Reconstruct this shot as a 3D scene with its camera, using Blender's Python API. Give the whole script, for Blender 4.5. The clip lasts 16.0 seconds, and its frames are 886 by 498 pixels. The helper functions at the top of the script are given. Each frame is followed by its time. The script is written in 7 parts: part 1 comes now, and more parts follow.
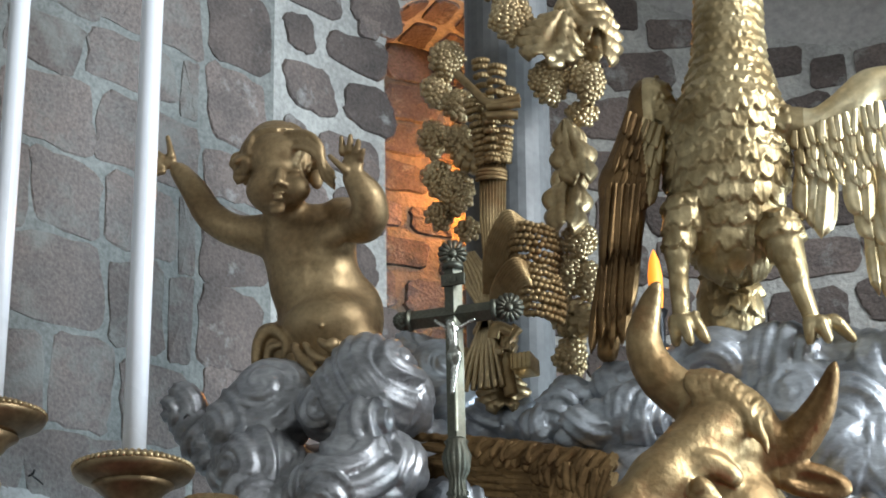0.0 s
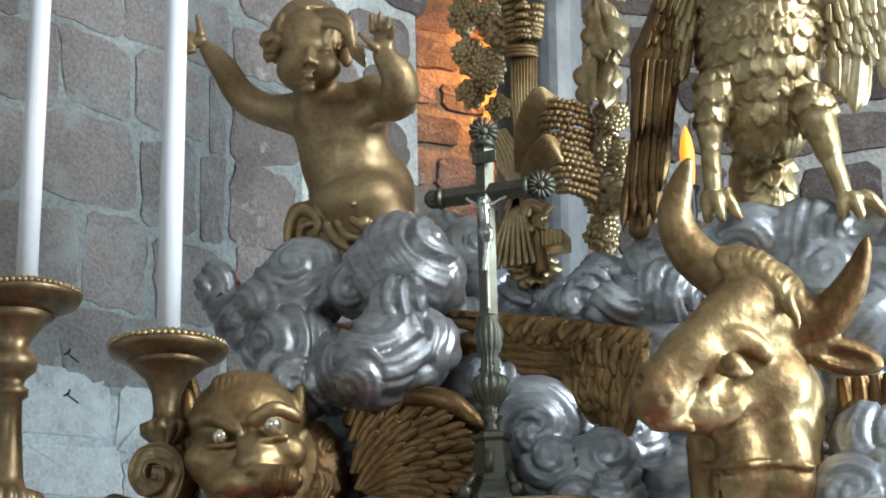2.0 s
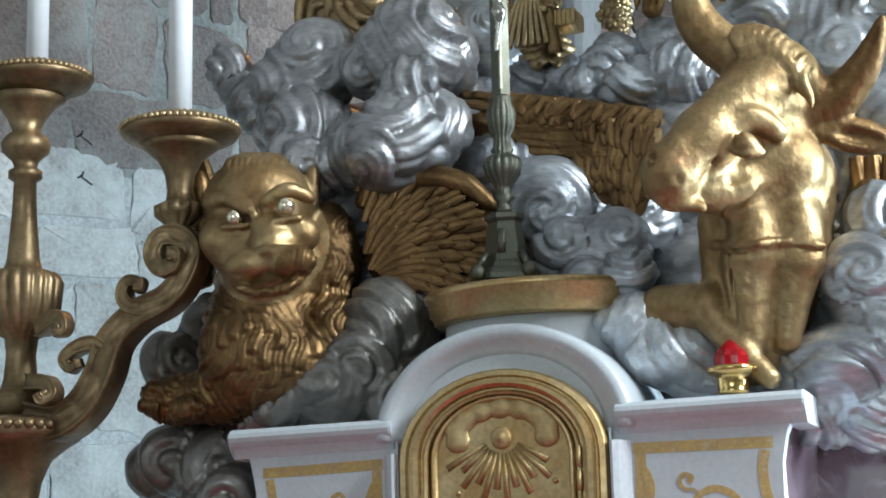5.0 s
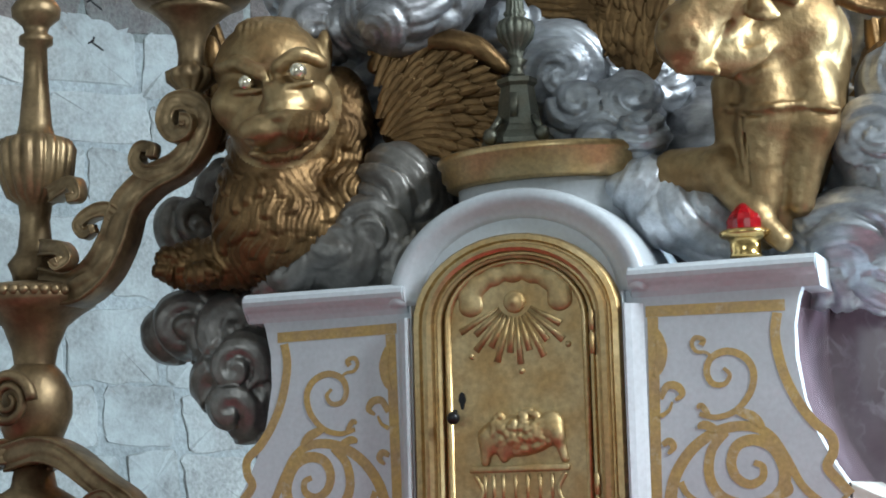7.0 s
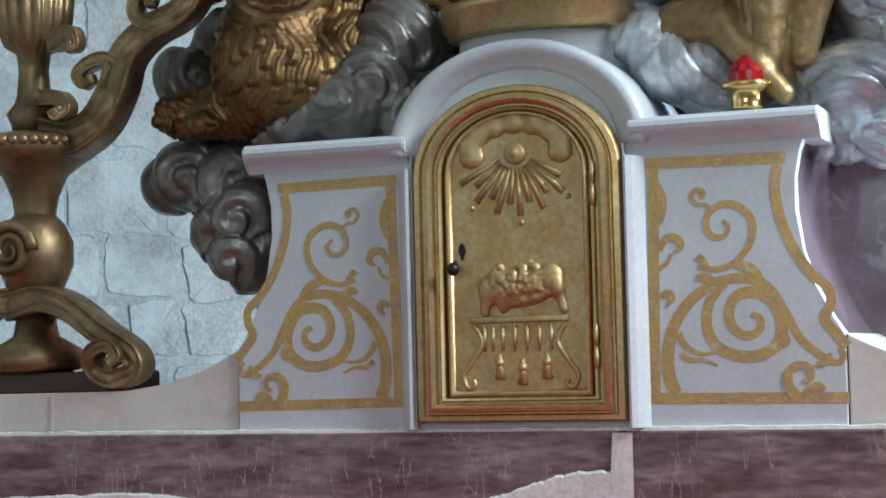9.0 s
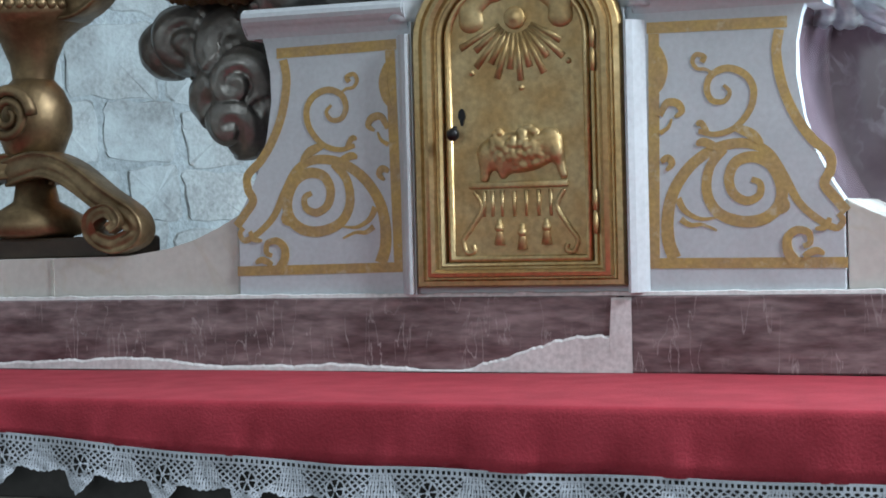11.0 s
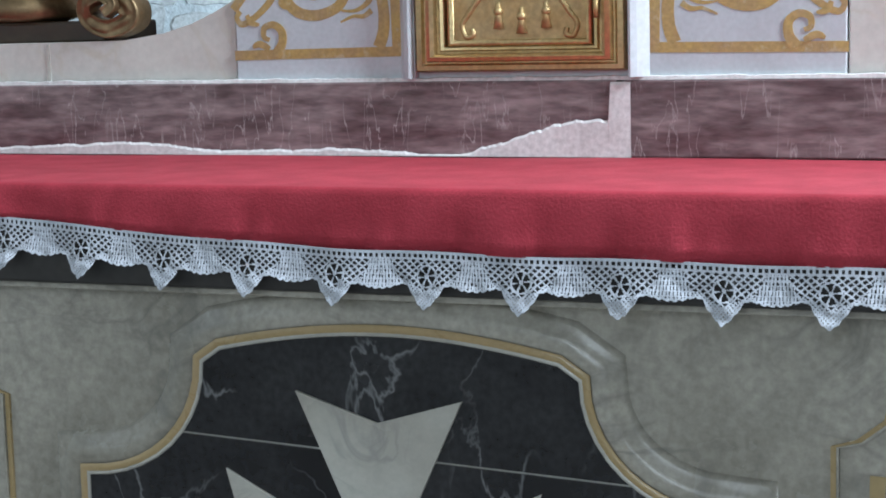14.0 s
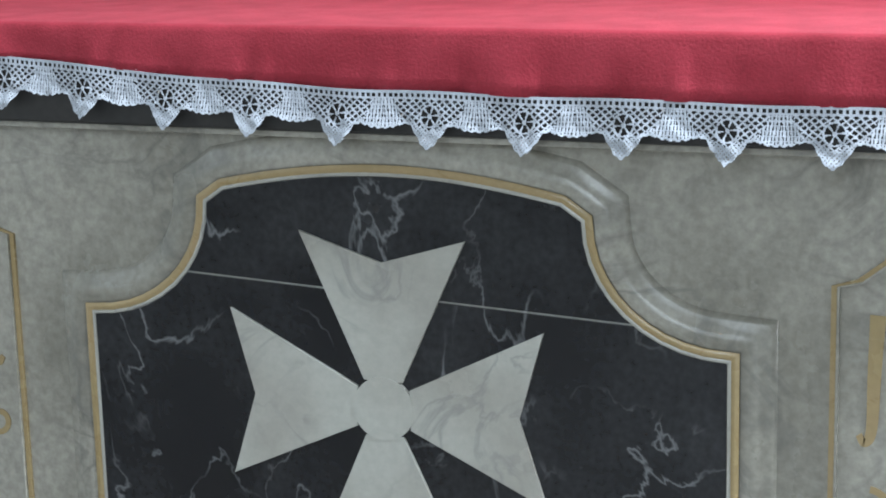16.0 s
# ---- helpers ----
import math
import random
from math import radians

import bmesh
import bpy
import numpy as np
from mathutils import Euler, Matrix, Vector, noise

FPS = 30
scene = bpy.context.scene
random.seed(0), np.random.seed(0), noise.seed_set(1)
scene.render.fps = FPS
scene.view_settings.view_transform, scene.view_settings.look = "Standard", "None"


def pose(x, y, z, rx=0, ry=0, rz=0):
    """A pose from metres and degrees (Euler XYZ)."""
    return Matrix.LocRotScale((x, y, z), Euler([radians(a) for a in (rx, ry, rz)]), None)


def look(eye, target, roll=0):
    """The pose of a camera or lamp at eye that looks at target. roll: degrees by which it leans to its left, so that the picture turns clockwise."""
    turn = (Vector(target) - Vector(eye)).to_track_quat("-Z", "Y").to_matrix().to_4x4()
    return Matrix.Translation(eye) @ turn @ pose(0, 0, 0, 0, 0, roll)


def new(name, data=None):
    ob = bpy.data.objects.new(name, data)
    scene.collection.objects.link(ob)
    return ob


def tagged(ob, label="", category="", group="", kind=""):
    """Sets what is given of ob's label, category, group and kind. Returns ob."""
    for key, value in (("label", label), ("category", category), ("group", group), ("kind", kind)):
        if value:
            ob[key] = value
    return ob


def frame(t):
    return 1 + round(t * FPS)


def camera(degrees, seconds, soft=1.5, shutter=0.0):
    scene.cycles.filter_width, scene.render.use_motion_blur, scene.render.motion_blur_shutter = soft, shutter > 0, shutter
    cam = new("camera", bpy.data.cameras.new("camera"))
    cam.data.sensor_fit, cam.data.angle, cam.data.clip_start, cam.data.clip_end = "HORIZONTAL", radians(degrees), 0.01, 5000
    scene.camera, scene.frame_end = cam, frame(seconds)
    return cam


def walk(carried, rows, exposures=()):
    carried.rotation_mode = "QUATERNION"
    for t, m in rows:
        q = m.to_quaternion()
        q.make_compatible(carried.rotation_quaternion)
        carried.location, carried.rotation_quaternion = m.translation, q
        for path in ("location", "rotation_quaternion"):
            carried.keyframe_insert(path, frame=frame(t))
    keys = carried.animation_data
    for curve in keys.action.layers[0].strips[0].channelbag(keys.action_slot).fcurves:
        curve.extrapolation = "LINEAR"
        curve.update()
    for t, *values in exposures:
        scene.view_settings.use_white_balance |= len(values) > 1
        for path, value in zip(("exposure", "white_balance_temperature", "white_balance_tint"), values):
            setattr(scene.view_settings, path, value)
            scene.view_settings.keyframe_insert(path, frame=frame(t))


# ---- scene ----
cam = camera(26.73, 16.0, soft=1.8)
EYE = (0.980, -2.750, 1.211)
# seconds, then the turn of the tripod head in degrees
ROWS = [
    (0.0, 112.554, 1.316, 19.995),
    (0.5, 111.576, 1.316, 20.226),
    (1.0, 110.607, 1.307, 20.534),
    (1.5, 109.714, 1.300, 20.781),
    (2.0, 108.825, 1.281, 21.010),
    (2.5, 107.877, 1.294, 21.176),
    (3.0, 106.715, 1.331, 21.321),
    (3.5, 105.564, 1.358, 21.361),
    (4.0, 104.264, 1.329, 21.374),
    (4.5, 103.107, 1.345, 21.376),
    (7.0, 97.958, 1.533, 21.855),
    (7.5, 96.625, 1.485, 21.843),
    (8.0, 95.627, 1.538, 21.844),
    (8.5, 94.662, 1.446, 21.832),
    (9.0, 93.395, 1.362, 21.842),
    (11.5, 88.127, 1.361, 21.809),
    (12.0, 86.936, 1.332, 21.781),
    (12.5, 86.066, 1.383, 21.753),
    (13.0, 84.929, 1.451, 21.754),
    (13.5, 83.799, 1.369, 21.763),
    (14.0, 82.649, 1.413, 21.784),
    (14.5, 81.535, 1.385, 21.794),
    (15.0, 80.213, 1.358, 21.813),
    (15.5, 79.086, 1.384, 21.832),
    (16.0, 77.738, 1.433, 21.872),
]
# seconds, stops, kelvin and tint
EXPOSURES = [(0.0, -0.28, 6700, 9), (1.5, -0.15, 6650, 7), (3.5, 0.05, 6550, 6), (9.0, -0.03, 6400, 6), (12.0, -0.09, 6250, 7), (14.0, 0.38, 6200, 8), (16.0, 0.76, 6250, 8)]
walk(cam, [(t, pose(*EYE, rx, ry, rz)) for t, rx, ry, rz in ROWS], EXPOSURES)


# ---------------------------------------------------------------- light
world = bpy.data.worlds.new("daylight")
scene.world = world
world.use_nodes = True
wn = world.node_tree
sky = wn.nodes.new("ShaderNodeTexSky")
sky.sky_type, sky.sun_disc = "NISHITA", False
sky.sun_elevation, sky.sun_rotation = radians(35), radians(120)
wn.links.new(sky.outputs[0], wn.nodes["Background"].inputs[0])
wn.nodes["Background"].inputs[1].default_value = 0.10


def area_lamp(name, eye, target, w, h, power, colour):
    la = bpy.data.lights.new(name, "AREA")
    la.shape, la.size, la.size_y, la.energy, la.color = "RECTANGLE", w, h, power, colour
    ob = new(name, la)
    ob.matrix_world = look(eye, target)
    return ob


# daylight in the side chapel's right-hand openings, and the lamp hidden behind the altarpiece
area_lamp("window_light_high", (3.95, -0.85, 4.0), (-0.2, 0.0, 1.4), 1.1, 1.5, 360, (0.84, 0.92, 1.0))
area_lamp("window_light_back", (3.95, 1.0, 1.75), (-1.1, 0.4, 1.4), 1.0, 1.5, 430, (0.68, 0.85, 1.0))
# two unseen fill lamps, added to lift the shadows and front faces
area_lamp("fill_light_left", (-3.4, -3.6, 3.0), (0.0, 0.0, 1.7), 1.2, 2.4, 7, (0.80, 0.90, 1.0))
area_lamp("fill_light_nave", (0.6, -8.8, 3.2), (0.0, 0.0, 1.6), 3.2, 2.6, 110, (0.84, 0.93, 1.0))
bulb = bpy.data.lights.new("hidden_lamp", "POINT")
bulb.energy, bulb.color, bulb.shadow_soft_size = 16.0, (1.0, 0.36, 0.07), 0.05
lamp_ob = new("hidden_lamp", bulb)
lamp_ob.location = (-0.508, 1.950, 3.450)


# ---------------------------------------------------------------- materials
def mat(name, colour, rough=0.5, metal=0.0, second=None, scale=6.0, amount=0.5, fine=60.0, bump=0.15, dist=0.002, rand=0.0, spec=0.5, sheen=0.0, rvar=0.15, grainy=0.5, squash=(1, 1, 1), wash=None):
    """A surface with stains at one scale, grain at a second, and relief."""
    m = bpy.data.materials.new(name)
    m.use_nodes = True
    nt = m.node_tree
    n, l = nt.nodes, nt.links
    b = n["Principled BSDF"]
    b.inputs["Roughness"].default_value = rough
    b.inputs["Metallic"].default_value = metal
    b.inputs["Specular IOR Level"].default_value = spec
    co = n.new("ShaderNodeTexCoord")
    big, small = n.new("ShaderNodeTexNoise"), n.new("ShaderNodeTexNoise")
    big.inputs["Scale"].default_value, big.inputs["Detail"].default_value = scale, 6
    small.inputs["Scale"].default_value, small.inputs["Detail"].default_value = fine, 4
    mp = n.new("ShaderNodeMapping")
    mp.inputs["Scale"].default_value = squash
    l.new(co.outputs["Object"], mp.inputs["Vector"])
    for q in (big, small):
        l.new(mp.outputs[0], q.inputs["Vector"])
    ramp = n.new("ShaderNodeValToRGB")
    ramp.color_ramp.elements[0].position, ramp.color_ramp.elements[1].position = 0.38, 0.66
    l.new(big.outputs[0], ramp.inputs[0])
    mix = n.new("ShaderNodeMix")
    mix.data_type = "RGBA"
    mix.inputs["A"].default_value = (*colour, 1)
    mix.inputs["B"].default_value = (*(second or [c * 0.6 for c in colour]), 1)
    fac = n.new("ShaderNodeMath")
    fac.operation, fac.inputs[1].default_value = "MULTIPLY", amount
    l.new(ramp.outputs[0], fac.inputs[0])
    l.new(fac.outputs[0], mix.inputs["Factor"])
    out = mix.outputs["Result"]
    grain = n.new("ShaderNodeMix")
    grain.data_type, grain.blend_type = "RGBA", "MULTIPLY"
    grain.inputs["Factor"].default_value = grainy
    gr = n.new("ShaderNodeValToRGB")
    gr.color_ramp.elements[0].color, gr.color_ramp.elements[0].position = (0.55, 0.55, 0.55, 1), 0.3
    gr.color_ramp.elements[1].color, gr.color_ramp.elements[1].position = (1.15, 1.15, 1.15, 1), 0.7
    l.new(small.outputs[0], gr.inputs[0])
    l.new(out, grain.inputs["A"])
    l.new(gr.outputs[0], grain.inputs["B"])
    out = grain.outputs["Result"]
    if rand:
        info = n.new("ShaderNodeObjectInfo")
        mr = n.new("ShaderNodeMapRange")
        mr.inputs["To Min"].default_value, mr.inputs["To Max"].default_value = 1 - rand, 1 + rand
        l.new(info.outputs["Random"], mr.inputs["Value"])
        hsv = n.new("ShaderNodeHueSaturation")
        l.new(mr.outputs[0], hsv.inputs["Value"])
        l.new(out, hsv.inputs["Color"])
        out = hsv.outputs["Color"]
    if wash:                                       # lime or dirt smeared over it in patches: colour, scale, from, to
        wt, wr, wm = n.new("ShaderNodeTexNoise"), n.new("ShaderNodeMapRange"), n.new("ShaderNodeMix")
        wt.inputs["Scale"].default_value, wt.inputs["Detail"].default_value, wt.inputs["Roughness"].default_value = wash[1], 9, 0.68
        wr.inputs["From Min"].default_value, wr.inputs["From Max"].default_value = wash[2], wash[3]
        wr.inputs["To Max"].default_value = 0.85
        wm.data_type = "RGBA"
        wm.inputs["B"].default_value = (*wash[0], 1)
        l.new(co.outputs["Object"], wt.inputs["Vector"])
        l.new(wt.outputs[0], wr.inputs["Value"])
        l.new(wr.outputs[0], wm.inputs["Factor"])
        l.new(out, wm.inputs["A"])
        out = wm.outputs["Result"]
    l.new(out, b.inputs["Base Color"])
    rr = n.new("ShaderNodeMapRange")
    rr.inputs["To Min"].default_value, rr.inputs["To Max"].default_value = max(0.03, rough - rvar), min(1, rough + rvar)
    l.new(big.outputs[0], rr.inputs["Value"])
    l.new(rr.outputs[0], b.inputs["Roughness"])
    if sheen:
        b.inputs["Sheen Weight"].default_value = sheen
    bp = n.new("ShaderNodeBump")
    bp.inputs["Strength"].default_value, bp.inputs["Distance"].default_value = bump, dist
    add = n.new("ShaderNodeMath")
    add.operation = "ADD"
    l.new(small.outputs[0], add.inputs[0])
    l.new(big.outputs[0], add.inputs[1])
    l.new(add.outputs[0], bp.inputs["Height"])
    l.new(bp.outputs[0], b.inputs["Normal"])
    return m


def veined(name, colour, vein, rough=0.25, scale=5.0, thin=0.03, strength=0.8, second=None, warp=1.5, stretch=(1, 1, 1), squash=(1, 1, 1), base=0.7, grainy=0.18):
    """Polished marble: clouds of two tones and thin veins along the zero lines of a warped noise."""
    m = mat(name, colour, rough, 0, second, scale * base, 0.8, 90, 0.04, 0.001, grainy=grainy, squash=squash)
    n, l = m.node_tree.nodes, m.node_tree.links
    b = n["Principled BSDF"]
    old = b.inputs["Base Color"].links[0].from_socket
    co = n.new("ShaderNodeTexCoord")
    mp = n.new("ShaderNodeMapping")
    mp.inputs["Scale"].default_value = stretch
    mp.inputs["Rotation"].default_value = (0, 0.5, 0.2)
    l.new(co.outputs["Object"], mp.inputs["Vector"])
    v = n.new("ShaderNodeTexNoise")
    v.inputs["Scale"].default_value, v.inputs["Detail"].default_value, v.inputs["Distortion"].default_value = scale, 5, warp
    l.new(mp.outputs[0], v.inputs["Vector"])
    sub = n.new("ShaderNodeMath")
    sub.operation, sub.inputs[1].default_value = "SUBTRACT", 0.5
    ab = n.new("ShaderNodeMath")
    ab.operation = "ABSOLUTE"
    l.new(v.outputs[0], sub.inputs[0])
    l.new(sub.outputs[0], ab.inputs[0])
    mr = n.new("ShaderNodeMapRange")
    mr.inputs["From Max"].default_value = thin
    mr.inputs["To Min"].default_value, mr.inputs["To Max"].default_value = strength, 0
    l.new(ab.outputs[0], mr.inputs["Value"])
    gate = n.new("ShaderNodeTexNoise")
    gate.inputs["Scale"].default_value = scale * 0.8
    l.new(co.outputs["Object"], gate.inputs["Vector"])
    gm = n.new("ShaderNodeMapRange")
    gm.inputs["From Min"].default_value, gm.inputs["From Max"].default_value = 0.44, 0.60
    l.new(gate.outputs[0], gm.inputs["Value"])
    mul = n.new("ShaderNodeMath")
    mul.operation = "MULTIPLY"
    l.new(mr.outputs[0], mul.inputs[0])
    l.new(gm.outputs[0], mul.inputs[1])
    mix = n.new("ShaderNodeMix")
    mix.data_type = "RGBA"
    mix.inputs["B"].default_value = (*vein, 1)
    l.new(old, mix.inputs["A"])
    l.new(mul.outputs[0], mix.inputs["Factor"])
    l.new(mix.outputs["Result"], b.inputs["Base Color"])
    return m


GOLD = mat("gilded_wood", (0.39, 0.28, 0.145), 0.50, 0.9, (0.25, 0.155, 0.07), 13, 0.9, 75, 0.6, 0.003, rvar=0.24, wash=((0.30, 0.15, 0.07), 8, 0.56, 0.74))
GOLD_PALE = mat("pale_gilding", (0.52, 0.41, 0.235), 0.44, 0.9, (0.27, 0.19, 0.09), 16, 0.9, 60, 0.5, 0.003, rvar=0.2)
# brighter copy for the eagle's right wing: window light put into the colour
GOLD_WING_LIT = mat("lit_wing_gilding", (0.78, 0.67, 0.44), 0.46, 0.85, (0.56, 0.43, 0.23), 16, 0.8, 70, 0.4, 0.002, rvar=0.2)
# much paler gold for the lion's eyes: their highlight put into the colour
GOLD_GLINT = mat("eye_glint_gilding", (0.92, 0.86, 0.70), 0.22, 0.9, (0.6, 0.48, 0.26), 16, 0.5, 90, 0.02, 0.001, rvar=0.05)
GOLD_DULL = mat("tarnished_gilding", (0.56, 0.43, 0.25), 0.42, 0.9, (0.30, 0.21, 0.11), 12, 0.8, 110, 0.4, 0.002)
GOLD_WOOD = mat("old_gilt_wood", (0.31, 0.22, 0.12), 0.46, 0.8, (0.13, 0.086, 0.045), 14, 0.85, 90, 0.4, 0.002)
GOLD_DOOR = mat("embossed_gilding", (0.52, 0.40, 0.215), 0.54, 0.85, (0.46, 0.30, 0.12), 16, 0.75, 120, 0.3, 0.0012)
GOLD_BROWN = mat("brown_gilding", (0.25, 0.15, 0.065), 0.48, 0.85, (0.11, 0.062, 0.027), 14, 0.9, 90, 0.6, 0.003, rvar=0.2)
GOLD_BRIGHT = mat("polished_gilding", (0.60, 0.45, 0.24), 0.38, 0.95, (0.50, 0.32, 0.13), 14, 0.7, 120, 0.25, 0.001)
BRONZE = mat("bronzed_gilding", (0.37, 0.265, 0.145), 0.54, 0.85, (0.25, 0.165, 0.085), 10, 0.85, 100, 0.4, 0.002, rvar=0.2)
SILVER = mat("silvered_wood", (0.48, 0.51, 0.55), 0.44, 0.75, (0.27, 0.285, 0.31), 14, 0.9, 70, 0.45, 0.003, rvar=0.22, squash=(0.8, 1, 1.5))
# darker silver for left and back clouds: shade put into the colour
SILVER_SHADE = mat("shaded_silvered_wood", (0.40, 0.405, 0.42), 0.44, 0.75, (0.20, 0.20, 0.21), 14, 0.9, 70, 0.45, 0.003, rvar=0.22, squash=(0.8, 1, 1.5))
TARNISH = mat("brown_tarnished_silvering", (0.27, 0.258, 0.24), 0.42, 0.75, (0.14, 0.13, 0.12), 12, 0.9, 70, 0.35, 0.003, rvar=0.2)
# lighter silver for the bank by the ledge: window light in the colour
SILVER_LIT = mat("lit_silvered_wood", (0.66, 0.69, 0.73), 0.44, 0.55, (0.40, 0.43, 0.47), 16, 0.85, 70, 0.8, 0.004, rvar=0.2)
METAL = mat("old_silver_plate", (0.13, 0.135, 0.11), 0.52, 1.0, (0.14, 0.13, 0.10), 30, 0.8, 200, 0.2, 0.0006)
BRASS = mat("brass", (0.80, 0.58, 0.24), 0.18, 1.0, (0.6, 0.4, 0.15), 25, 0.6, 200, 0.1, 0.0005)
WHITE_PAINT = mat("white_painted_marble", (0.52, 0.56, 0.595), 0.36, 0, (0.43, 0.46, 0.49), 7, 0.6, 120, 0.15, 0.001, grainy=0.2, wash=((0.40, 0.41, 0.43), 6, 0.54, 0.80))
GILT_PAINT = mat("worn_gilt_paint", (0.50, 0.335, 0.12), 0.42, 0.4, (0.40, 0.27, 0.14), 22, 0.9, 140, 0.2, 0.001, wash=((0.55, 0.50, 0.40), 34, 0.56, 0.72))
WALL_GREY = mat("lime_mortar", (0.44, 0.44, 0.42), 0.9, 0, (0.29, 0.29, 0.28), 7, 0.9, 80, 0.9, 0.008, grainy=0.6)
STONE = mat("granite_block", (0.165, 0.132, 0.12), 0.88, 0, (0.10, 0.085, 0.08), 10, 0.9, 110, 1.0, 0.006, rand=0.3, grainy=0.8, wash=((0.40, 0.41, 0.40), 9, 0.56, 0.74))
STONE_PALE = mat("pale_granite_block", (0.155, 0.127, 0.116), 0.88, 0, (0.135, 0.12, 0.114), 8, 0.9, 110, 1.0, 0.005, rand=0.16, grainy=0.8, wash=((0.18, 0.187, 0.177), 6, 0.48, 0.66))
# paler stone and mortar for the lower flank: window light put into the colour
STONE_LIT = mat("window_lit_block", (0.32, 0.32, 0.307), 0.88, 0, (0.24, 0.24, 0.235), 8, 0.8, 110, 0.5, 0.004, rand=0.16, grainy=0.7, wash=((0.37, 0.39, 0.385), 6, 0.44, 0.64))
FLANK_MORTAR = mat("grey_lime_mortar", (0.20, 0.21, 0.20), 0.9, 0, (0.15, 0.158, 0.153), 9, 0.9, 90, 0.8, 0.006, grainy=0.7)
MORTAR_LIT = mat("window_lit_mortar", (0.34, 0.36, 0.36), 0.9, 0, (0.25, 0.265, 0.265), 8, 0.9, 90, 0.8, 0.006, grainy=0.6)
# browner than the wall's mortar: the deep niche's lack of daylight in its colour
NICHE_MORTAR = mat("niche_shade_mortar", (0.24, 0.19, 0.14), 0.9, 0, (0.15, 0.12, 0.09), 8, 0.9, 80, 0.9, 0.008, grainy=0.6)
PLASTER = mat("vault_plaster", (0.42, 0.41, 0.40), 0.9, 0, (0.33, 0.32, 0.32), 3, 0.7, 50, 0.3, 0.004)
RED_MARBLE = veined("purple_veined_marble", (0.125, 0.080, 0.086), (0.55, 0.51, 0.51), 0.20, 13, 0.012, 0.55, (0.33, 0.26, 0.265), 0.5, (2.6, 1, 0.5), (0.35, 1, 1.5), 1.9, 0.8)
GREY_MARBLE = veined("grey_marble", (0.46, 0.44, 0.385), (0.15, 0.147, 0.137), 0.24, 5, 0.055, 0.5, (0.25, 0.235, 0.195), 1.6, (1, 1, 1.5), grainy=0.5)
PALE_MARBLE = veined("pale_marble", (0.52, 0.52, 0.475), (0.26, 0.26, 0.25), 0.24, 8, 0.045, 0.55, (0.36, 0.34, 0.30))
DARK_MARBLE = veined("dark_purple_marble", (0.075, 0.048, 0.060), (0.30, 0.27, 0.30), 0.16, 9, 0.03, 0.4, (0.14, 0.10, 0.12), 0.8, grainy=0.2)
BEIGE_MARBLE = veined("beige_marble", (0.62, 0.61, 0.57), (0.42, 0.34, 0.2), 0.3, 5, 0.03, 0.5, (0.44, 0.42, 0.40))
BLACK_MARBLE = veined("black_marble", (0.010, 0.011, 0.014), (0.30, 0.31, 0.32), 0.2, 8, 0.014, 0.55, (0.034, 0.036, 0.040), 0.6, (1, 1, 0.7), grainy=1.0)
YELLOW_MARBLE = veined("yellow_marble", (0.43, 0.32, 0.17), (0.3, 0.2, 0.08), 0.25, 14, 0.03, 0.5, (0.38, 0.29, 0.14))
RED_CLOTH = mat("red_cotton", (0.39, 0.028, 0.050), 0.8, 0, (0.30, 0.018, 0.034), 16, 0.8, 260, 0.5, 0.0016, grainy=0.35)
LACE = mat("cotton_lace", (0.54, 0.58, 0.65), 0.85, 0, (0.40, 0.42, 0.46), 30, 0.5, 600, 0.4, 0.0006)
DARK_EDGE = mat("dark_stone_edge", (0.035, 0.033, 0.032), 0.35, 0, (0.02, 0.02, 0.02), 12, 0.6, 80, 0.1, 0.001)
CANDLE = mat("candle_wax", (0.80, 0.83, 0.88), 0.30, 0, (0.76, 0.79, 0.85), 8, 0.5, 60, 0.02, 0.001, grainy=0.03)
DARK_PILLAR = mat("grey_painted_wood", (0.12, 0.12, 0.12), 0.45, 0, (0.085, 0.085, 0.085), 6, 0.7, 60, 0.2, 0.002)
BLACK_IRON = mat("black_iron", (0.02, 0.02, 0.022), 0.4, 0.6, (0.01, 0.01, 0.01), 20, 0.5, 90, 0.2, 0.001)
CHURCH = mat("church_plaster", (0.50, 0.48, 0.44), 0.9, 0, (0.40, 0.38, 0.34), 1.5, 0.7, 30, 0.3, 0.004)
FLOOR = mat("stone_paving", (0.22, 0.20, 0.18), 0.6, 0, (0.15, 0.14, 0.13), 2, 0.7, 30, 0.2, 0.003)
RED_GLASS = mat("red_glass", (0.75, 0.01, 0.02), 0.08, 0, (0.65, 0.0, 0.02), 20, 0.4, 60, 0.0, 0.001)
RED_GLASS.node_tree.nodes["Principled BSDF"].inputs["Transmission Weight"].default_value = 0.6


# ---------------------------------------------------------------- builders
def mesh(name, verts, faces, material, parent=None, label="", smooth=False):
    me = bpy.data.meshes.new(name)
    me.from_pydata([tuple(v) for v in verts], [], [tuple(f) for f in faces])
    me.validate()
    me.materials.append(material)
    if smooth:
        me.polygons.foreach_set("use_smooth", [True] * len(me.polygons))
    ob = new(name, me)
    if parent:
        ob.parent = parent
    if label:
        ob["label"] = label
    return ob


def part(name, bm, material, parent=None, label="", smooth=False):
    bmesh.ops.recalc_face_normals(bm, faces=bm.faces)
    me = bpy.data.meshes.new(name)
    bm.to_mesh(me)
    bm.free()
    me.materials.append(material)
    if smooth:
        me.polygons.foreach_set("use_smooth", [True] * len(me.polygons))
    ob = new(name, me)
    if parent:
        ob.parent = parent
    if label:
        ob["label"] = label
    return ob


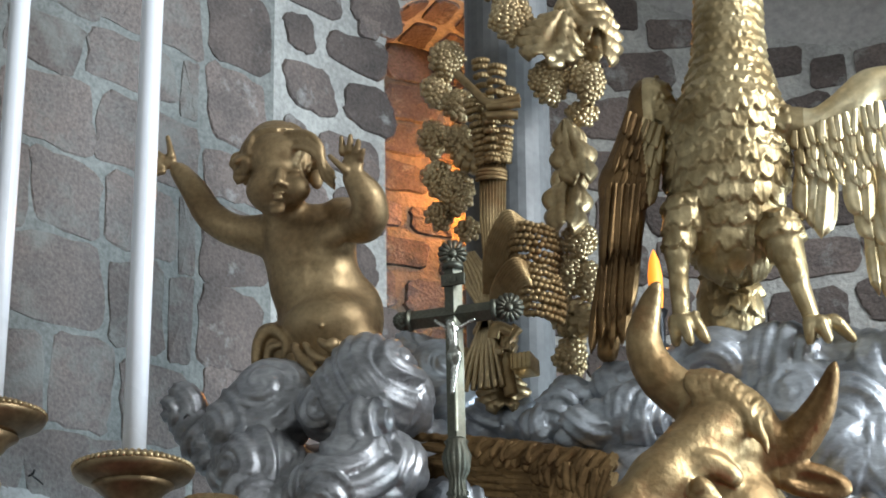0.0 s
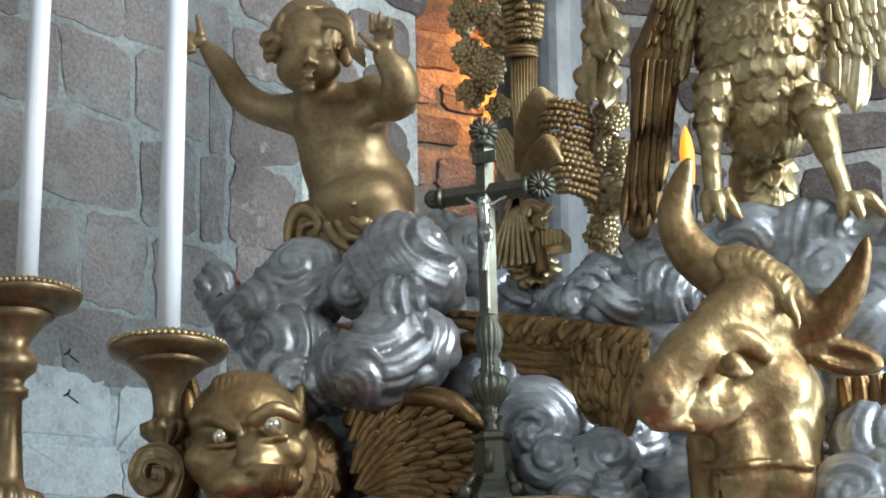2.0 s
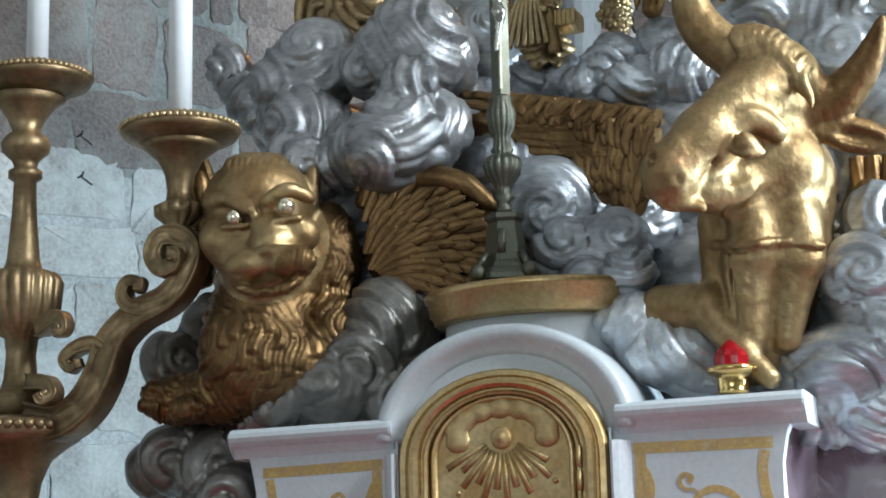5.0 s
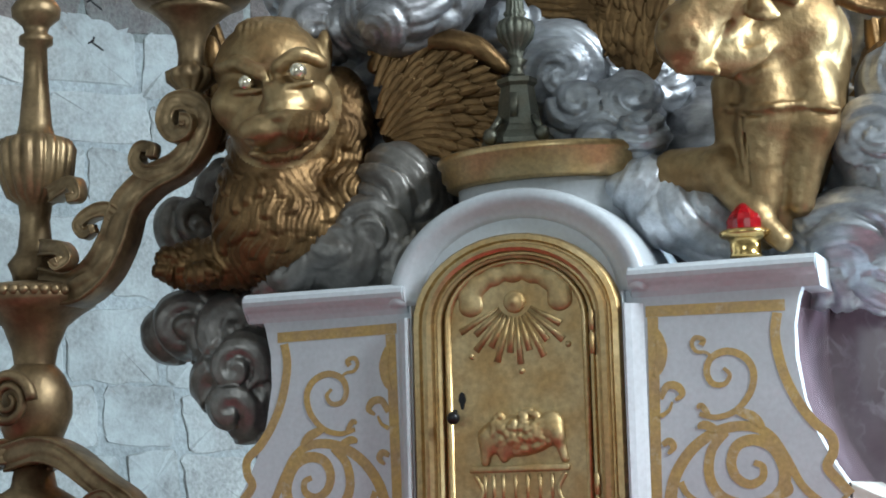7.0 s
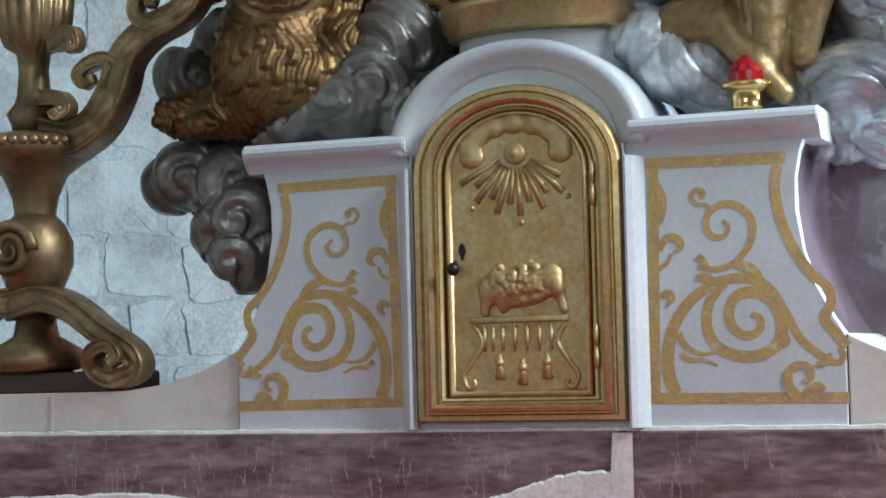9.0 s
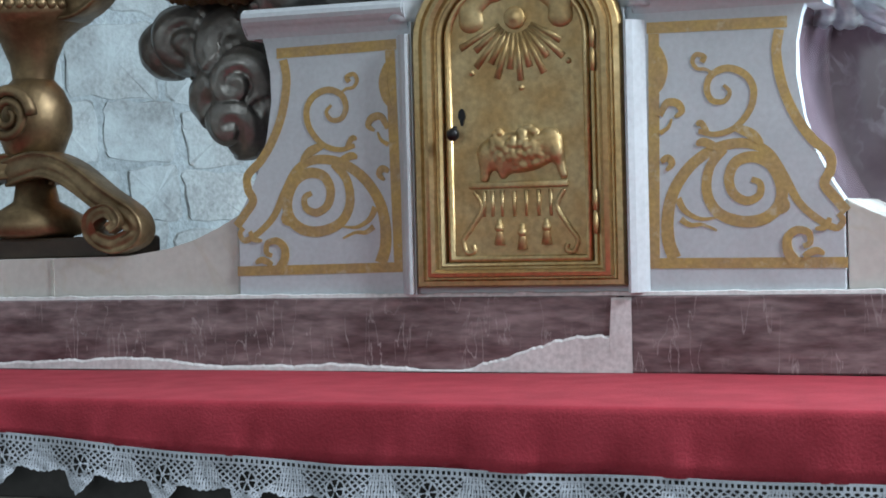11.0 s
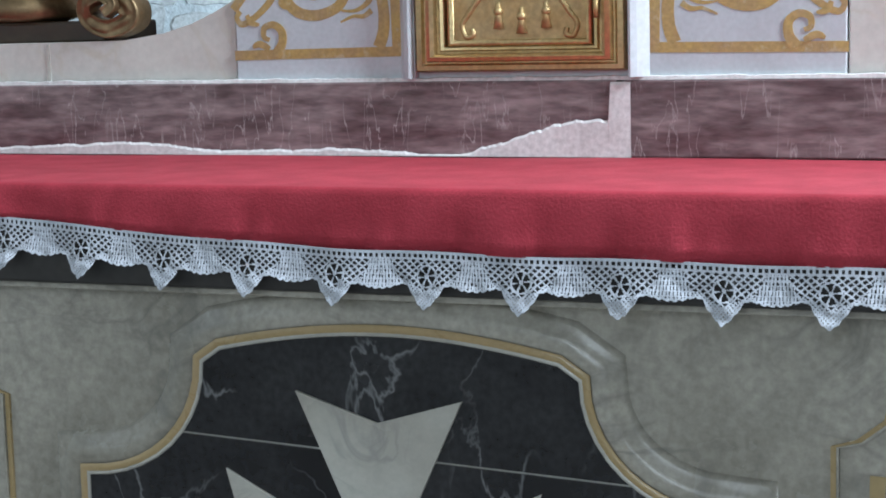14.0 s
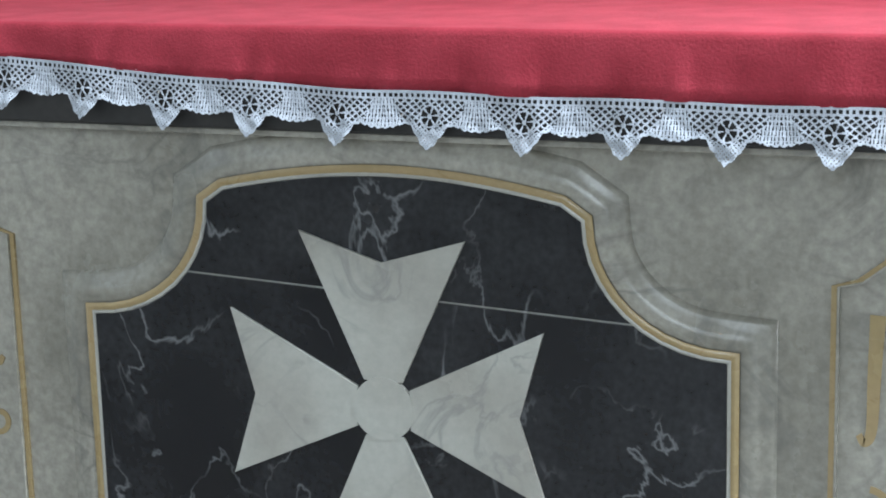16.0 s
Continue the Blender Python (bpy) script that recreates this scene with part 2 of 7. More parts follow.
def thing(name, label, category, group="", kind=""):
    return tagged(new(name), label, category, group, kind)


def box(bm, x0, x1, y0, y1, z0, z1, bevel=0.0, seg=2):
    c = bmesh.ops.create_cube(bm, size=1.0, matrix=Matrix.Translation(((x0 + x1) / 2, (y0 + y1) / 2, (z0 + z1) / 2)) @ Matrix.Diagonal((x1 - x0, y1 - y0, z1 - z0, 1)))
    if bevel:
        es = {e for v in c["verts"] for e in v.link_edges}
        bmesh.ops.bevel(bm, geom=list(es), offset=bevel, segments=seg, affect="EDGES", profile=0.5)
    return bm


def prism(bm, poly, y0, y1, bevel=0.0):
    """A plate with the outline poly in x and z, from y0 (front) to y1."""
    a = [bm.verts.new((x, y0, z)) for x, z in poly]
    c = [bm.verts.new((x, y1, z)) for x, z in poly]
    front = bm.faces.new(a)
    bm.faces.new(c[::-1])
    k = len(poly)
    for i in range(k):
        bm.faces.new((a[i], c[i], c[(i + 1) % k], a[(i + 1) % k]))
    if bevel:
        bmesh.ops.bevel(bm, geom=list(front.edges), offset=bevel, segments=2, affect="EDGES", profile=0.5)
    return bm


def offset_poly(poly, d):
    """The outline moved outwards by d (poly runs counter-clockwise in x and z)."""
    out, k = [], len(poly)
    for i in range(k):
        p, q, r = (Vector(poly[j % k]) for j in (i - 1, i, i + 1))
        n1 = Vector(((q - p).y, -(q - p).x)).normalized()
        n2 = Vector(((r - q).y, -(r - q).x)).normalized()
        m = (n1 + n2)
        s = d / max(0.35, 1 + n1.dot(n2)) if m.length > 1e-6 else d
        out.append(tuple(q + m * s))
    return out


def band(bm, outlines):
    """A moulding: rings of (outline, y) joined one to the next."""
    rings = [[bm.verts.new((x, y, z)) for x, z in poly] for poly, y in outlines]
    for a, c in zip(rings, rings[1:]):
        k = len(a)
        for i in range(k):
            bm.faces.new((a[i], a[(i + 1) % k], c[(i + 1) % k], c[i]))
    return bm


def lathe(bm, profile, at=(0, 0, 0), seg=32, gadroon=None):
    """A turned body; profile of (radius, height). gadroon: (first, last, count, depth) flutes those heights."""
    rings = []
    for r, z in profile:
        ring = []
        for i in range(seg):
            a = 2 * math.pi * i / seg
            rad = r
            if gadroon and gadroon[0] <= z <= gadroon[1]:
                rad = r * (1 + gadroon[3] * abs(math.sin(a * gadroon[2] / 2)))
            ring.append(bm.verts.new((at[0] + rad * math.cos(a), at[1] + rad * math.sin(a), at[2] + z)))
        rings.append(ring)
    for a, c in zip(rings, rings[1:]):
        for i in range(seg):
            bm.faces.new((a[i], a[(i + 1) % seg], c[(i + 1) % seg], c[i]))
    bm.faces.new(rings[0][::-1])
    bm.faces.new(rings[-1])
    return bm


def spline(points, n=12):
    """A smooth line through the points."""
    pts = [Vector(p) for p in points]
    out = []
    for i in range(len(pts) - 1):
        p0, p1, p2, p3 = pts[max(i - 1, 0)], pts[i], pts[i + 1], pts[min(i + 2, len(pts) - 1)]
        for j in range(n):
            t = j / n
            out.append(0.5 * (2 * p1 + (p2 - p0) * t + (2 * p0 - 5 * p1 + 4 * p2 - p3) * t * t + (3 * p1 - p0 - 3 * p2 + p3) * t ** 3))
    out.append(pts[-1])
    return out


def tube(bm, path, radius, seg=10, flat=1.0, normal=(0, -1, 0)):
    """A swept body; radius: a number or a function of 0..1 along it; flat squeezes it along normal."""
    n = len(path)
    rings = []
    for i, p in enumerate(path):
        p = Vector(p)
        d = (Vector(path[min(i + 1, n - 1)]) - Vector(path[max(i - 1, 0)])).normalized()
        side = d.cross(Vector(normal))
        side = side.normalized() if side.length > 1e-4 else Vector((1, 0, 0))
        up = side.cross(d).normalized()
        r = radius(i / (n - 1)) if callable(radius) else radius
        rings.append([bm.verts.new(p + side * (r * math.cos(2 * math.pi * k / seg)) + up * (r * flat * math.sin(2 * math.pi * k / seg))) for k in range(seg)])
    for a, c in zip(rings, rings[1:]):
        for k in range(seg):
            bm.faces.new((a[k], a[(k + 1) % seg], c[(k + 1) % seg], c[k]))
    bm.faces.new(rings[0][::-1])
    bm.faces.new(rings[-1])
    return bm


def spiral(cx, cz, r0, r1, a0, turns, n=40):
    """Points in x and z of a scroll from radius r0 at angle a0 (degrees) to r1."""
    out = []
    for i in range(n + 1):
        t = i / n
        a = radians(a0) + 2 * math.pi * turns * t
        r = r0 + (r1 - r0) * t
        out.append((cx + r * math.cos(a), cz + r * math.sin(a)))
    return out


def strip(bm, path, width, y0, thick=0.003):
    """A flat painted or inlaid line along points in x and z, a hair proud of its ground."""
    n = len(path)
    rows = []
    for i, p in enumerate(path):
        p = Vector((p[0], p[1]))
        d = Vector(path[min(i + 1, n - 1)][:2]) - Vector(path[max(i - 1, 0)][:2])
        d = d.normalized() if d.length > 1e-7 else Vector((1, 0))
        s = Vector((-d.y, d.x)) * (width(i / (n - 1)) if callable(width) else width) / 2
        a, c = p + s, p - s
        rows.append([bm.verts.new(v) for v in ((a.x, y0, a.y), (a.x, y0 - thick, a.y), (c.x, y0 - thick, c.y), (c.x, y0, c.y))])
    for r, q in zip(rows, rows[1:]):
        for k in range(4):
            bm.faces.new((r[k], r[(k + 1) % 4], q[(k + 1) % 4], q[k]))
    bm.faces.new(rows[0])
    bm.faces.new(rows[-1][::-1])
    return bm


# carved figures: rounded bodies melted into one another on a fine grid, then skinned
def ball(c, r, rot=(0, 0, 0), k=0.012, cut=False):
    r = (r, r, r) if not isinstance(r, tuple) else r
    return ("ball", c, r, rot, k, cut)


def limb(a, b, ra, rb, k=0.012, cut=False):
    return ("limb", a, b, (ra, rb), k, cut)


def chain(points, radii, k=0.012, n=4):
    """Limbs along a smooth line, with radii spread over it."""
    path = spline(points, n)
    rad = np.interp(np.linspace(0, 1, len(path)), np.linspace(0, 1, len(radii)), radii)
    return [limb(tuple(p), tuple(q), float(a), float(b), k) for p, q, a, b in zip(path, path[1:], rad, rad[1:])]


def carve(prims, res):
    """Vertices and faces of the melted bodies."""
    los, his = [], []
    for q in prims:
        if q[0] == "ball":
            m = max(q[2]) + q[4]
            los.append(np.array(q[1]) - m), his.append(np.array(q[1]) + m)
        else:
            m = max(q[3]) + q[4]
            los.append(np.minimum(q[1], q[2]) - m), his.append(np.maximum(q[1], q[2]) + m)
    keep = [i for i, q in enumerate(prims) if not q[5]]
    lo = np.min([los[i] for i in keep], 0) - 3 * res
    hi = np.max([his[i] for i in keep], 0) + 3 * res
    dims = np.ceil((hi - lo) / res).astype(int) + 1
    field = np.full(dims, 0.06)
    for q, a, c in zip(prims, los, his):
        i0 = np.clip(((a - 2 * res - lo) / res).astype(int), 0, dims - 1)
        i1 = np.clip(((c + 2 * res - lo) / res).astype(int) + 2, 1, dims)
        if (i1 <= i0).any():
            continue
        sl = tuple(slice(u, v) for u, v in zip(i0, i1))
        g = np.stack(np.meshgrid(*[lo[d] + res * np.arange(i0[d], i1[d]) for d in range(3)], indexing="ij"), -1)
        if q[0] == "ball":
            rot = np.array(Euler([radians(v) for v in q[3]]).to_matrix())
            p = (g - np.array(q[1])) @ rot
            rr = np.array(q[2])
            k0 = np.linalg.norm(p / rr, axis=-1)
            k1 = np.linalg.norm(p / (rr * rr), axis=-1)
            dist = k0 * (k0 - 1.0) / np.maximum(k1, 1e-9)
        else:
            a, c = np.array(q[1], float), np.array(q[2], float)
            ba = c - a
            h = np.clip(((g - a) @ ba) / max(ba @ ba, 1e-12), 0, 1)
            dist = np.linalg.norm(g - a - h[..., None] * ba, axis=-1) - (q[3][0] + (q[3][1] - q[3][0]) * h)
        k, f = max(q[4], 1e-5), field[sl]
        if q[5]:
            h = np.clip(0.5 - 0.5 * (f + dist) / k, 0, 1)
            field[sl] = f * (1 - h) - dist * h + k * h * (1 - h)
        else:
            h = np.clip(0.5 + 0.5 * (f - dist) / k, 0, 1)
            field[sl] = f * (1 - h) + dist * h - k * h * (1 - h)
    inside = field < 0
    n = dims - 1
    count = np.zeros(n, int)
    acc = np.zeros((*n, 3))
    tot = np.zeros(n)
    base = np.stack(np.meshgrid(*[np.arange(v) for v in n], indexing="ij"), -1).astype(float)
    corners = [(i, j, k) for i in (0, 1) for j in (0, 1) for k in (0, 1)]
    view = lambda arr, c: arr[c[0]:c[0] + n[0], c[1]:c[1] + n[1], c[2]:c[2] + n[2]]
    for c in corners:
        for d in range(3):
            if c[d] == 0:
                e = list(c)
                e[d] = 1
                f0, f1 = view(field, c), view(field, e)
                cross = (f0 < 0) != (f1 < 0)
                t = np.where(cross, f0 / np.where(cross, f0 - f1, 1), 0)
                for ax in range(3):
                    acc[..., ax] += np.where(cross, c[ax] + (t if ax == d else 0), 0)
                tot += cross
    active = tot > 0
    index = np.full(n, -1)
    index[active] = np.arange(active.sum())
    verts = (base[active] + acc[active] / tot[active][:, None]) * res + lo
    faces = []
    for d in range(3):
        u, v = (d + 1) % 3, (d + 2) % 3
        s0 = [slice(1, -1)] * 3
        s1 = [slice(1, -1)] * 3
        s0[d], s1[d] = slice(0, -1), slice(1, None)
        a, c = inside[tuple(s0)], inside[tuple(s1)]
        for flip in (False, True):
            ids = np.argwhere((a & ~c) if not flip else (c & ~a))
            if not len(ids):
                continue
            ids = ids + np.array([0 if ax == d else 1 for ax in range(3)])
            quad = []
            for du, dv in ((0, 0), (-1, 0), (-1, -1), (0, -1)):
                o = ids.copy()
                o[:, u] += du
                o[:, v] += dv
                quad.append(index[o[:, 0], o[:, 1], o[:, 2]])
            quad = np.stack(quad if not flip else quad[::-1], 1)
            faces.append(quad[(quad >= 0).all(1)])
    return verts, np.concatenate(faces)


def feather(base, tip, width, lift, out, n=7, ridge=0.12):
    """A carved feather from base to tip: a rounded blade with a raised quill, proud by lift towards out."""
    base, tip, out = Vector(base), Vector(tip), Vector(out).normalized()
    d = tip - base
    side = d.cross(out).normalized()
    verts, faces = [], []
    across = ((-1, -0.9), (-0.85, 0.1), (-0.45, 0.55), (-0.12, 0.62), (0, 0.8 + ridge), (0.12, 0.62), (0.45, 0.55), (0.85, 0.1), (1, -0.9))
    m = len(across)
    for i in range(n + 1):
        t = i / n
        w = width * (0.7 + 0.75 * t - 0.45 * t * t)
        if t > 0.6:
            w *= math.sqrt(max(0.0, 1 - ((t - 0.6) / 0.4) ** 2)) * 0.97 + 0.03
        c = base + d * t + out * (lift * (0.25 + 0.9 * t - 0.35 * t ** 4))
        for s, h in across:
            verts.append(c + side * (w * 0.5 * s) + out * (lift * 0.8 * (h - 0.6)) + d * (0.02 * math.sin(9 * t + 5 * s)))
    for i in range(n):
        for j in range(m - 1):
            q = i * m + j
            faces.append((q, q + 1, q + m + 1, q + m))
    last, under = n * m, len(verts)
    verts.append(base + d * 0.8 - out * lift * 0.7)
    for j in range(m - 1):
        faces.append((last + j, last + j + 1, under))
    return verts, faces


def globe(c, r, n=10):
    """A small ball laid on a carved body, such as an eye."""
    rx, ry, rz = r if isinstance(r, tuple) else (r, r, r)
    verts = [(c[0] + rx * math.sin(math.pi * j / n) * math.cos(math.pi * i / n), c[1] + ry * math.sin(math.pi * j / n) * math.sin(math.pi * i / n), c[2] + rz * math.cos(math.pi * j / n)) for j in range(n + 1) for i in range(2 * n)]
    m = 2 * n
    return verts, [(j * m + i, (j + 1) * m + i, (j + 1) * m + (i + 1) % m, j * m + (i + 1) % m) for j in range(n) for i in range(m)]


def figure(name, prims, res, material, label, category, extra=(), rough=0.0, parent=None, other=None, pick=None, tufts=None, scales=None):
    """One carved body; extra: lists of (verts, faces) laid on it; rough: depth of the tool marks."""
    v, f = carve(prims, res)
    v = v.copy()
    if tufts or scales:
        tri = v[f[:, 1]] - v[f[:, 0]], v[f[:, 3]] - v[f[:, 0]]
        fn = np.cross(*tri)
        nn = np.zeros_like(v)
        for i in range(4):
            np.add.at(nn, f[:, i], fn)
        nn /= np.maximum(np.linalg.norm(nn, axis=1)[:, None], 1e-12)
    if scales:                                     # overlapping rounded feathers, smaller up the neck
        depth, size, grow = scales(v)
        rowc = np.log(size) / (1.15 * grow)
        row = np.floor(rowc)
        ang = (v[:, 0] * 0.93 + v[:, 1] * 0.33 - 0.517) / np.exp(row * 1.15 * grow) + 0.5 * np.mod(row, 2) + 0.10 * np.sin(row * 7.3)
        col = np.floor(ang)
        du, t = (ang - col - 0.5) * 2, rowc - row
        t = t + 0.12 * np.sin(col * 3.7 + row * 5.1)
        edge = 1 - 0.42 * du ** 2
        high = np.where(t < edge, 0.15 + 0.85 * np.clip(t / edge, 0, 1), 0.05) - 0.16 * np.exp(-(du / 0.10) ** 2) + 0.07 * np.sin((du + 0.4 * t) * 16)
        v += nn * (depth * size * 0.27 * high)[:, None]
    if tufts:                                      # rows of wavy locks cut into the body where tufts(points) says so
        x, z = v[:, 0] * 0.93 + v[:, 1] * 0.33, v[:, 2]
        x = x + 0.007 * np.sin(z * 70 + 30 * x) + 0.006 * np.sin(z * 31 + 2 + 17 * x)
        x = x + 0.010 * np.sin(z * 38 + 11 * x)
        col = np.floor(x / 0.019)
        du = (x / 0.019 - col - 0.5) * 2
        t = 1 - np.mod(z / 0.062 + np.mod(col * 0.618, 1.0) + 0.2 * np.sin(col * 5.1), 1.0)
        lock = (0.3 + 0.7 * t) * np.clip((1 - t) * 6, 0, 1) * np.sqrt(np.clip(1 - (du * (0.7 + 0.35 * t)) ** 2, 0, 1))
        fine = np.sin(x * 2 * math.pi / 0.0085 + 1.5 * np.sin(z * 60))
        v += nn * (tufts(v) * (lock * 0.0105 - 0.003 + fine * 0.0014))[:, None]
    if rough:
        for i in range(len(v)):
            p = Vector(v[i])
            v[i] += np.array(noise.noise_vector(p * 55)) * rough + np.array(noise.noise_vector(p * 20)) * rough * 1.6
    verts, faces = [tuple(p) for p in v], [tuple(int(a) for a in q) for q in f]
    for ev, ef in extra:
        o = len(verts)
        verts += [tuple(p) for p in ev]
        faces += [tuple(a + o for a in q) for q in ef]
    ob = mesh(name, verts, faces, material, parent, "", True)
    if other:
        ob.data.materials.append(other)
        for p in ob.data.polygons:
            if pick(p.center):
                p.material_index = 1
    if label:
        tagged(ob, label, category)
    return ob



# ---------------------------------------------------------------- the chapel
# room out of view, added to enclose the light and reflect in the gilding
tagged(part("floor", box(bmesh.new(), -4, 4.5, -9.5, 4.0, -0.2, 0.0), FLOOR), "worn grey stone paving of the chapel", "floor", kind="structure")
tagged(part("ceiling", box(bmesh.new(), -4, 4.5, -9.5, 4.0, 5.6, 5.8), CHURCH), "unseen pale plastered ceiling over the added room", "ceiling", kind="structure")


def wall_with_window(name, side, lo, hi, a0, a1, z0, z1):
    """A wall along y at x = side, or along x at y = side, with one window opening."""
    bm = bmesh.new()
    spans = [(lo, a0, 0, 5.6), (a1, hi, 0, 5.6), (a0, a1, 0, z0), (a0, a1, z1, 5.6)]
    for u, v, w, q in spans:
        if name == "wall_south":
            box(bm, u, v, side - 0.4, side, w, q)
        else:
            box(bm, side - 0.2, side + 0.2, u, v, w, q)
    return tagged(part(name, bm, CHURCH), "unseen plastered wall with a window opening for a fill lamp", "wall", kind="structure")


bm = bmesh.new()
for u, v, w, q in ((-9.5, -1.55, 0, 5.6), (-0.25, 0.45, 0, 5.6), (1.55, 4.0, 0, 5.6), (0.45, 1.55, 0, 0.95), (0.45, 1.55, 2.55, 5.6), (-1.55, -0.25, 0, 3.2), (-1.55, -0.25, 4.8, 5.6)):
    box(bm, 4.05, 4.45, u, v, w, q)
tagged(part("wall_east", bm, CHURCH), "plain plastered chapel wall with two window openings", "wall", kind="structure")
wall_with_window("wall_west", -3.75, -9.5, 4.0, -4.3, -2.9, 1.7, 4.3)
wall_with_window("wall_south", -9.0, -4.0, 4.5, -1.1, 2.3, 1.8, 4.6)

# ---------------------------------------------------------------- the apse of granite
AX, AY, AR = 0.492, 0.687, 1.419          # centre and radius of the apse in plan


def on_arc(s, z, out=0.0):
    """s metres along the apse from the flank's corner, z up; out: towards the room."""
    a = math.pi - radians(19.0) - s / AR
    if s < 0:
        px_, py_ = AX + AR * math.cos(math.pi - radians(19)), AY + AR * math.sin(math.pi - radians(19))
        d = radians(30.0)
        return (px_ + s * math.sin(d) + out * math.cos(d), py_ + s * math.cos(d) - out * math.sin(d), z)
    return (AX + (AR - out) * math.cos(a), AY + (AR - out) * math.sin(a), z)


def behind(s, z, out=0.0):
    a = math.pi - radians(19.0) - s / AR
    return (AX + (AR + 0.34 - out) * math.cos(a), AY + (AR + 0.34 - out) * math.sin(a), z)


def spring(s):
    """Height at which the vault springs, raised towards the flank to fit the camera's view."""
    return 3.77 + 0.40 * min(1.25, max(0.0, 1.7 - s))


def sheet(name, s0, s1, z0, z1, place, material, parent, n=24, thick=0.3):
    bm = bmesh.new()
    cols = []
    for i in range(n + 1):
        s = s0 + (s1 - s0) * i / n
        lo, hi = (z0(s) if callable(z0) else z0), (z1(s) if callable(z1) else z1)
        cols.append([bm.verts.new(place(s, z, o)) for z, o in ((lo, 0), (hi, 0), (hi, -thick), (lo, -thick))])
    for a, c in zip(cols, cols[1:]):
        for k in range(4):
            bm.faces.new((a[k], a[(k + 1) % 4], c[(k + 1) % 4], c[k]))
    bm.faces.new(cols[0])
    bm.faces.new(cols[-1][::-1])
    return part(name, bm, material, parent)


def stone(place, s, z, w, h, rng, material, parent, proud=0.012, name="stone", roundness=0.22, wild=1.0):
    """One rough block: an uneven outline with worn corners, swelling towards the room."""
    r = min(w, h) * roundness
    outline = []
    for cx, cz, a0 in ((w / 2 - r, h / 2 - r, 0), (-w / 2 + r, h / 2 - r, 90), (-w / 2 + r, -h / 2 + r, 180), (w / 2 - r, -h / 2 + r, 270)):
        jx, jz = wild * rng.uniform(-0.5, 0.5) * min(0.045, w * 0.16), wild * rng.uniform(-0.5, 0.5) * min(0.04, h * 0.2)
        for a in (8, 45, 82):
            q = radians(a0 + a)
            outline.append((cx + jx + r * math.cos(q), cz + jz + r * math.sin(q)))
    chip = wild * min(w, h) * 0.035
    rough = []
    for i, p in enumerate(outline):                # chipped edges between the corners
        q = outline[(i + 1) % len(outline)]
        long = math.hypot(q[0] - p[0], q[1] - p[1]) > 0.03
        for f in ((0, 0.25, 0.5, 0.75) if long else (0,)):
            rough.append((p[0] + (q[0] - p[0]) * f + rng.uniform(-chip, chip), p[1] + (q[1] - p[1]) * f + rng.uniform(-chip, chip)))
    outline = rough
    k = len(outline)
    verts, faces = [], []
    for f, o in ((1.0, -0.02), (0.99, proud * 0.5), (0.95, proud)):
        for x, y in outline:
            verts.append(place(s + x * f, z + y * f, o + rng.uniform(-0.0025, 0.0025)))
    verts.append(place(s, z, proud + 0.004))
    for ring in range(2):
        for i in range(k):
            a, c = ring * k + i, ring * k + (i + 1) % k
            faces.append((a, c, c + k, a + k))
    for i in range(k):
        faces.append((2 * k + i, 2 * k + (i + 1) % k, 3 * k))
    return mesh(name, verts, faces, material, parent, "", False)


def courses(place, s0, s1, z0, z1, hs, ws, gap, rng, material, parent, skip=None, proud=0.012, roundness=0.22, wild=1.0):
    z = z0
    while z < z1:
        h = rng.uniform(*hs)
        s = s0 + rng.uniform(-0.1, 0)
        while s < s1:
            w = rng.uniform(*ws)
            a, c = max(s, s0), min(s + w, s1)
            if c - a > 0.05 and not (skip and skip((a + c) / 2, z + h / 2)):
                stone(place, (a + c) / 2, z + h / 2 + 0.01 * math.sin(7 * s), c - a - gap, h - gap, rng, material, parent, proud, "stone", roundness, wild)
            s += w
        z += h


NICHE = (0.385, 0.84, 3.70)                # where the window niche opens along the curve, and its springing


def in_niche(s, z, m=0.0):
    half, mid = (NICHE[1] - NICHE[0]) / 2 + m, (NICHE[1] + NICHE[0]) / 2
    return abs(s - mid) < half and z < NICHE[2] + math.sqrt(max(0, half ** 2 - (s - mid) ** 2))


flank = thing("wall_flank", "pale granite blocks with flush grey mortar beside the altar", "wall", kind="structure")
# lighter mortar below 2.24 m paints in the window's light
sheet("mortar", -2.6, -0.0005, 0.0, 2.243, on_arc, MORTAR_LIT, flank, 2)
sheet("mortar", -2.6, -0.0005, 2.243, 5.6, on_arc, FLANK_MORTAR, flank, 2)
apse = thing("wall_apse", "curved wall of dark granite blocks with wide white mortar", "wall", kind="structure")
sheet("mortar", 0.0, NICHE[0], 0.0, lambda s: spring(s) + 0.02, on_arc, WALL_GREY, apse, 8)
sheet("mortar", NICHE[0], NICHE[1], lambda s: NICHE[2] + math.sqrt(max(0.0, ((NICHE[1] - NICHE[0]) / 2) ** 2 - (s - (NICHE[1] + NICHE[0]) / 2) ** 2)), lambda s: spring(s) + 0.02, on_arc, WALL_GREY, apse, 16)
sheet("mortar", NICHE[1], 3.5, 0.0, lambda s: spring(s) + 0.02, on_arc, WALL_GREY, apse, 30)
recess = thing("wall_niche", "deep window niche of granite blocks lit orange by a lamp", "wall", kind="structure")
# back of the niche, its shade put into the mortar colour
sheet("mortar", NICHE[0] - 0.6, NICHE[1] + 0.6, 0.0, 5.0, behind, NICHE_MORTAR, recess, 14)
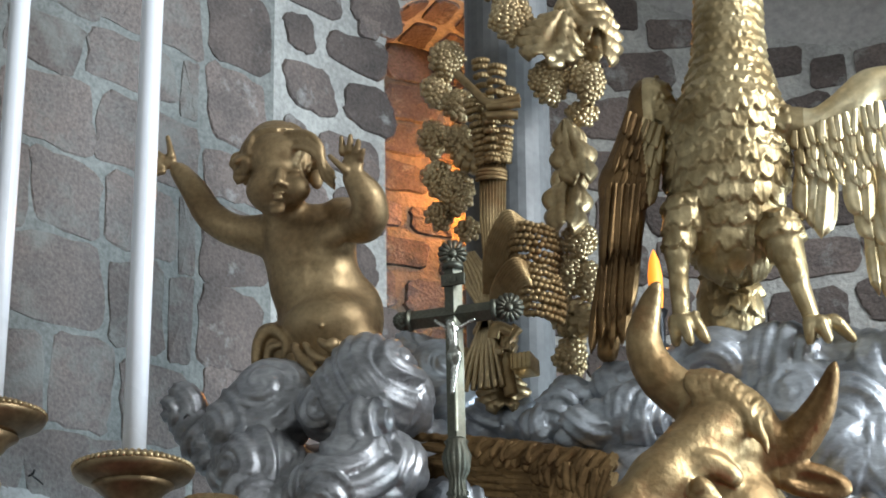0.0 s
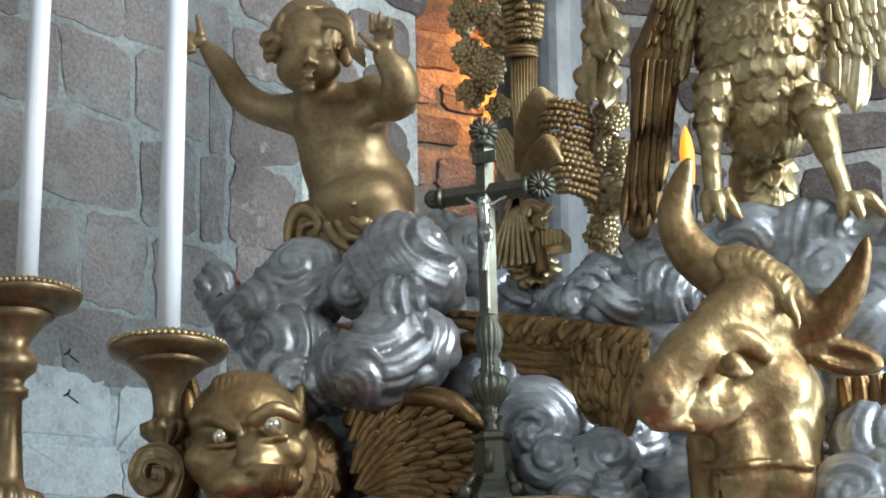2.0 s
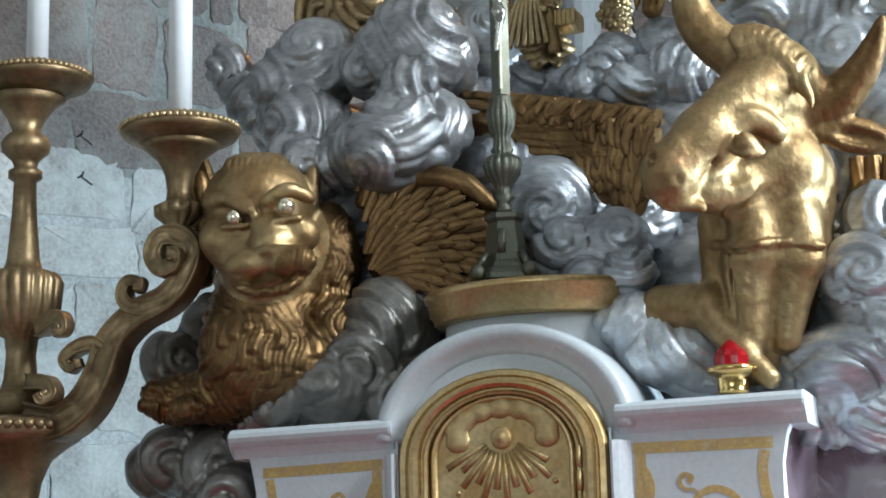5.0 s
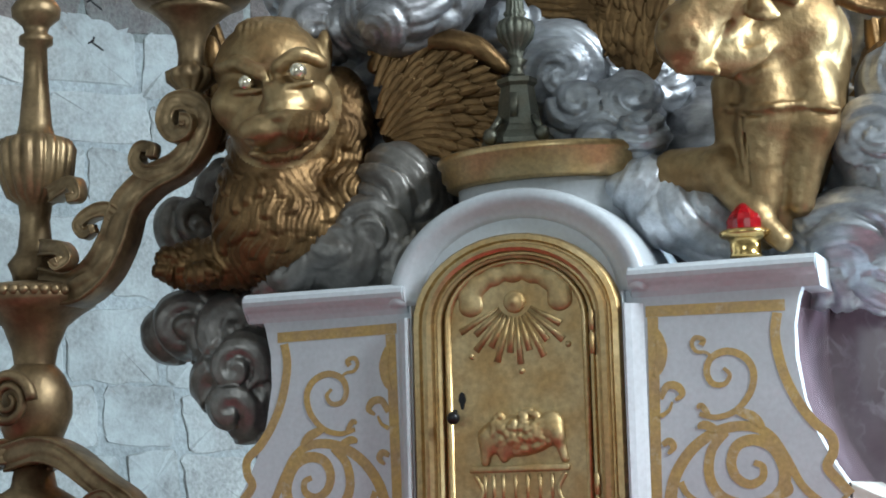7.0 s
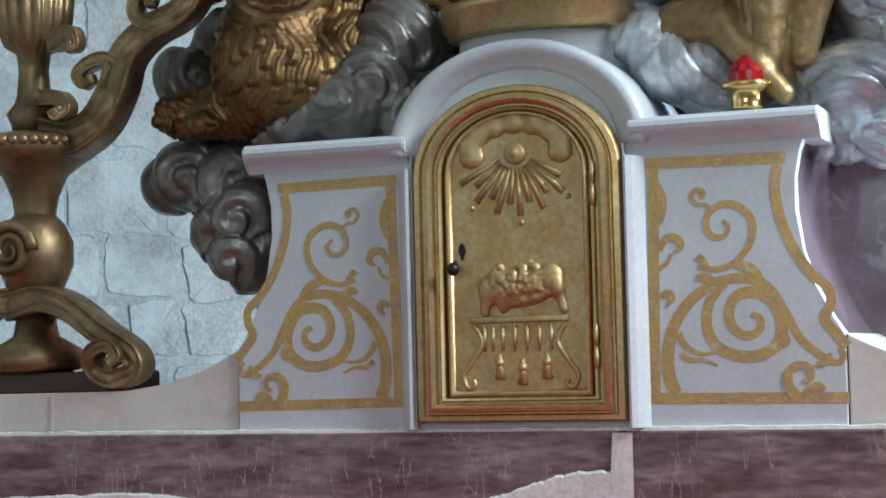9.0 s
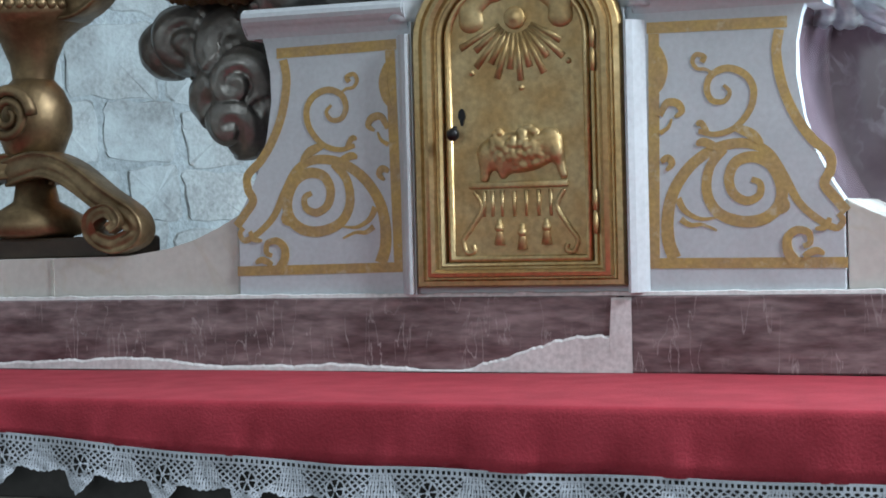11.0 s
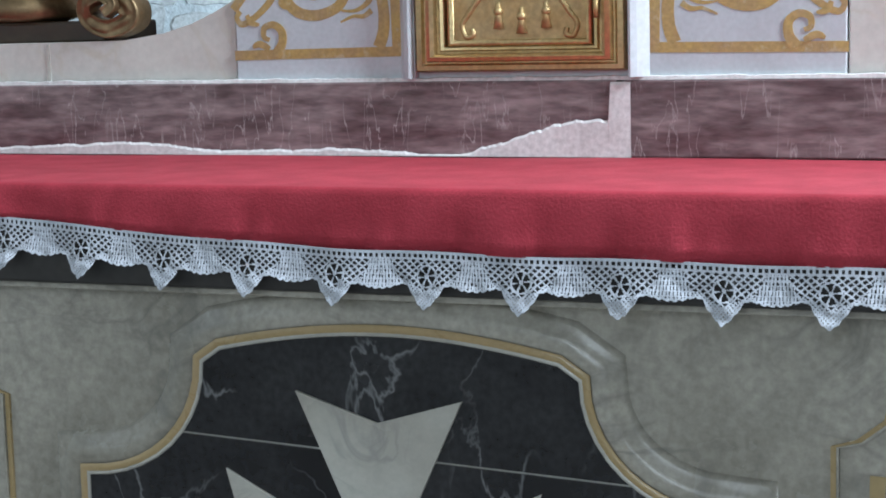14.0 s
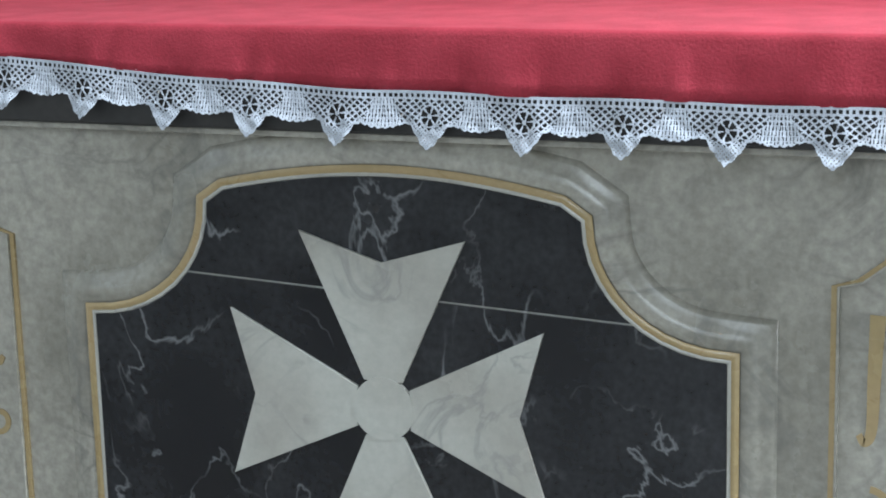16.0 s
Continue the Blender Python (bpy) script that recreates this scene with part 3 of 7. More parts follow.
# half dome of plaster above the cornice
bm = bmesh.new()
rings = []
for j in range(13):
    e = radians(90 * j / 12 * 0.98)
    rings.append([bm.verts.new((AX + (AR + 0.02) * math.cos(e) * math.cos(a), AY + (AR + 0.02) * math.cos(e) * math.sin(a), spring((math.pi - radians(19.0) - a) * AR) * (1 - math.sin(e)) + (3.77 + AR * 0.9) * math.sin(e))) for a in [radians(-20 + 230 * i / 40) for i in range(41)]])
for a, c in zip(rings, rings[1:]):
    for i in range(40):
        bm.faces.new((a[i], c[i], c[i + 1], a[i + 1]))
dome = tagged(part("vault", bm, PLASTER, None, "", True), "grey plastered half dome above the apse", "vault", kind="structure")

# ---------------------------------------------------------------- the altar table
front = -0.47
altar = thing("altar_frontal", "grey marble altar front inlaid with a white eight-pointed cross on black", "altar")


def arched_outline(x0, x1, zb, zs, zt, rise, cut, n=10):
    """Panel outline, counter-clockwise from bottom left: plain below, with scooped shoulders and a low arch above."""
    pts = [(x0, zb), (x1, zb)]
    for i in range(n + 1):
        a = radians(90 * i / n)
        pts.append((x1 - cut * math.sin(a) , zt - (zt - zs) * math.cos(a)))
    for i in range(1, n * 2):
        t = i / (n * 2)
        x = (x1 - cut) + (x0 + cut - x1 + cut) * t
        pts.append((x, zt + 0.012 + rise * math.sin(math.pi * t) ** 0.9))
    for i in range(n + 1):
        a = radians(90 * (1 - i / n))
        pts.append((x0 + cut * math.sin(a), zt - (zt - zs) * math.cos(a)))
    return pts


panel = arched_outline(-0.508, 0.440, 0.10, 0.545, 0.722, 0.036, 0.196)
part("base", box(bmesh.new(), -1.45, 1.45, front + 0.02, 0.0, 0.0, 0.832, 0.004), GREY_MARBLE, altar)
part("core", box(bmesh.new(), -1.42, 1.42, 0.002, 0.36, 0.0, 0.9765), GREY_MARBLE, altar, "masonry core behind the slab")
# black ground in two slabs with a pale joint
def clipped(poly, level, keep):
    """The part of the outline above (keep 1) or below (keep -1) a sloping joint."""
    side = lambda p: keep * (p[1] - level + 0.047 * (p[0] + 0.345))
    out = []
    for p, q in zip(poly, poly[1:] + poly[:1]):
        a, c = side(p), side(q)
        if a >= 0:
            out.append(p)
        if (a >= 0) != (c >= 0):
            t = a / (a - c)
            out.append((p[0] + (q[0] - p[0]) * t, p[1] + (q[1] - p[1]) * t))
    return out


low, high = clipped(panel, 0.617, -1), clipped(panel, 0.6205, 1)
part("black_slab", prism(bmesh.new(), low, front + 0.004, front + 0.03), BLACK_MARBLE, altar, "polished black marble slab with white veins")
part("black_slab", prism(bmesh.new(), high, front + 0.004, front + 0.03), BLACK_MARBLE, altar, "polished black marble slab with white veins")
part("joint", prism(bmesh.new(), offset_poly(panel, 0.002), front + 0.008, front + 0.03), PALE_MARBLE, altar)
rim = lambda a, ya, c, yc, bulge=0.004: [(offset_poly(panel, a), ya), (offset_poly(panel, a + (c - a) * 0.3), min(ya, yc) - bulge), (offset_poly(panel, a + (c - a) * 0.7), min(ya, yc) - bulge), (offset_poly(panel, c), yc)]
part("bead", band(bmesh.new(), rim(-0.001, front + 0.012, 0.006, front + 0.004, 0.001)), PALE_MARBLE, altar, "narrow white marble bead", True)
part("inlay_frame", band(bmesh.new(), rim(0.006, front + 0.004, 0.017, front + 0.004, 0.002)), YELLOW_MARBLE, altar, "yellow marble frame strip", True)
part("moulding", band(bmesh.new(), [(offset_poly(panel, d), front + y) for d, y in ((0.017, 0.006), (0.021, 0.003), (0.032, 0.002), (0.042, 0.005), (0.050, 0.011), (0.056, 0.012), (0.061, 0.015), (0.064, 0.021))]), GREY_MARBLE, altar, "grey marble moulding", True)

# eight-pointed cross
CX, CZ = -0.045, 0.442


def cross_arm(turn, reach):
    pts = [(-0.029, 0.040), (0.029, 0.040), (0.124, reach), (0.0, reach - 0.038), (-0.124, reach)]
    a = radians(turn)
    return [(CX + x * math.cos(a) - z * math.sin(a), CZ + x * math.sin(a) + z * math.cos(a)) for x, z in pts]


for turn, reach in ((-0.6, 0.247), (88.6, 0.238), (180.5, 0.247), (270.6, 0.238)):
    part("cross_arm", prism(bmesh.new(), cross_arm(turn, reach), front - 0.001, front + 0.02, 0.0006), PALE_MARBLE, altar, "white marble arm of the inlaid cross")
part("cross_roundel", prism(bmesh.new(), [(CX + 0.046 * math.cos(2 * math.pi * i / 40), CZ + 0.046 * math.sin(2 * math.pi * i / 40)) for i in range(40)], front - 0.002, front + 0.02, 0.0006), PALE_MARBLE, altar, "white marble disc")

# framed side fields
for sgn, edge in ((-1, -0.655), (1, 0.574)):
    path = [(edge, 0.06), (edge, 0.655), (edge + sgn * 0.03, 0.662), (edge + sgn * 0.065, 0.69), (edge + sgn * 0.075, 0.735), (edge + sgn * 0.3, 0.735)]
    part("side_frame", strip(bmesh.new(), path, 0.007, front + 0.021, 0.006), YELLOW_MARBLE, altar, "yellow marble frame strip")
    part("side_moulding", strip(bmesh.new(), [(x + sgn * 0.006, z) for x, z in path], 0.003, front + 0.021, 0.010), GREY_MARBLE, altar)
    bm = bmesh.new()
    hook = [(edge + sgn * 0.055, 0.62), (edge + sgn * 0.052, 0.54), (edge + sgn * 0.05, 0.47), (edge + sgn * 0.042, 0.452), (edge + sgn * 0.034, 0.462)]
    strip(bm, [(p.x, p.y) for p in spline([(x, z, 0) for x, z in hook])], lambda t: 0.020 - 0.012 * t, front + 0.021, 0.003)
    strip(bm, spiral(edge + sgn * 0.05, 0.36, 0.03, 0.008, 90, -1.2 * sgn), 0.009, front + 0.021, 0.003)
    part("scroll_inlay", bm, YELLOW_MARBLE, altar, "ochre scroll inlay")

mensa = tagged(part("altar_slab", box(bmesh.new(), -1.5, 1.5, -0.502, -0.003, 0.834, 0.976, 0.004), DARK_EDGE), "dark stone altar slab under the cloth", "altar slab")
part("fillet", box(bmesh.new(), -1.48, 1.48, -0.488, -0.451, 0.824, 0.8335, 0.002), GREY_MARBLE, mensa)

# red cloth: flat on the slab, turned over the front edge, with a slightly uneven hem
def hem(x):
    return 0.8945 - 0.008 * (x - 0.1) + 0.031 * (max(0.0, 0.1 - x) / 0.71) ** 2 + 0.0012 * math.sin(23 * x)


bm = bmesh.new()
cols = []
NX = 260
for i in range(NX + 1):
    x = -1.45 + 2.9 * i / NX
    edge_y = -0.506 - 0.02 * (x + 0.65) / 1.3 * 0.6
    wob = 0.0016 * math.sin(31 * x) + 0.0035 * max(0.0, noise.noise(Vector((x * 9, 8, 0)))) + 0.003 * noise.noise(Vector((x * 14, 2, 0))) + 0.0016 * noise.noise(Vector((x * 45, 5, 0)))
    prof = [(-0.006, 0.9775), (-0.05, 0.979), (-0.2, 0.9792), (-0.35, 0.979), (edge_y + 0.012, 0.979), (edge_y + 0.0045, 0.9778), (edge_y + 0.001, 0.9745), (edge_y - 0.0005, 0.968)]
    h = hem(x)
    for t in (0.25, 0.5, 0.75, 1.0):
        prof.append((edge_y - 0.002 - 0.003 * t + wob * t * 2.2, 0.965 + (h - 0.965) * t))
    cols.append([bm.verts.new((x, y, z + (0.0012 * math.sin(9 * x + 40 * y) if y > -0.45 else 0))) for y, z in prof])
for a, c in zip(cols, cols[1:]):
    for k in range(len(a) - 1):
        bm.faces.new((a[k], a[k + 1], c[k + 1], c[k]))
cloth = tagged(part("altar_cloth", bm, RED_CLOTH, None, "", True), "red cotton altar cloth over the slab, edged with white lace", "altar cloth")
mod = cloth.modifiers.new("thickness", "SOLIDIFY")
mod.thickness, mod.offset = 0.0012, 1.0

# bobbin lace sewn to the hem: a net cut by its pattern of holes
PITCH = 0.1318


def lace_solid(u, v):
    """Is there thread at u (along, in pitches) and v (down, in metres)?"""
    c = (u % 1.0) - 0.5                       # 0 at the point of the scallop
    a = abs(c)
    depth = 0.043 + 0.030 * max(0.0, 1 - (a / 0.21) ** 1.5) + 0.005 * max(0.0, 1 - ((0.5 - a) / 0.2) ** 2) + 0.002 * abs(math.sin(u * math.pi * 13))
    if v > depth:
        return False
    if v < 0.0035:
        return True
    if v < 0.0088:
        return (u * 17) % 1.0 > 0.56
    if v < 0.0115 or v > depth - 0.0026:
        return True
    if 0.5 - a < 0.10 + 0.11 * (v - 0.012) / 0.03:      # the woven fan between two points
        return (u * 30 + 20 * (v - 0.012) * (1 if c > 0 else -1)) % 1.0 > 0.34 or v % 0.006 < 0.0015
    if v > 0.053 - 0.06 * a:                  # the knotted point
        return not (((c * PITCH + v) / 0.0058) % 1.0 < 0.46 and ((c * PITCH - v) / 0.0058) % 1.0 < 0.46)
    r, th = math.hypot(c * PITCH, v - 0.033), math.atan2(v - 0.033, c * PITCH)
    if r < 0.0150:                            # a rosette of open petals above it
        return r < 0.0030 or r > 0.0128 or abs(math.sin(3 * th + 0.5)) < 0.34
    wx = c * PITCH + 0.0010 * math.sin(v * 260 + u * 3)
    p, q = (wx * 0.8 + v) / 0.0088, (wx * 0.8 - v) / 0.0088
    return p % 1.0 < 0.29 or q % 1.0 < 0.29


step = 0.00125
nu, nv = int(1.9 / step), int(0.078 / step)
verts, faces, ids = [], [], {}


def lace_vert(i, j):
    if (i, j) not in ids:
        x = -0.95 + i * step
        v = j * step
        y = -0.5125 - 0.012 * (x + 0.65) / 1.3 + 0.0045 * math.sin(2 * math.pi * (x / PITCH + 0.1)) * v / 0.06 + 0.004 * noise.noise(Vector((x * 60, v * 70, 3))) * v / 0.06 + 0.0016 * math.sin(31 * x) - 0.011 * (v / 0.06) ** 2
        ids[i, j] = len(verts)
        verts.append((x, y, hem(x) + 0.001 - v))
    return ids[i, j]


for i in range(nu):
    u = (-0.95 + (i + 0.5) * step) / PITCH + 0.0675
    for j in range(nv):
        if lace_solid(u, (j + 0.5) * step):
            faces.append((lace_vert(i, j), lace_vert(i, j + 1), lace_vert(i + 1, j + 1), lace_vert(i + 1, j)))
lace = mesh("lace_trim", verts, faces, LACE, cloth, "white bobbin lace with pointed scallops")
mod = lace.modifiers.new("thread", "SOLIDIFY")
mod.thickness, mod.offset = 0.0011, 0.0

# ---------------------------------------------------------------- gradine and tabernacle block
gradine = thing("gradine", "step of veined purple marble with white mortar smeared along its foot", "altar step")
part("marble_slab", box(bmesh.new(), -1.5, 0.168, -0.014, 0.36, 0.978, 1.097, 0.003), RED_MARBLE, gradine, "brown-purple veined marble slab")
part("marble_slab", box(bmesh.new(), 0.176, 1.5, -0.014, 0.36, 0.978, 1.096, 0.003), RED_MARBLE, gradine, "dark purple veined marble slab")
rng = random.Random(4)
bm = bmesh.new()
prev = None
for i in range(400):
    x = -1.4 + (0.19 + 1.4) * i / 399
    top = 0.986 + 0.012 * noise.noise(Vector((x * 5, 0, 0))) + 0.0035 * noise.noise(Vector((x * 30, 3, 0))) + 0.0022 * noise.noise(Vector((x * 160, 7, 0)))
    top += 0.010 * math.exp(-((x + 0.75) / 0.3) ** 2)
    if x > -0.1:
        top += 0.044 * min(1, (x + 0.1) / 0.2) + 0.005 * noise.noise(Vector((x * 40, 9, 0)))
    if x > 0.158:
        top = 1.094
    row = [bm.verts.new((x, y, z)) for y, z in ((-0.0145, 0.979), (-0.0175, 0.979), (-0.017, max(0.981, top - 0.004)), (-0.0145, max(0.982, top)))]
    if prev:
        for k in range(3):
            bm.faces.new((prev[k], prev[k + 1], row[k + 1], row[k]))
    prev = row
part("mortar_smear", bm, mat("white_mortar", (0.74, 0.74, 0.74), 0.85, 0, (0.60, 0.58, 0.58), 14, 0.8, 120, 0.15, 0.001), gradine, "rough white mortar")

# white strip that paints the bright lit edge along the step's top
bm = bmesh.new()
prev = None
for i in range(300):
    x = -1.4 + 2.8 * i / 299
    t = 0.0035 + 0.0022 * noise.noise(Vector((x * 30, 1, 4))) + 0.0016 * noise.noise(Vector((x * 110, 1, 4)))
    row = [bm.verts.new((x, y, z)) for y, z in ((-0.013 + t * 0.6, 1.0965), (-0.010, 1.0985 + t), (0.0005, 1.0995 + t))]
    if prev:
        for k in range(2):
            bm.faces.new((prev[k], row[k], row[k + 1], prev[k + 1]))
    prev = row
part("lit_edge_bead", bm, bpy.data.materials["white_mortar"], gradine, "thin white strip standing for the step's lit top edge")
MX = 0.012                                     # middle of the tabernacle block
half = [(0.500, 1.099), (0.500, 1.235), (0.482, 1.262), (0.458, 1.31), (0.441, 1.36), (0.433, 1.42), (0.432, 1.47), (0.440, 1.51), (0.452, 1.536)]
arch = [(0.215 * math.cos(radians(a)), 1.536 + 0.165 * math.sin(radians(a))) for a in range(8, 180, 8)]
outline = [(MX + x, z) for x, z in half] + [(MX + 0.215, 1.536)] + [(MX + x, z) for x, z in arch] + [(MX - 0.215, 1.536)] + [(MX - x, z) for x, z in reversed(half)]
block = thing("tabernacle_block", "white painted block with gilt scrollwork, moulded ledge and concave marble sides", "tabernacle base")
part("face", prism(bmesh.new(), outline, 0.0, 0.03, 0.002), WHITE_PAINT, block)
part("body", prism(bmesh.new(), offset_poly(outline, -0.004), 0.03, 0.34), DARK_MARBLE, block, "purple veined marble flank")
part("side_panel", prism(bmesh.new(), [(MX + 0.42, 1.171), (MX + 0.85, 1.171), (MX + 0.85, 1.44), (MX + 0.78, 1.50), (MX + 0.66, 1.53), (MX + 0.42, 1.535)], 0.30, 0.338, 0.004), DARK_MARBLE, block, "dark purple marble side panel")
# ledge: straight pieces and the arch over the door
SECTION = [(0.0, -0.012), (-0.004, -0.004), (-0.010, 0.004), (-0.017, 0.009), (-0.022, 0.014), (-0.0245, 0.021), (-0.023, 0.028), (-0.017, 0.034), (-0.008, 0.036), (0.30, 0.036)]
for a, c in (((MX + 0.185, 1.5365), (MX + 0.475, 1.5365)), ((MX - 0.475, 1.5365), (MX - 0.185, 1.5365))):
    bm = bmesh.new()
    ends = [[bm.verts.new((x, y, z0 + z)) for y, z in SECTION + [(0.30, -0.012)]] for x, z0 in (a, c)]
    k = len(ends[0])
    for i in range(k):
        bm.faces.new((ends[0][i], ends[1][i], ends[1][(i + 1) % k], ends[0][(i + 1) % k]))
    bm.faces.new(ends[0][::-1])
    bm.faces.new(ends[1])
    bmesh.ops.bevel(bm, geom=[e for e in bm.edges if abs(e.verts[0].co.x - e.verts[1].co.x) < 1e-5 and e.verts[0].co.y < 0], offset=0.0025, segments=2, affect="EDGES")
    part("ledge", bm, WHITE_PAINT, block)
bm = bmesh.new()
rows = []
for i in range(49):
    a = radians(180 * i / 48)
    dx, dz = math.cos(a), math.sin(a)
    rows.append([bm.verts.new((MX + (0.152 + h * 0.95) * dx * 1.16, y * 0.8, 1.5365 + (0.139 + h * 1.0) * dz)) for y, h in SECTION + [(0.30, -0.012)]])
for a, c in zip(rows, rows[1:]):
    k = len(a)
    for i in range(k):
        bm.faces.new((a[i], a[(i + 1) % k], c[(i + 1) % k], c[i]))
bm.faces.new(rows[0])
bm.faces.new(rows[-1][::-1])
part("arched_ledge", bm, WHITE_PAINT, block, "", True)


def gilt(name, paths, side):
    """Painted gilt lines on one field; x counts outwards from the middle."""
    for k, (pts, w) in enumerate(paths):
        q = [(MX + side * x, z) for x, z in pts]
        part(name, strip(bmesh.new(), q, w, 0.0, 0.0005 + 0.00008 * k), GILT_PAINT, block, "worn gilt painted ornament")


def smooth2(pts, n=10):
    return [(p.x, p.y) for p in spline([(x, z, 0) for x, z in pts], n)]


for side in (-1, 1):
    taper = lambda a, c: (lambda t: a + (c - a) * t)
    swell = lambda a: (lambda t: 0.0035 + a * math.sin(math.pi * min(1.0, 0.12 + 0.88 * t)) ** 0.8)
    gilt("gilt_border", [
        ([(0.207, 1.502), (0.421, 1.499)], 0.017),
        ([(0.218, 1.493), (0.211, 1.144)], 0.017),
        ([(0.203, 1.145), (0.503, 1.142)], 0.016),
        (smooth2([(0.409, 1.488), (0.404, 1.453), (0.413, 1.402), (0.431, 1.359), (0.454, 1.325), (0.479, 1.301), (0.480, 1.278), (0.471, 1.258), (0.487, 1.236), (0.503, 1.217)]), 0.015)], side)
    gilt("gilt_scroll", [
        (smooth2([(0.243, 1.152), (0.234, 1.179), (0.234, 1.218), (0.245, 1.256), (0.273, 1.293), (0.313, 1.317), (0.356, 1.322), (0.389, 1.307), (0.412, 1.272), (0.433, 1.232), (0.461, 1.206), (0.487, 1.193), (0.497, 1.204), (0.490, 1.214)]), lambda t: 0.021 - 0.013 * t),
        (smooth2([(0.323, 1.315), (0.300, 1.288), (0.295, 1.250), (0.311, 1.220), (0.344, 1.206), (0.378, 1.208), (0.402, 1.226), (0.408, 1.255), (0.394, 1.287), (0.368, 1.301), (0.341, 1.295), (0.329, 1.272), (0.335, 1.248), (0.355, 1.236), (0.374, 1.244), (0.376, 1.261), (0.363, 1.268)]), lambda t: 0.007 + 0.011 * math.sin(math.pi * min(1, 0.2 + t * 0.75))),
        (smooth2([(0.308, 1.212), (0.283, 1.211), (0.261, 1.223), (0.250, 1.242)]), taper(0.003, 0.012)),
        (smooth2([(0.309, 1.193), (0.287, 1.202), (0.268, 1.202), (0.254, 1.211)]), taper(0.003, 0.010)),
        (smooth2([(0.402, 1.218), (0.414, 1.226), (0.411, 1.241)]), swell(0.008)),
        (smooth2([(0.284, 1.343), (0.310, 1.337), (0.340, 1.346), (0.363, 1.372), (0.369, 1.402), (0.356, 1.425), (0.330, 1.435), (0.306, 1.426), (0.298, 1.406), (0.306, 1.388), (0.324, 1.386), (0.333, 1.399), (0.324, 1.410)]), lambda t: 0.004 + 0.007 * math.sin(math.pi * (0.15 + 0.8 * t))),
        (smooth2([(0.309, 1.427), (0.297, 1.435), (0.284, 1.437), (0.277, 1.448), (0.283, 1.458), (0.295, 1.454), (0.291, 1.446)]), taper(0.004, 0.009)),
        (smooth2([(0.340, 1.346), (0.365, 1.335), (0.381, 1.319)]), swell(0.012)),
        (smooth2([(0.298, 1.341), (0.288, 1.355), (0.281, 1.352)]), swell(0.006)),
        (smooth2([(0.313, 1.317), (0.292, 1.326), (0.280, 1.323)]), swell(0.010)),
        (smooth2([(0.223, 1.472), (0.231, 1.445), (0.227, 1.418), (0.219, 1.403)]), swell(0.012)),
        (smooth2([(0.225, 1.368), (0.236, 1.387), (0.252, 1.386), (0.259, 1.374), (0.248, 1.365)]), swell(0.009)),
        (smooth2([(0.224, 1.342), (0.237, 1.350), (0.243, 1.363)]), taper(0.008, 0.003)),
        (smooth2([(0.225, 1.299), (0.236, 1.304), (0.242, 1.295), (0.233, 1.285)]), swell(0.008)),
        (smooth2([(0.428, 1.142), (0.416, 1.159), (0.415, 1.179), (0.429, 1.191), (0.446, 1.187), (0.448, 1.172), (0.438, 1.167)]), taper(0.017, 0.007)),
        (smooth2([(0.438, 1.152), (0.456, 1.160), (0.469, 1.155)]), swell(0.008)),
        (smooth2([(0.478, 1.208), (0.471, 1.195), (0.456, 1.192)]), swell(0.006)),
    ], side)

# low marble wings on either side
for side in (-1, 1):
    pts = [(0.502, 1.099), (1.35, 1.099), (1.35, 1.166), (0.72, 1.170), (0.64, 1.178), (0.585, 1.196), (0.54, 1.215), (0.502, 1.236)]
    wing = tagged(part("gradine_wing", prism(bmesh.new(), [(MX + side * x, z) for x, z in (pts if side > 0 else reversed(pts))], 0.004, 0.34, 0.003), BEIGE_MARBLE), "low beige marble wing with a curved shoulder", "altar step")
    part("joint", box(bmesh.new(), MX + side * 0.868 - 0.003, MX + side * 0.868 + 0.003, 0.0025, 0.006, 1.101, 1.166), PALE_MARBLE, wing, "white mortar joint")

# ---------------------------------------------------------------- the gilded tabernacle door
tab = thing("tabernacle", "gilded arched tabernacle with a moulded frame and a closed embossed door", "tabernacle")


def arch_outline(hw, zb, zs, rise, n=20):
    return [(MX - hw, zb), (MX + hw, zb)] + [(MX + hw * math.cos(math.pi * i / n), zs + rise * math.sin(math.pi * i / n)) for i in range(n + 1)]


for side in (-1, 1):
    part("reveal", prism(bmesh.new(), [(MX + side * 0.1745, 1.101), (MX + side * 0.1745, 1.535), (MX + side * 0.1765, 1.535), (MX + side * 0.1765, 1.101)], -0.016, -0.0005), WHITE_PAINT, block)
    bm = bmesh.new()
    prof = [(0.1775, -0.026), (0.1815, -0.027), (0.190, -0.021), (0.200, -0.008), (0.2045, -0.0008)]
    rows = [[bm.verts.new((MX + side * x, y, z)) for x, y in [(0.1775, -0.0008)] + prof] for z in (1.1015, 1.515)]
    for i in range(6):
        bm.faces.new((rows[0][i], rows[0][(i + 1) % 6], rows[1][(i + 1) % 6], rows[1][i]))
    bm.faces.new(rows[0])
    bm.faces.new(rows[1][::-1])
    part("reveal_moulding", bm, WHITE_PAINT, block, "white painted moulding beside the gilded frame")

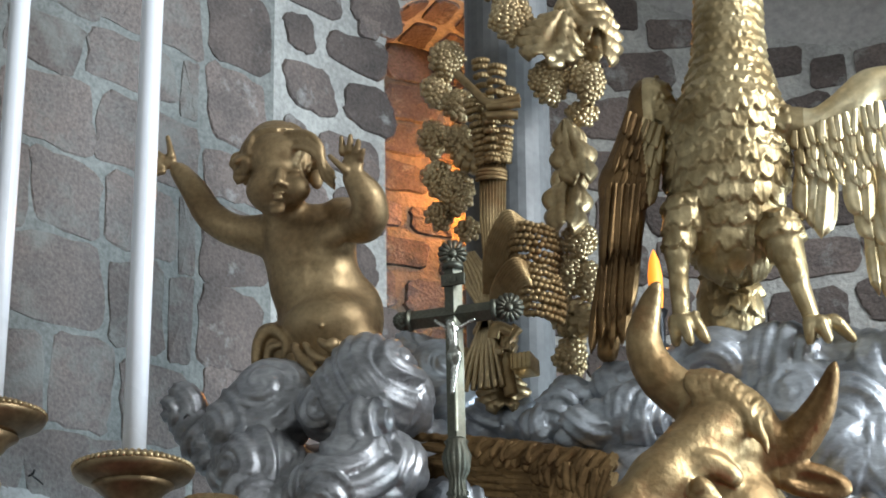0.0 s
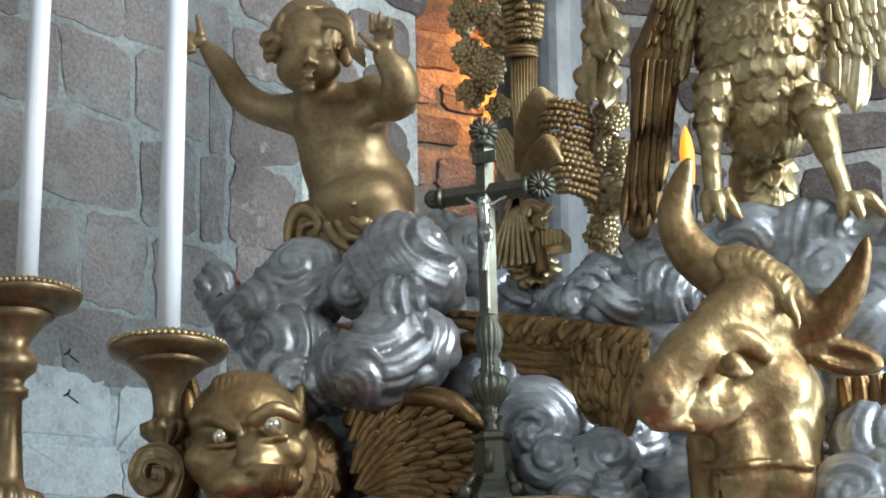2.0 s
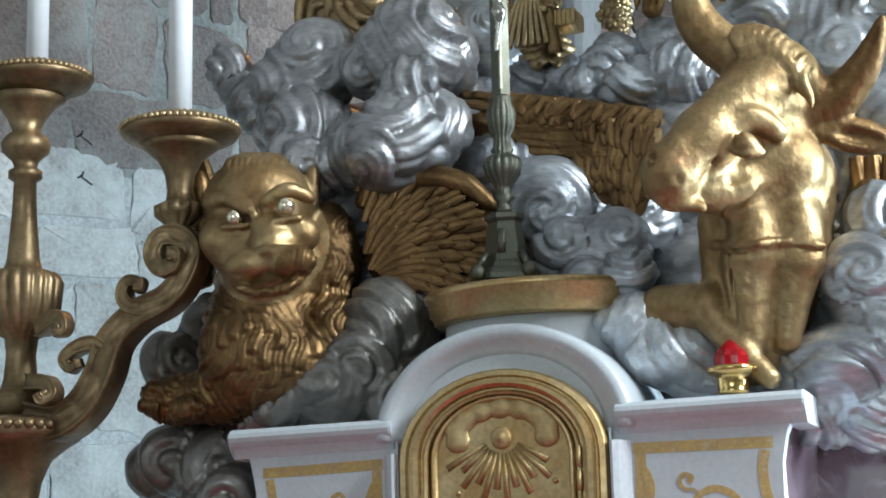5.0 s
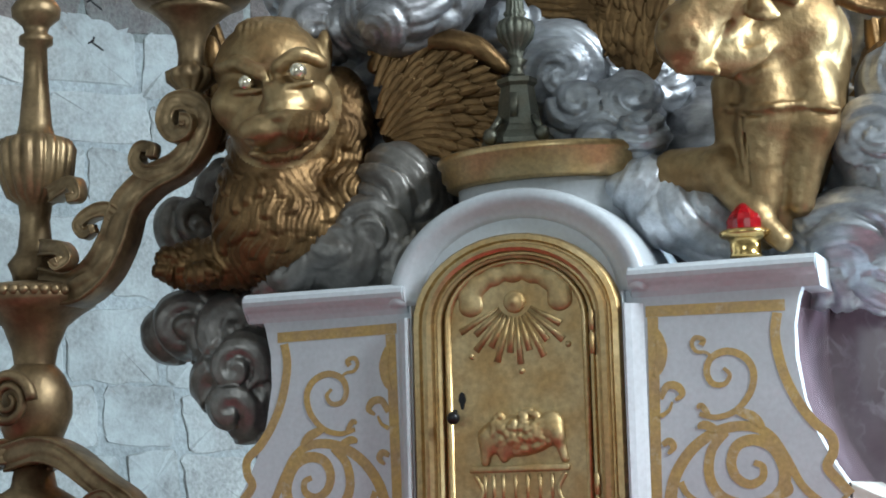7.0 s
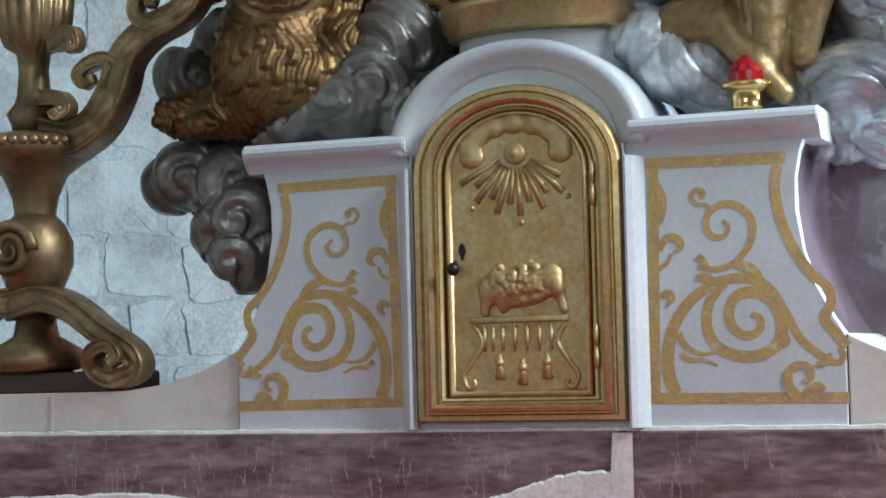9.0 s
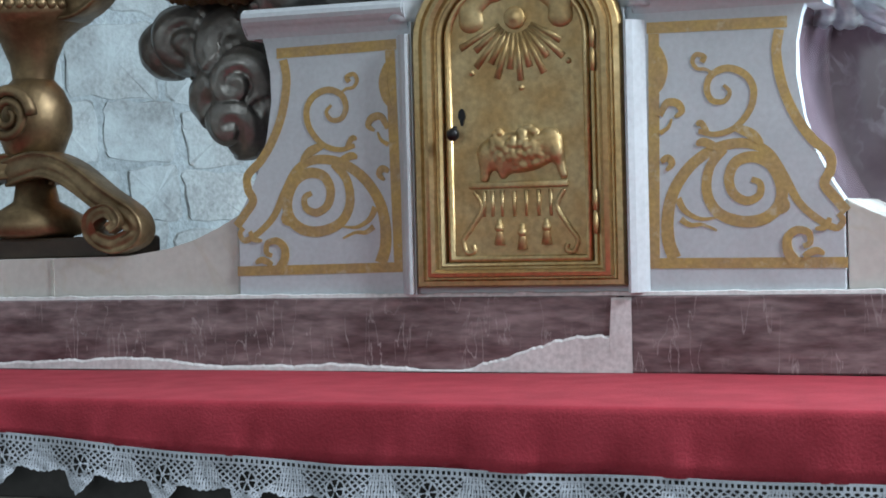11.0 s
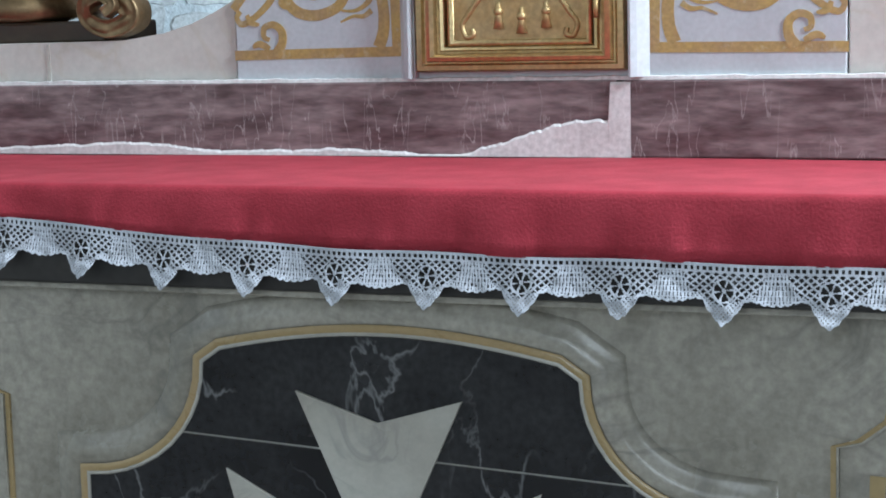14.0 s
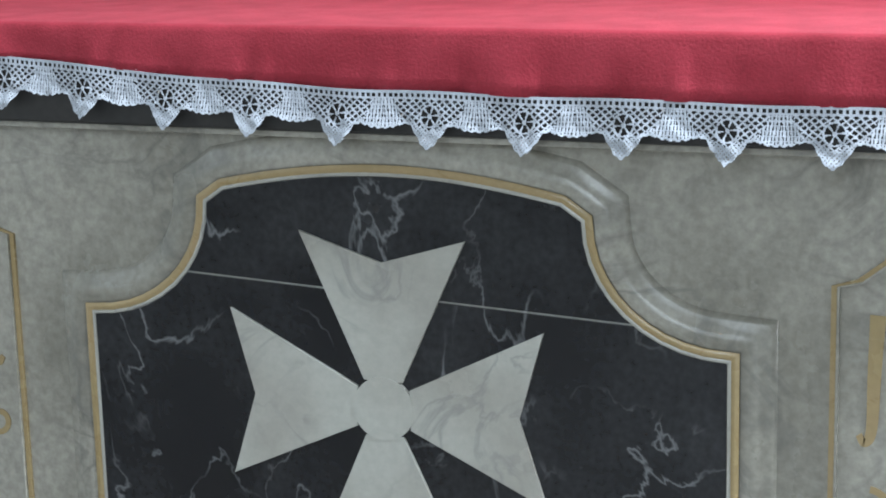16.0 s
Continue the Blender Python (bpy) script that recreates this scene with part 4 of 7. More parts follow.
steps = [(0.173, 0.0), (0.173, -0.016), (0.169, -0.021), (0.160, -0.022), (0.156, -0.018), (0.153, -0.018), (0.150, -0.028), (0.143, -0.031), (0.137, -0.027), (0.135, -0.018), (0.131, -0.018), (0.128, -0.022), (0.123, -0.020), (0.1205, -0.010)]
bm = bmesh.new()
band(bm, [(arch_outline(h, 1.112 + (0.173 - h) * 0.75, 1.500, h * 0.80), y) for h, y in steps])
part("frame", bm, GOLD_BRIGHT, tab, "polished gilded moulded frame", True).modifiers.new("edge", "EDGE_SPLIT").split_angle = radians(40)
door = part("door", prism(bmesh.new(), arch_outline(0.119, 1.150, 1.500, 0.098), -0.012, -0.001, 0.002), GOLD_DOOR, tab, "embossed gilt door")
part("door_rim", band(bmesh.new(), [(arch_outline(h, 1.150 + (0.119 - h), 1.500, h * 0.82), y) for h, y in ((0.119, -0.012), (0.118, -0.017), (0.114, -0.019), (0.110, -0.017), (0.108, -0.0122))]), GOLD_BRIGHT, door, "", True)
dz = 1.536
for i, a in enumerate(range(-62, 63, 11)):        # rays under the cloud
    bm = bmesh.new()
    q = radians(a - 90)
    r0, r1 = 0.030, 0.104 if i % 2 == 0 else 0.086
    tube(bm, [(MX + r0 * math.cos(q), -0.0125, dz + r0 * math.sin(q)), (MX + r1 * math.cos(q), -0.0125, dz + r1 * math.sin(q))], lambda t: 0.0024 + 0.0036 * t, 6, 0.7)
    part("ray", bm, GOLD_DOOR, door, "", True)
    if i % 4 == 2:
        bm = bmesh.new()
        bmesh.ops.create_uvsphere(bm, u_segments=8, v_segments=6, radius=0.005, matrix=Matrix.Translation((MX + 0.115 * math.cos(q), -0.0125, dz + 0.115 * math.sin(q))))
        part("drop", bm, GOLD_DOOR, door, "", True)
prims = []
for i in range(9):
    a = radians(195 - i * 26)
    prims.append(ball((MX + 0.076 * math.cos(a), -0.011, dz + 0.002 + 0.040 * math.sin(a)), (0.021, 0.009, 0.018), k=0.006))
for i in range(12):
    a = radians(30 * i)
    prims.append(ball((MX + 0.012 * math.cos(a), -0.014, dz - 0.006 + 0.012 * math.sin(a)), 0.0062, k=0.003))
prims.append(ball((MX, -0.013, dz - 0.006), 0.012, k=0.003))
figure("cloud", prims, 0.0022, GOLD_DOOR, "", "", parent=door)
prims = [ball((MX - 0.002, -0.012, 1.322), (0.064, 0.016, 0.033), k=0.006), ball((MX + 0.054, -0.016, 1.334), (0.022, 0.014, 0.024), k=0.006), ball((MX + 0.066, -0.022, 1.322), (0.010, 0.008, 0.014), k=0.004), limb((MX - 0.052, -0.012, 1.32), (MX - 0.056, -0.012, 1.283), 0.012, 0.008), limb((MX + 0.066, -0.012, 1.312), (MX + 0.074, -0.012, 1.284), 0.009, 0.007), limb((MX - 0.02, -0.012, 1.31), (MX - 0.025, -0.012, 1.287), 0.010, 0.007)]
rng = random.Random(2)
for i in range(90):
    a = rng.uniform(0, 2 * math.pi)
    r = math.sqrt(rng.random())
    x, z = 0.008 + 0.062 * r * math.cos(a), 1.328 + 0.032 * r * math.sin(a)
    prims.append(ball((MX + x, -0.017 - 0.010 * (1 - r * r), z), 0.0068, k=0.0012))
figure("lamb", prims, 0.0022, GOLD_DOOR, "", "", parent=door)
bm = bmesh.new()
box(bm, MX - 0.082, MX + 0.082, -0.0185, -0.0115, 1.266, 1.276, 0.002)
for i, x in enumerate((-0.044, -0.028, -0.008, 0.012, 0.032, 0.052, -0.058)):
    tube(bm, [(MX + x, -0.0125, 1.262), (MX + x, -0.0125, 1.222)], lambda t: 0.0042 * (1 - 0.4 * t), 7)
for x, z in ((-0.034, 1.20), (0.004, 1.192), (0.044, 1.20)):
    tube(bm, [(MX + x, -0.0125, z + 0.018), (MX + x, -0.0125, z), (MX + x, -0.0125, z - 0.022)], lambda t: 0.004 + 0.009 * max(0, t - 0.4), 8)
    bmesh.ops.create_uvsphere(bm, u_segments=8, v_segments=6, radius=0.008, matrix=Matrix.Translation((MX + x, -0.0125, z + 0.004)))
for sd in (-1, 1):
    pts = [(MX + sd * 0.074, -0.0125, 1.262), (MX + sd * 0.062, -0.0125, 1.235), (MX + sd * 0.080, -0.0125, 1.205), (MX + sd * 0.094, -0.0125, 1.185), (MX + sd * 0.088, -0.0125, 1.166), (MX + sd * 0.076, -0.0125, 1.168), (MX + sd * 0.078, -0.0125, 1.178)]
    tube(bm, spline(pts), 0.0042, 7)
part("book_and_tassels", bm, GOLD_DOOR, door, "", True)
for z in (1.475, 1.226):
    bm = bmesh.new()
    for o in (-0.018, 0.018):
        lathe(bm, [(0.0, -0.0165), (0.0042, -0.016), (0.0046, 0.0), (0.0042, 0.016), (0.0, 0.0165)], (MX + 0.128, -0.026, z + o), 12)
    part("hinge", bm, GOLD_DOOR, tab, "brass hinge", True)
bm = bmesh.new()
prism(bm, [(MX - 0.092 + 0.006 * math.cos(a) * (1 if math.sin(a) > -0.3 else 0.6), 1.379 + 0.014 * math.sin(a)) for a in [2 * math.pi * i / 16 for i in range(16)]], -0.0150, -0.0115)
part("keyhole", bm, BLACK_IRON, door, "black keyhole plate")
bm = bmesh.new()
bmesh.ops.create_uvsphere(bm, u_segments=16, v_segments=10, radius=0.0105, matrix=Matrix.Translation((MX - 0.100, -0.034, 1.352)))
lathe(bm, [(0.004, 0.0), (0.004, 0.02)], (MX - 0.100, -0.026, 1.345), 8)
part("knob", bm, BLACK_IRON, door, "dark steel knob", True)



# ---------------------------------------------------------------- carved clouds, beasts and cherub
VIEW = Vector((0.33, -0.93, -0.15)).normalized()


def cloud(name, lumps, label, res=0.0055, depth=0.0075, k=0.026, seed=1, material=None, fine=0.25, curl=0.3):
    """Silvered cloud of rounded swells, each cut with curling grooves. lumps: (centre, radius or radii)."""
    rng = random.Random(seed)
    prims = [ball(c, r if isinstance(r, tuple) else (r, r * 0.8, r), (0, rng.uniform(-20, 20), 0), k) for c, r in lumps]
    v, f = carve(prims, res)
    cen = np.array([c for c, r in lumps])
    rad = np.array([max(r) if isinstance(r, tuple) else r for c, r in lumps])
    spin = np.array([rng.choice((-1, 1)) * rng.uniform(0.5, 1.2) for _ in lumps])
    turn = [rng.uniform(0, 6.28) for _ in lumps]
    far = [rng.uniform(0.2, 0.5) if rng.random() < curl else rng.uniform(0.8, 1.3) for _ in lumps]
    ofs = np.array([(d * math.cos(a), d * math.sin(a)) for a, d in zip(turn, far)]) * rad[:, None]
    ph = np.array([rng.uniform(0, 6.28) for _ in lumps])
    d = np.linalg.norm(v[:, None, :] - cen[None], axis=-1) / rad[None]
    near = d.argmin(1)
    rel = v - cen[near]
    right = np.array((0.93, 0.33, 0.0))
    u = rel @ right - ofs[near, 0]
    w = rel[:, 2] - ofs[near, 1]
    ang, rr = np.arctan2(w, u * spin[near]), np.hypot(u, w) / rad[near]
    g = np.sin(ang * 1.0 + rr * 8.5 + ph[near] + 1.3 * np.sin(rr * 3.1 + ph[near]) + 0.6 * np.sin(v[:, 0] * 40 + v[:, 2] * 25))
    g = 2 * np.sqrt(np.abs(np.sin(0.5 * np.arcsin(np.clip(g, -1, 1)) + 0.785))) - 1.3
    second = np.sin(ang * 2.0 + rr * 25 + ph[near] * 2 + np.sin(v[:, 2] * 70)) + 0.5 * np.sin(ang * 3.0 + rr * 47)
    n = rel / np.maximum(np.linalg.norm(rel, axis=1)[:, None], 1e-6)
    fade = np.clip(rr * 2.5, 0.25, 1)
    v = v + n * (g * fade * depth * 0.95 + second * depth * fine)[:, None]
    ob = mesh(name, v, f, material or SILVER, None, "", True)
    return tagged(ob, label, "carved cloud", "silvered clouds of the altarpiece")


cloud("silver_cloud", [
    ((-0.433, 0.280, 2.279), 0.0913), ((-0.493, 0.260, 2.248), 0.0668), ((-0.413, 0.340, 2.328), 0.0668),
    ((-0.227, 0.240, 2.277), 0.1002), ((-0.306, 0.240, 2.245), 0.0612), ((-0.177, 0.280, 2.255), 0.0646), ((-0.206, 0.170, 2.185), 0.0501),
    ((-0.233, 0.180, 2.082), 0.0935), ((-0.300, 0.170, 2.067), 0.0579), ((-0.182, 0.220, 2.106), 0.0735), ((-0.250, 0.130, 2.056), 0.0579),
    ((-0.434, 0.220, 2.143), 0.0780), ((-0.369, 0.240, 2.118), 0.0579), ((-0.505, 0.260, 2.162), 0.0535), ((-0.432, 0.180, 2.069), 0.0612),
    ((-0.385, 0.200, 2.058), 0.0535), ((-0.296, 0.300, 2.007), 0.1058), ((-0.425, 0.360, 1.990), 0.1225)],
    "tall silvered wooden cloud with curling grooves beneath the cherub", seed=3, material=SILVER_SHADE)
cloud("silver_cloud", [((-0.649, 0.340, 2.326), (0.0468, 0.0379, 0.0490)), ((-0.618, 0.340, 2.264), (0.0445, 0.0334, 0.0468)), ((-0.581, 0.340, 2.225), (0.0423, 0.0334, 0.0445)), ((-0.542, 0.360, 2.192), 0.0501)],
    "silvered curl of cloud, coloured as in shade, behind the candle dish", seed=8, material=SILVER_SHADE)
cloud("silver_cloud", [((-0.190, 0.520, 2.384), 0.0690), ((-0.260, 0.550, 2.439), 0.0557), ((-0.162, 0.500, 2.294), 0.0668), ((-0.056, 0.420, 2.245), 0.0468), ((0.010, 0.420, 2.231), 0.0445),
    ((0.110, 0.360, 2.238), (0.0445, 0.0390, 0.0512)), ((0.166, 0.300, 2.171), (0.0612, 0.0445, 0.0445)), ((0.071, 0.360, 2.200), 0.0468), ((0.210, 0.360, 2.250), 0.0535), ((0.253, 0.300, 2.180), 0.0612), ((0.201, 0.340, 2.167), 0.0557)],
    "row of small silvered clouds behind the gilded wings", seed=5)
cloud("silver_cloud", [((0.400, 0.320, 2.274), (0.0668, 0.0557, 0.0535)), ((0.339, 0.340, 2.252), 0.0668), ((0.275, 0.400, 2.291), 0.0557), ((0.503, 0.340, 2.254), (0.0802, 0.0668, 0.0757)), ((0.559, 0.380, 2.253), 0.0690),
    ((0.533, 0.320, 2.167), 0.0802), ((0.459, 0.360, 2.179), 0.0780), ((0.620, 0.360, 2.248), 0.0612), ((0.636, 0.320, 2.153), 0.0780), ((0.691, 0.360, 2.197), 0.1002), ((0.594, 0.300, 2.064), 0.0835), ((0.512, 0.340, 2.065), 0.0891), ((0.679, 0.340, 2.044), 0.1114)],
    "silvered rocky cloud under the eagle's claws", seed=6, depth=0.005)
cloud("silver_cloud", [((0.013, 0.260, 1.964), 0.0802), ((-0.069, 0.280, 2.039), 0.0612), ((0.047, 0.300, 1.969), 0.0668), ((0.064, 0.200, 1.858), 0.0612), ((0.143, 0.220, 1.863), 0.0646), ((0.192, 0.120, 1.797), 0.0445), ((0.114, 0.160, 1.802), 0.0468), ((0.167, 0.300, 1.916), 0.0668), ((-0.038, 0.300, 1.917), 0.0780),
    ((0.138, 0.200, 1.745), 0.0668)],
    "swirling silvered cloud behind the standing cross", seed=9)
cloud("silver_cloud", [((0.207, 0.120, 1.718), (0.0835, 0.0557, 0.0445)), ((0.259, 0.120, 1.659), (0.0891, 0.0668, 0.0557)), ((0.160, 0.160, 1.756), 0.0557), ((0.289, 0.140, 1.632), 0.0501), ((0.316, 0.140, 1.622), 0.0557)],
    "flat silvered cloud bank, coloured as if lit, beside the arched ledge", seed=12, depth=0.006, material=SILVER_LIT)
cloud("silver_cloud", [((0.596, 0.160, 1.843), 0.0690), ((0.576, 0.120, 1.748), 0.0802), ((0.509, 0.240, 1.830), 0.0445), ((0.513, 0.180, 1.728), 0.0557), ((0.532, 0.120, 1.629), (0.1058, 0.0668, 0.0579)), ((0.459, 0.140, 1.620), (0.0780, 0.0557, 0.0501)), ((0.611, 0.120, 1.657), 0.0891), ((0.481, 0.140, 1.566), 0.0668), ((0.574, 0.140, 1.559), 0.0780), ((0.659, 0.140, 1.743), 0.1002)],
    "silvered cloud at the bull's breast on the ledge", seed=14)
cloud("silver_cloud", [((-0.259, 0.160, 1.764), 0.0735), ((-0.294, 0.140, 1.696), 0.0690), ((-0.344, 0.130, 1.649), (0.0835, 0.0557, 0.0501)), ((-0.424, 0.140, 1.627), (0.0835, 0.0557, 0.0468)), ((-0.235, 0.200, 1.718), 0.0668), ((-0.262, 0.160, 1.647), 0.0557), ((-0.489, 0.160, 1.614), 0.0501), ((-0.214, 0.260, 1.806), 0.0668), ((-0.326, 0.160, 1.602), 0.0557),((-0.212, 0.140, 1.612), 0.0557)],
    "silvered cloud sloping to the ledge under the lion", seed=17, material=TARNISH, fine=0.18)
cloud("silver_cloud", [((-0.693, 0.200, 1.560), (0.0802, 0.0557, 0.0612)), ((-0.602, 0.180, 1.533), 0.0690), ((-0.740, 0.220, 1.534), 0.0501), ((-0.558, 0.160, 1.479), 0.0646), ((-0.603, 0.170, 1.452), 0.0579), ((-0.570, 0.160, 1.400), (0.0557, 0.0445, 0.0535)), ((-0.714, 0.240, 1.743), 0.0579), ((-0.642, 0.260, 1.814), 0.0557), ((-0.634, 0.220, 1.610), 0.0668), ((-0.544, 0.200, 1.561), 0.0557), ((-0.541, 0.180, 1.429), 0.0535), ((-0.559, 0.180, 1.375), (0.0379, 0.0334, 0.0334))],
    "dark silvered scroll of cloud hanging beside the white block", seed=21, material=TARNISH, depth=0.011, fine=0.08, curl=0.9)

# filler mass closing the gaps between clouds, with shade in its colour
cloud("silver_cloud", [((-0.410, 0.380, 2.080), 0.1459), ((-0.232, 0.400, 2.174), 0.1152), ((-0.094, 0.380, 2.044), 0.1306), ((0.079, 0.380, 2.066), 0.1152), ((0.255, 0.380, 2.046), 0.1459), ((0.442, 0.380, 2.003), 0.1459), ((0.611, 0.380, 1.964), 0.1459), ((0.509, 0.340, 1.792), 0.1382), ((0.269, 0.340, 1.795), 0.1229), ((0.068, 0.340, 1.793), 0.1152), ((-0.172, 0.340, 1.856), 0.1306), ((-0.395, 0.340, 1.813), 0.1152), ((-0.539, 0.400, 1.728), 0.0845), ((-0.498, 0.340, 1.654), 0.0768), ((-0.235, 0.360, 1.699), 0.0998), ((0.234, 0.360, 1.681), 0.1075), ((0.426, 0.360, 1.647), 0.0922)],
    "silvered filler bank of clouds, coloured as in shade, behind the carved beasts", seed=33, material=SILVER_SHADE, res=0.011, depth=0.010)

# cherub
rng = random.Random(5)
skull, skull_r = Vector((-0.433, 0.285, 2.794)), 0.069


def on_head(lat, el, f=1.0):
    lat, el = radians(lat), radians(el)
    return tuple(skull + (Vector((0.93, 0.33, 0)) * (math.sin(lat) * math.cos(el)) + Vector((0, 0, 1)) * math.sin(el) + VIEW * (math.cos(lat) * math.cos(el))) * skull_r * f)


cherub = [
    ball((-0.433, 0.285, 2.791), (0.0640, 0.0640, 0.0680)), ball((-0.420, 0.262, 2.715), (0.0540, 0.0500, 0.0490), k=.03),
    ball((-0.447, 0.238, 2.710), 0.0230, k=.03), ball((-0.367, 0.238, 2.700), 0.0230, k=.03), ball((-0.414, 0.246, 2.790), (0.0500, 0.0280, 0.0260), k=.03), ball((-0.409, 0.234, 2.661), (0.0150, 0.0090, 0.0100), k=.016),
    ball((-0.423, 0.206, 2.734), (0.0170, 0.0090, 0.0080), k=.010, cut=True), ball((-0.361, 0.206, 2.723), (0.0170, 0.0090, 0.0080), k=.010, cut=True),
    ball((-0.433, 0.226, 2.741), (0.0120, 0.0080, 0.0060), k=.004), ball((-0.370, 0.226, 2.731), (0.0120, 0.0080, 0.0060), k=.004),
    limb((-0.397, 0.216, 2.737), (-0.393, 0.203, 2.705), 0.0050, 0.0080, .010), ball((-0.408, 0.210, 2.704), 0.0050, k=.006), ball((-0.383, 0.210, 2.701), 0.0050, k=.006),
    ball((-0.398, 0.212, 2.685), (0.0140, 0.0060, 0.0040), k=.005), ball((-0.399, 0.214, 2.675), (0.0110, 0.0060, 0.0050), k=.005), limb((-0.411, 0.204, 2.678), (-0.376, 0.204, 2.674), 0.0016, 0.0016, .002, True),
    ball((-0.352, 0.290, 2.739), (0.0130, 0.0130, 0.0210), k=.006),
    limb((-0.426, 0.300, 2.681), (-0.421, 0.330, 2.653), 0.0380, 0.0450),
    ball((-0.392, 0.340, 2.631), (0.0930, 0.0600, 0.0600), k=.03), limb((-0.481, 0.335, 2.662), (-0.299, 0.340, 2.666), 0.0360, 0.0380, .03), ball((-0.376, 0.336, 2.555), (0.0860, 0.0600, 0.0760), k=.04), ball((-0.342, 0.322, 2.446), (0.0870, 0.0660, 0.0600), k=.03),
    limb((-0.397, 0.372, 2.596), (-0.363, 0.372, 2.449), 0.0820, 0.0880, .03), ball((-0.324, 0.350, 2.390), (0.0920, 0.0600, 0.0560), k=.03), ball((-0.298, 0.380, 2.482), (0.0440, 0.0400, 0.0620), k=.04),
    ball((-0.415, 0.292, 2.628), (0.0380, 0.0180, 0.0270), k=.018), ball((-0.319, 0.292, 2.619), (0.0380, 0.0180, 0.0270), k=.018),
    limb((-0.409, 0.272, 2.575), (-0.306, 0.272, 2.559), 0.0030, 0.0030, .02, True), limb((-0.356, 0.270, 2.621), (-0.350, 0.268, 2.515), 0.0025, 0.0025, .02, True),
    ball((-0.323, 0.246, 2.417), (0.0120, 0.0090, 0.0110), k=.006, cut=True), ball((-0.328, 0.258, 2.420), 0.0050, k=.003),
    limb((-0.436, 0.335, 2.410), (-0.353, 0.335, 2.375), 0.0420, 0.0460, .02), ball((-0.470, 0.340, 2.435), (0.0300, 0.0360, 0.0380), k=.02)]
for path, rr in (([(-0.407, 0.275, 2.474), (-0.356, 0.262, 2.489), (-0.294, 0.264, 2.482), (-0.254, 0.285, 2.454)], 0.0030), ([(-0.411, 0.280, 2.406), (-0.336, 0.255, 2.392), (-0.280, 0.258, 2.392), (-0.240, 0.285, 2.406)], 0.0022)):
    cherub += [limb(tuple(a), tuple(b), rr, rr, .012, True) for a, b in zip(spline(path, 4), spline(path, 4)[1:])]
for path, rr in (([(-0.481, 0.305, 2.380), (-0.473, 0.300, 2.423), (-0.443, 0.292, 2.439), (-0.410, 0.286, 2.411), (-0.417, 0.290, 2.378)], [0.0100, 0.0130, 0.0120, 0.0100, 0.0060]), ([(-0.460, 0.300, 2.370), (-0.448, 0.292, 2.402), (-0.424, 0.285, 2.404)], [0.0070, 0.0080, 0.0050]), ([(-0.387, 0.272, 2.394), (-0.369, 0.266, 2.363), (-0.338, 0.262, 2.336)], [0.0070, 0.0100, 0.0070]), ([(-0.363, 0.265, 2.390), (-0.337, 0.258, 2.360), (-0.304, 0.262, 2.348)], [0.0060, 0.0090, 0.0060]), ([(-0.399, 0.280, 2.376), (-0.379, 0.275, 2.342), (-0.343, 0.272, 2.321)], [0.0080, 0.0120, 0.0090]), ([(-0.329, 0.256, 2.389), (-0.310, 0.248, 2.375), (-0.298, 0.252, 2.381), (-0.307, 0.250, 2.364)], [0.0060, 0.0090, 0.0080, 0.0050]), ([(-0.293, 0.262, 2.379), (-0.270, 0.266, 2.384), (-0.244, 0.280, 2.394)], [0.0050, 0.0080, 0.0050])):
    cherub += chain(path, rr, .004)
cherub += chain([(-0.474, 0.335, 2.657), (-0.536, 0.320, 2.672), (-0.589, 0.310, 2.708), (-0.625, 0.305, 2.769), (-0.663, 0.300, 2.822)], [0.0380, 0.0280, 0.0270, 0.0240, 0.0140])
cherub += [ball((-0.685, 0.296, 2.841), (0.0200, 0.0120, 0.0170), k=.006)]
for a, c in (((-0.672, 0.290, 2.849), (-0.680, 0.286, 2.891)), ((-0.694, 0.288, 2.850), (-0.712, 0.282, 2.871)), ((-0.697, 0.288, 2.838), (-0.721, 0.280, 2.851)), ((-0.696, 0.288, 2.827), (-0.722, 0.280, 2.831)), ((-0.690, 0.288, 2.817), (-0.712, 0.282, 2.810))):
    cherub.append(limb(a, c, 0.0080, 0.0050, .004))
cherub += chain([(-0.319, 0.335, 2.674), (-0.259, 0.295, 2.629), (-0.230, 0.268, 2.634)], [0.0360, 0.0330, 0.0300])
cherub += chain([(-0.230, 0.268, 2.634), (-0.228, 0.248, 2.664), (-0.252, 0.232, 2.703)], [0.0300, 0.0280, 0.0170])
cherub += [ball((-0.248, 0.224, 2.723), (0.0220, 0.0130, 0.0270), k=.006)]
for a, c in (((-0.265, 0.216, 2.749), (-0.264, 0.208, 2.776)), ((-0.250, 0.214, 2.750), (-0.244, 0.206, 2.775)), ((-0.237, 0.214, 2.743), (-0.228, 0.206, 2.761)), ((-0.229, 0.216, 2.730), (-0.220, 0.208, 2.742)), ((-0.257, 0.212, 2.708), (-0.285, 0.200, 2.738))):
    cherub.append(limb(a, c, 0.0080, 0.0050, .004))
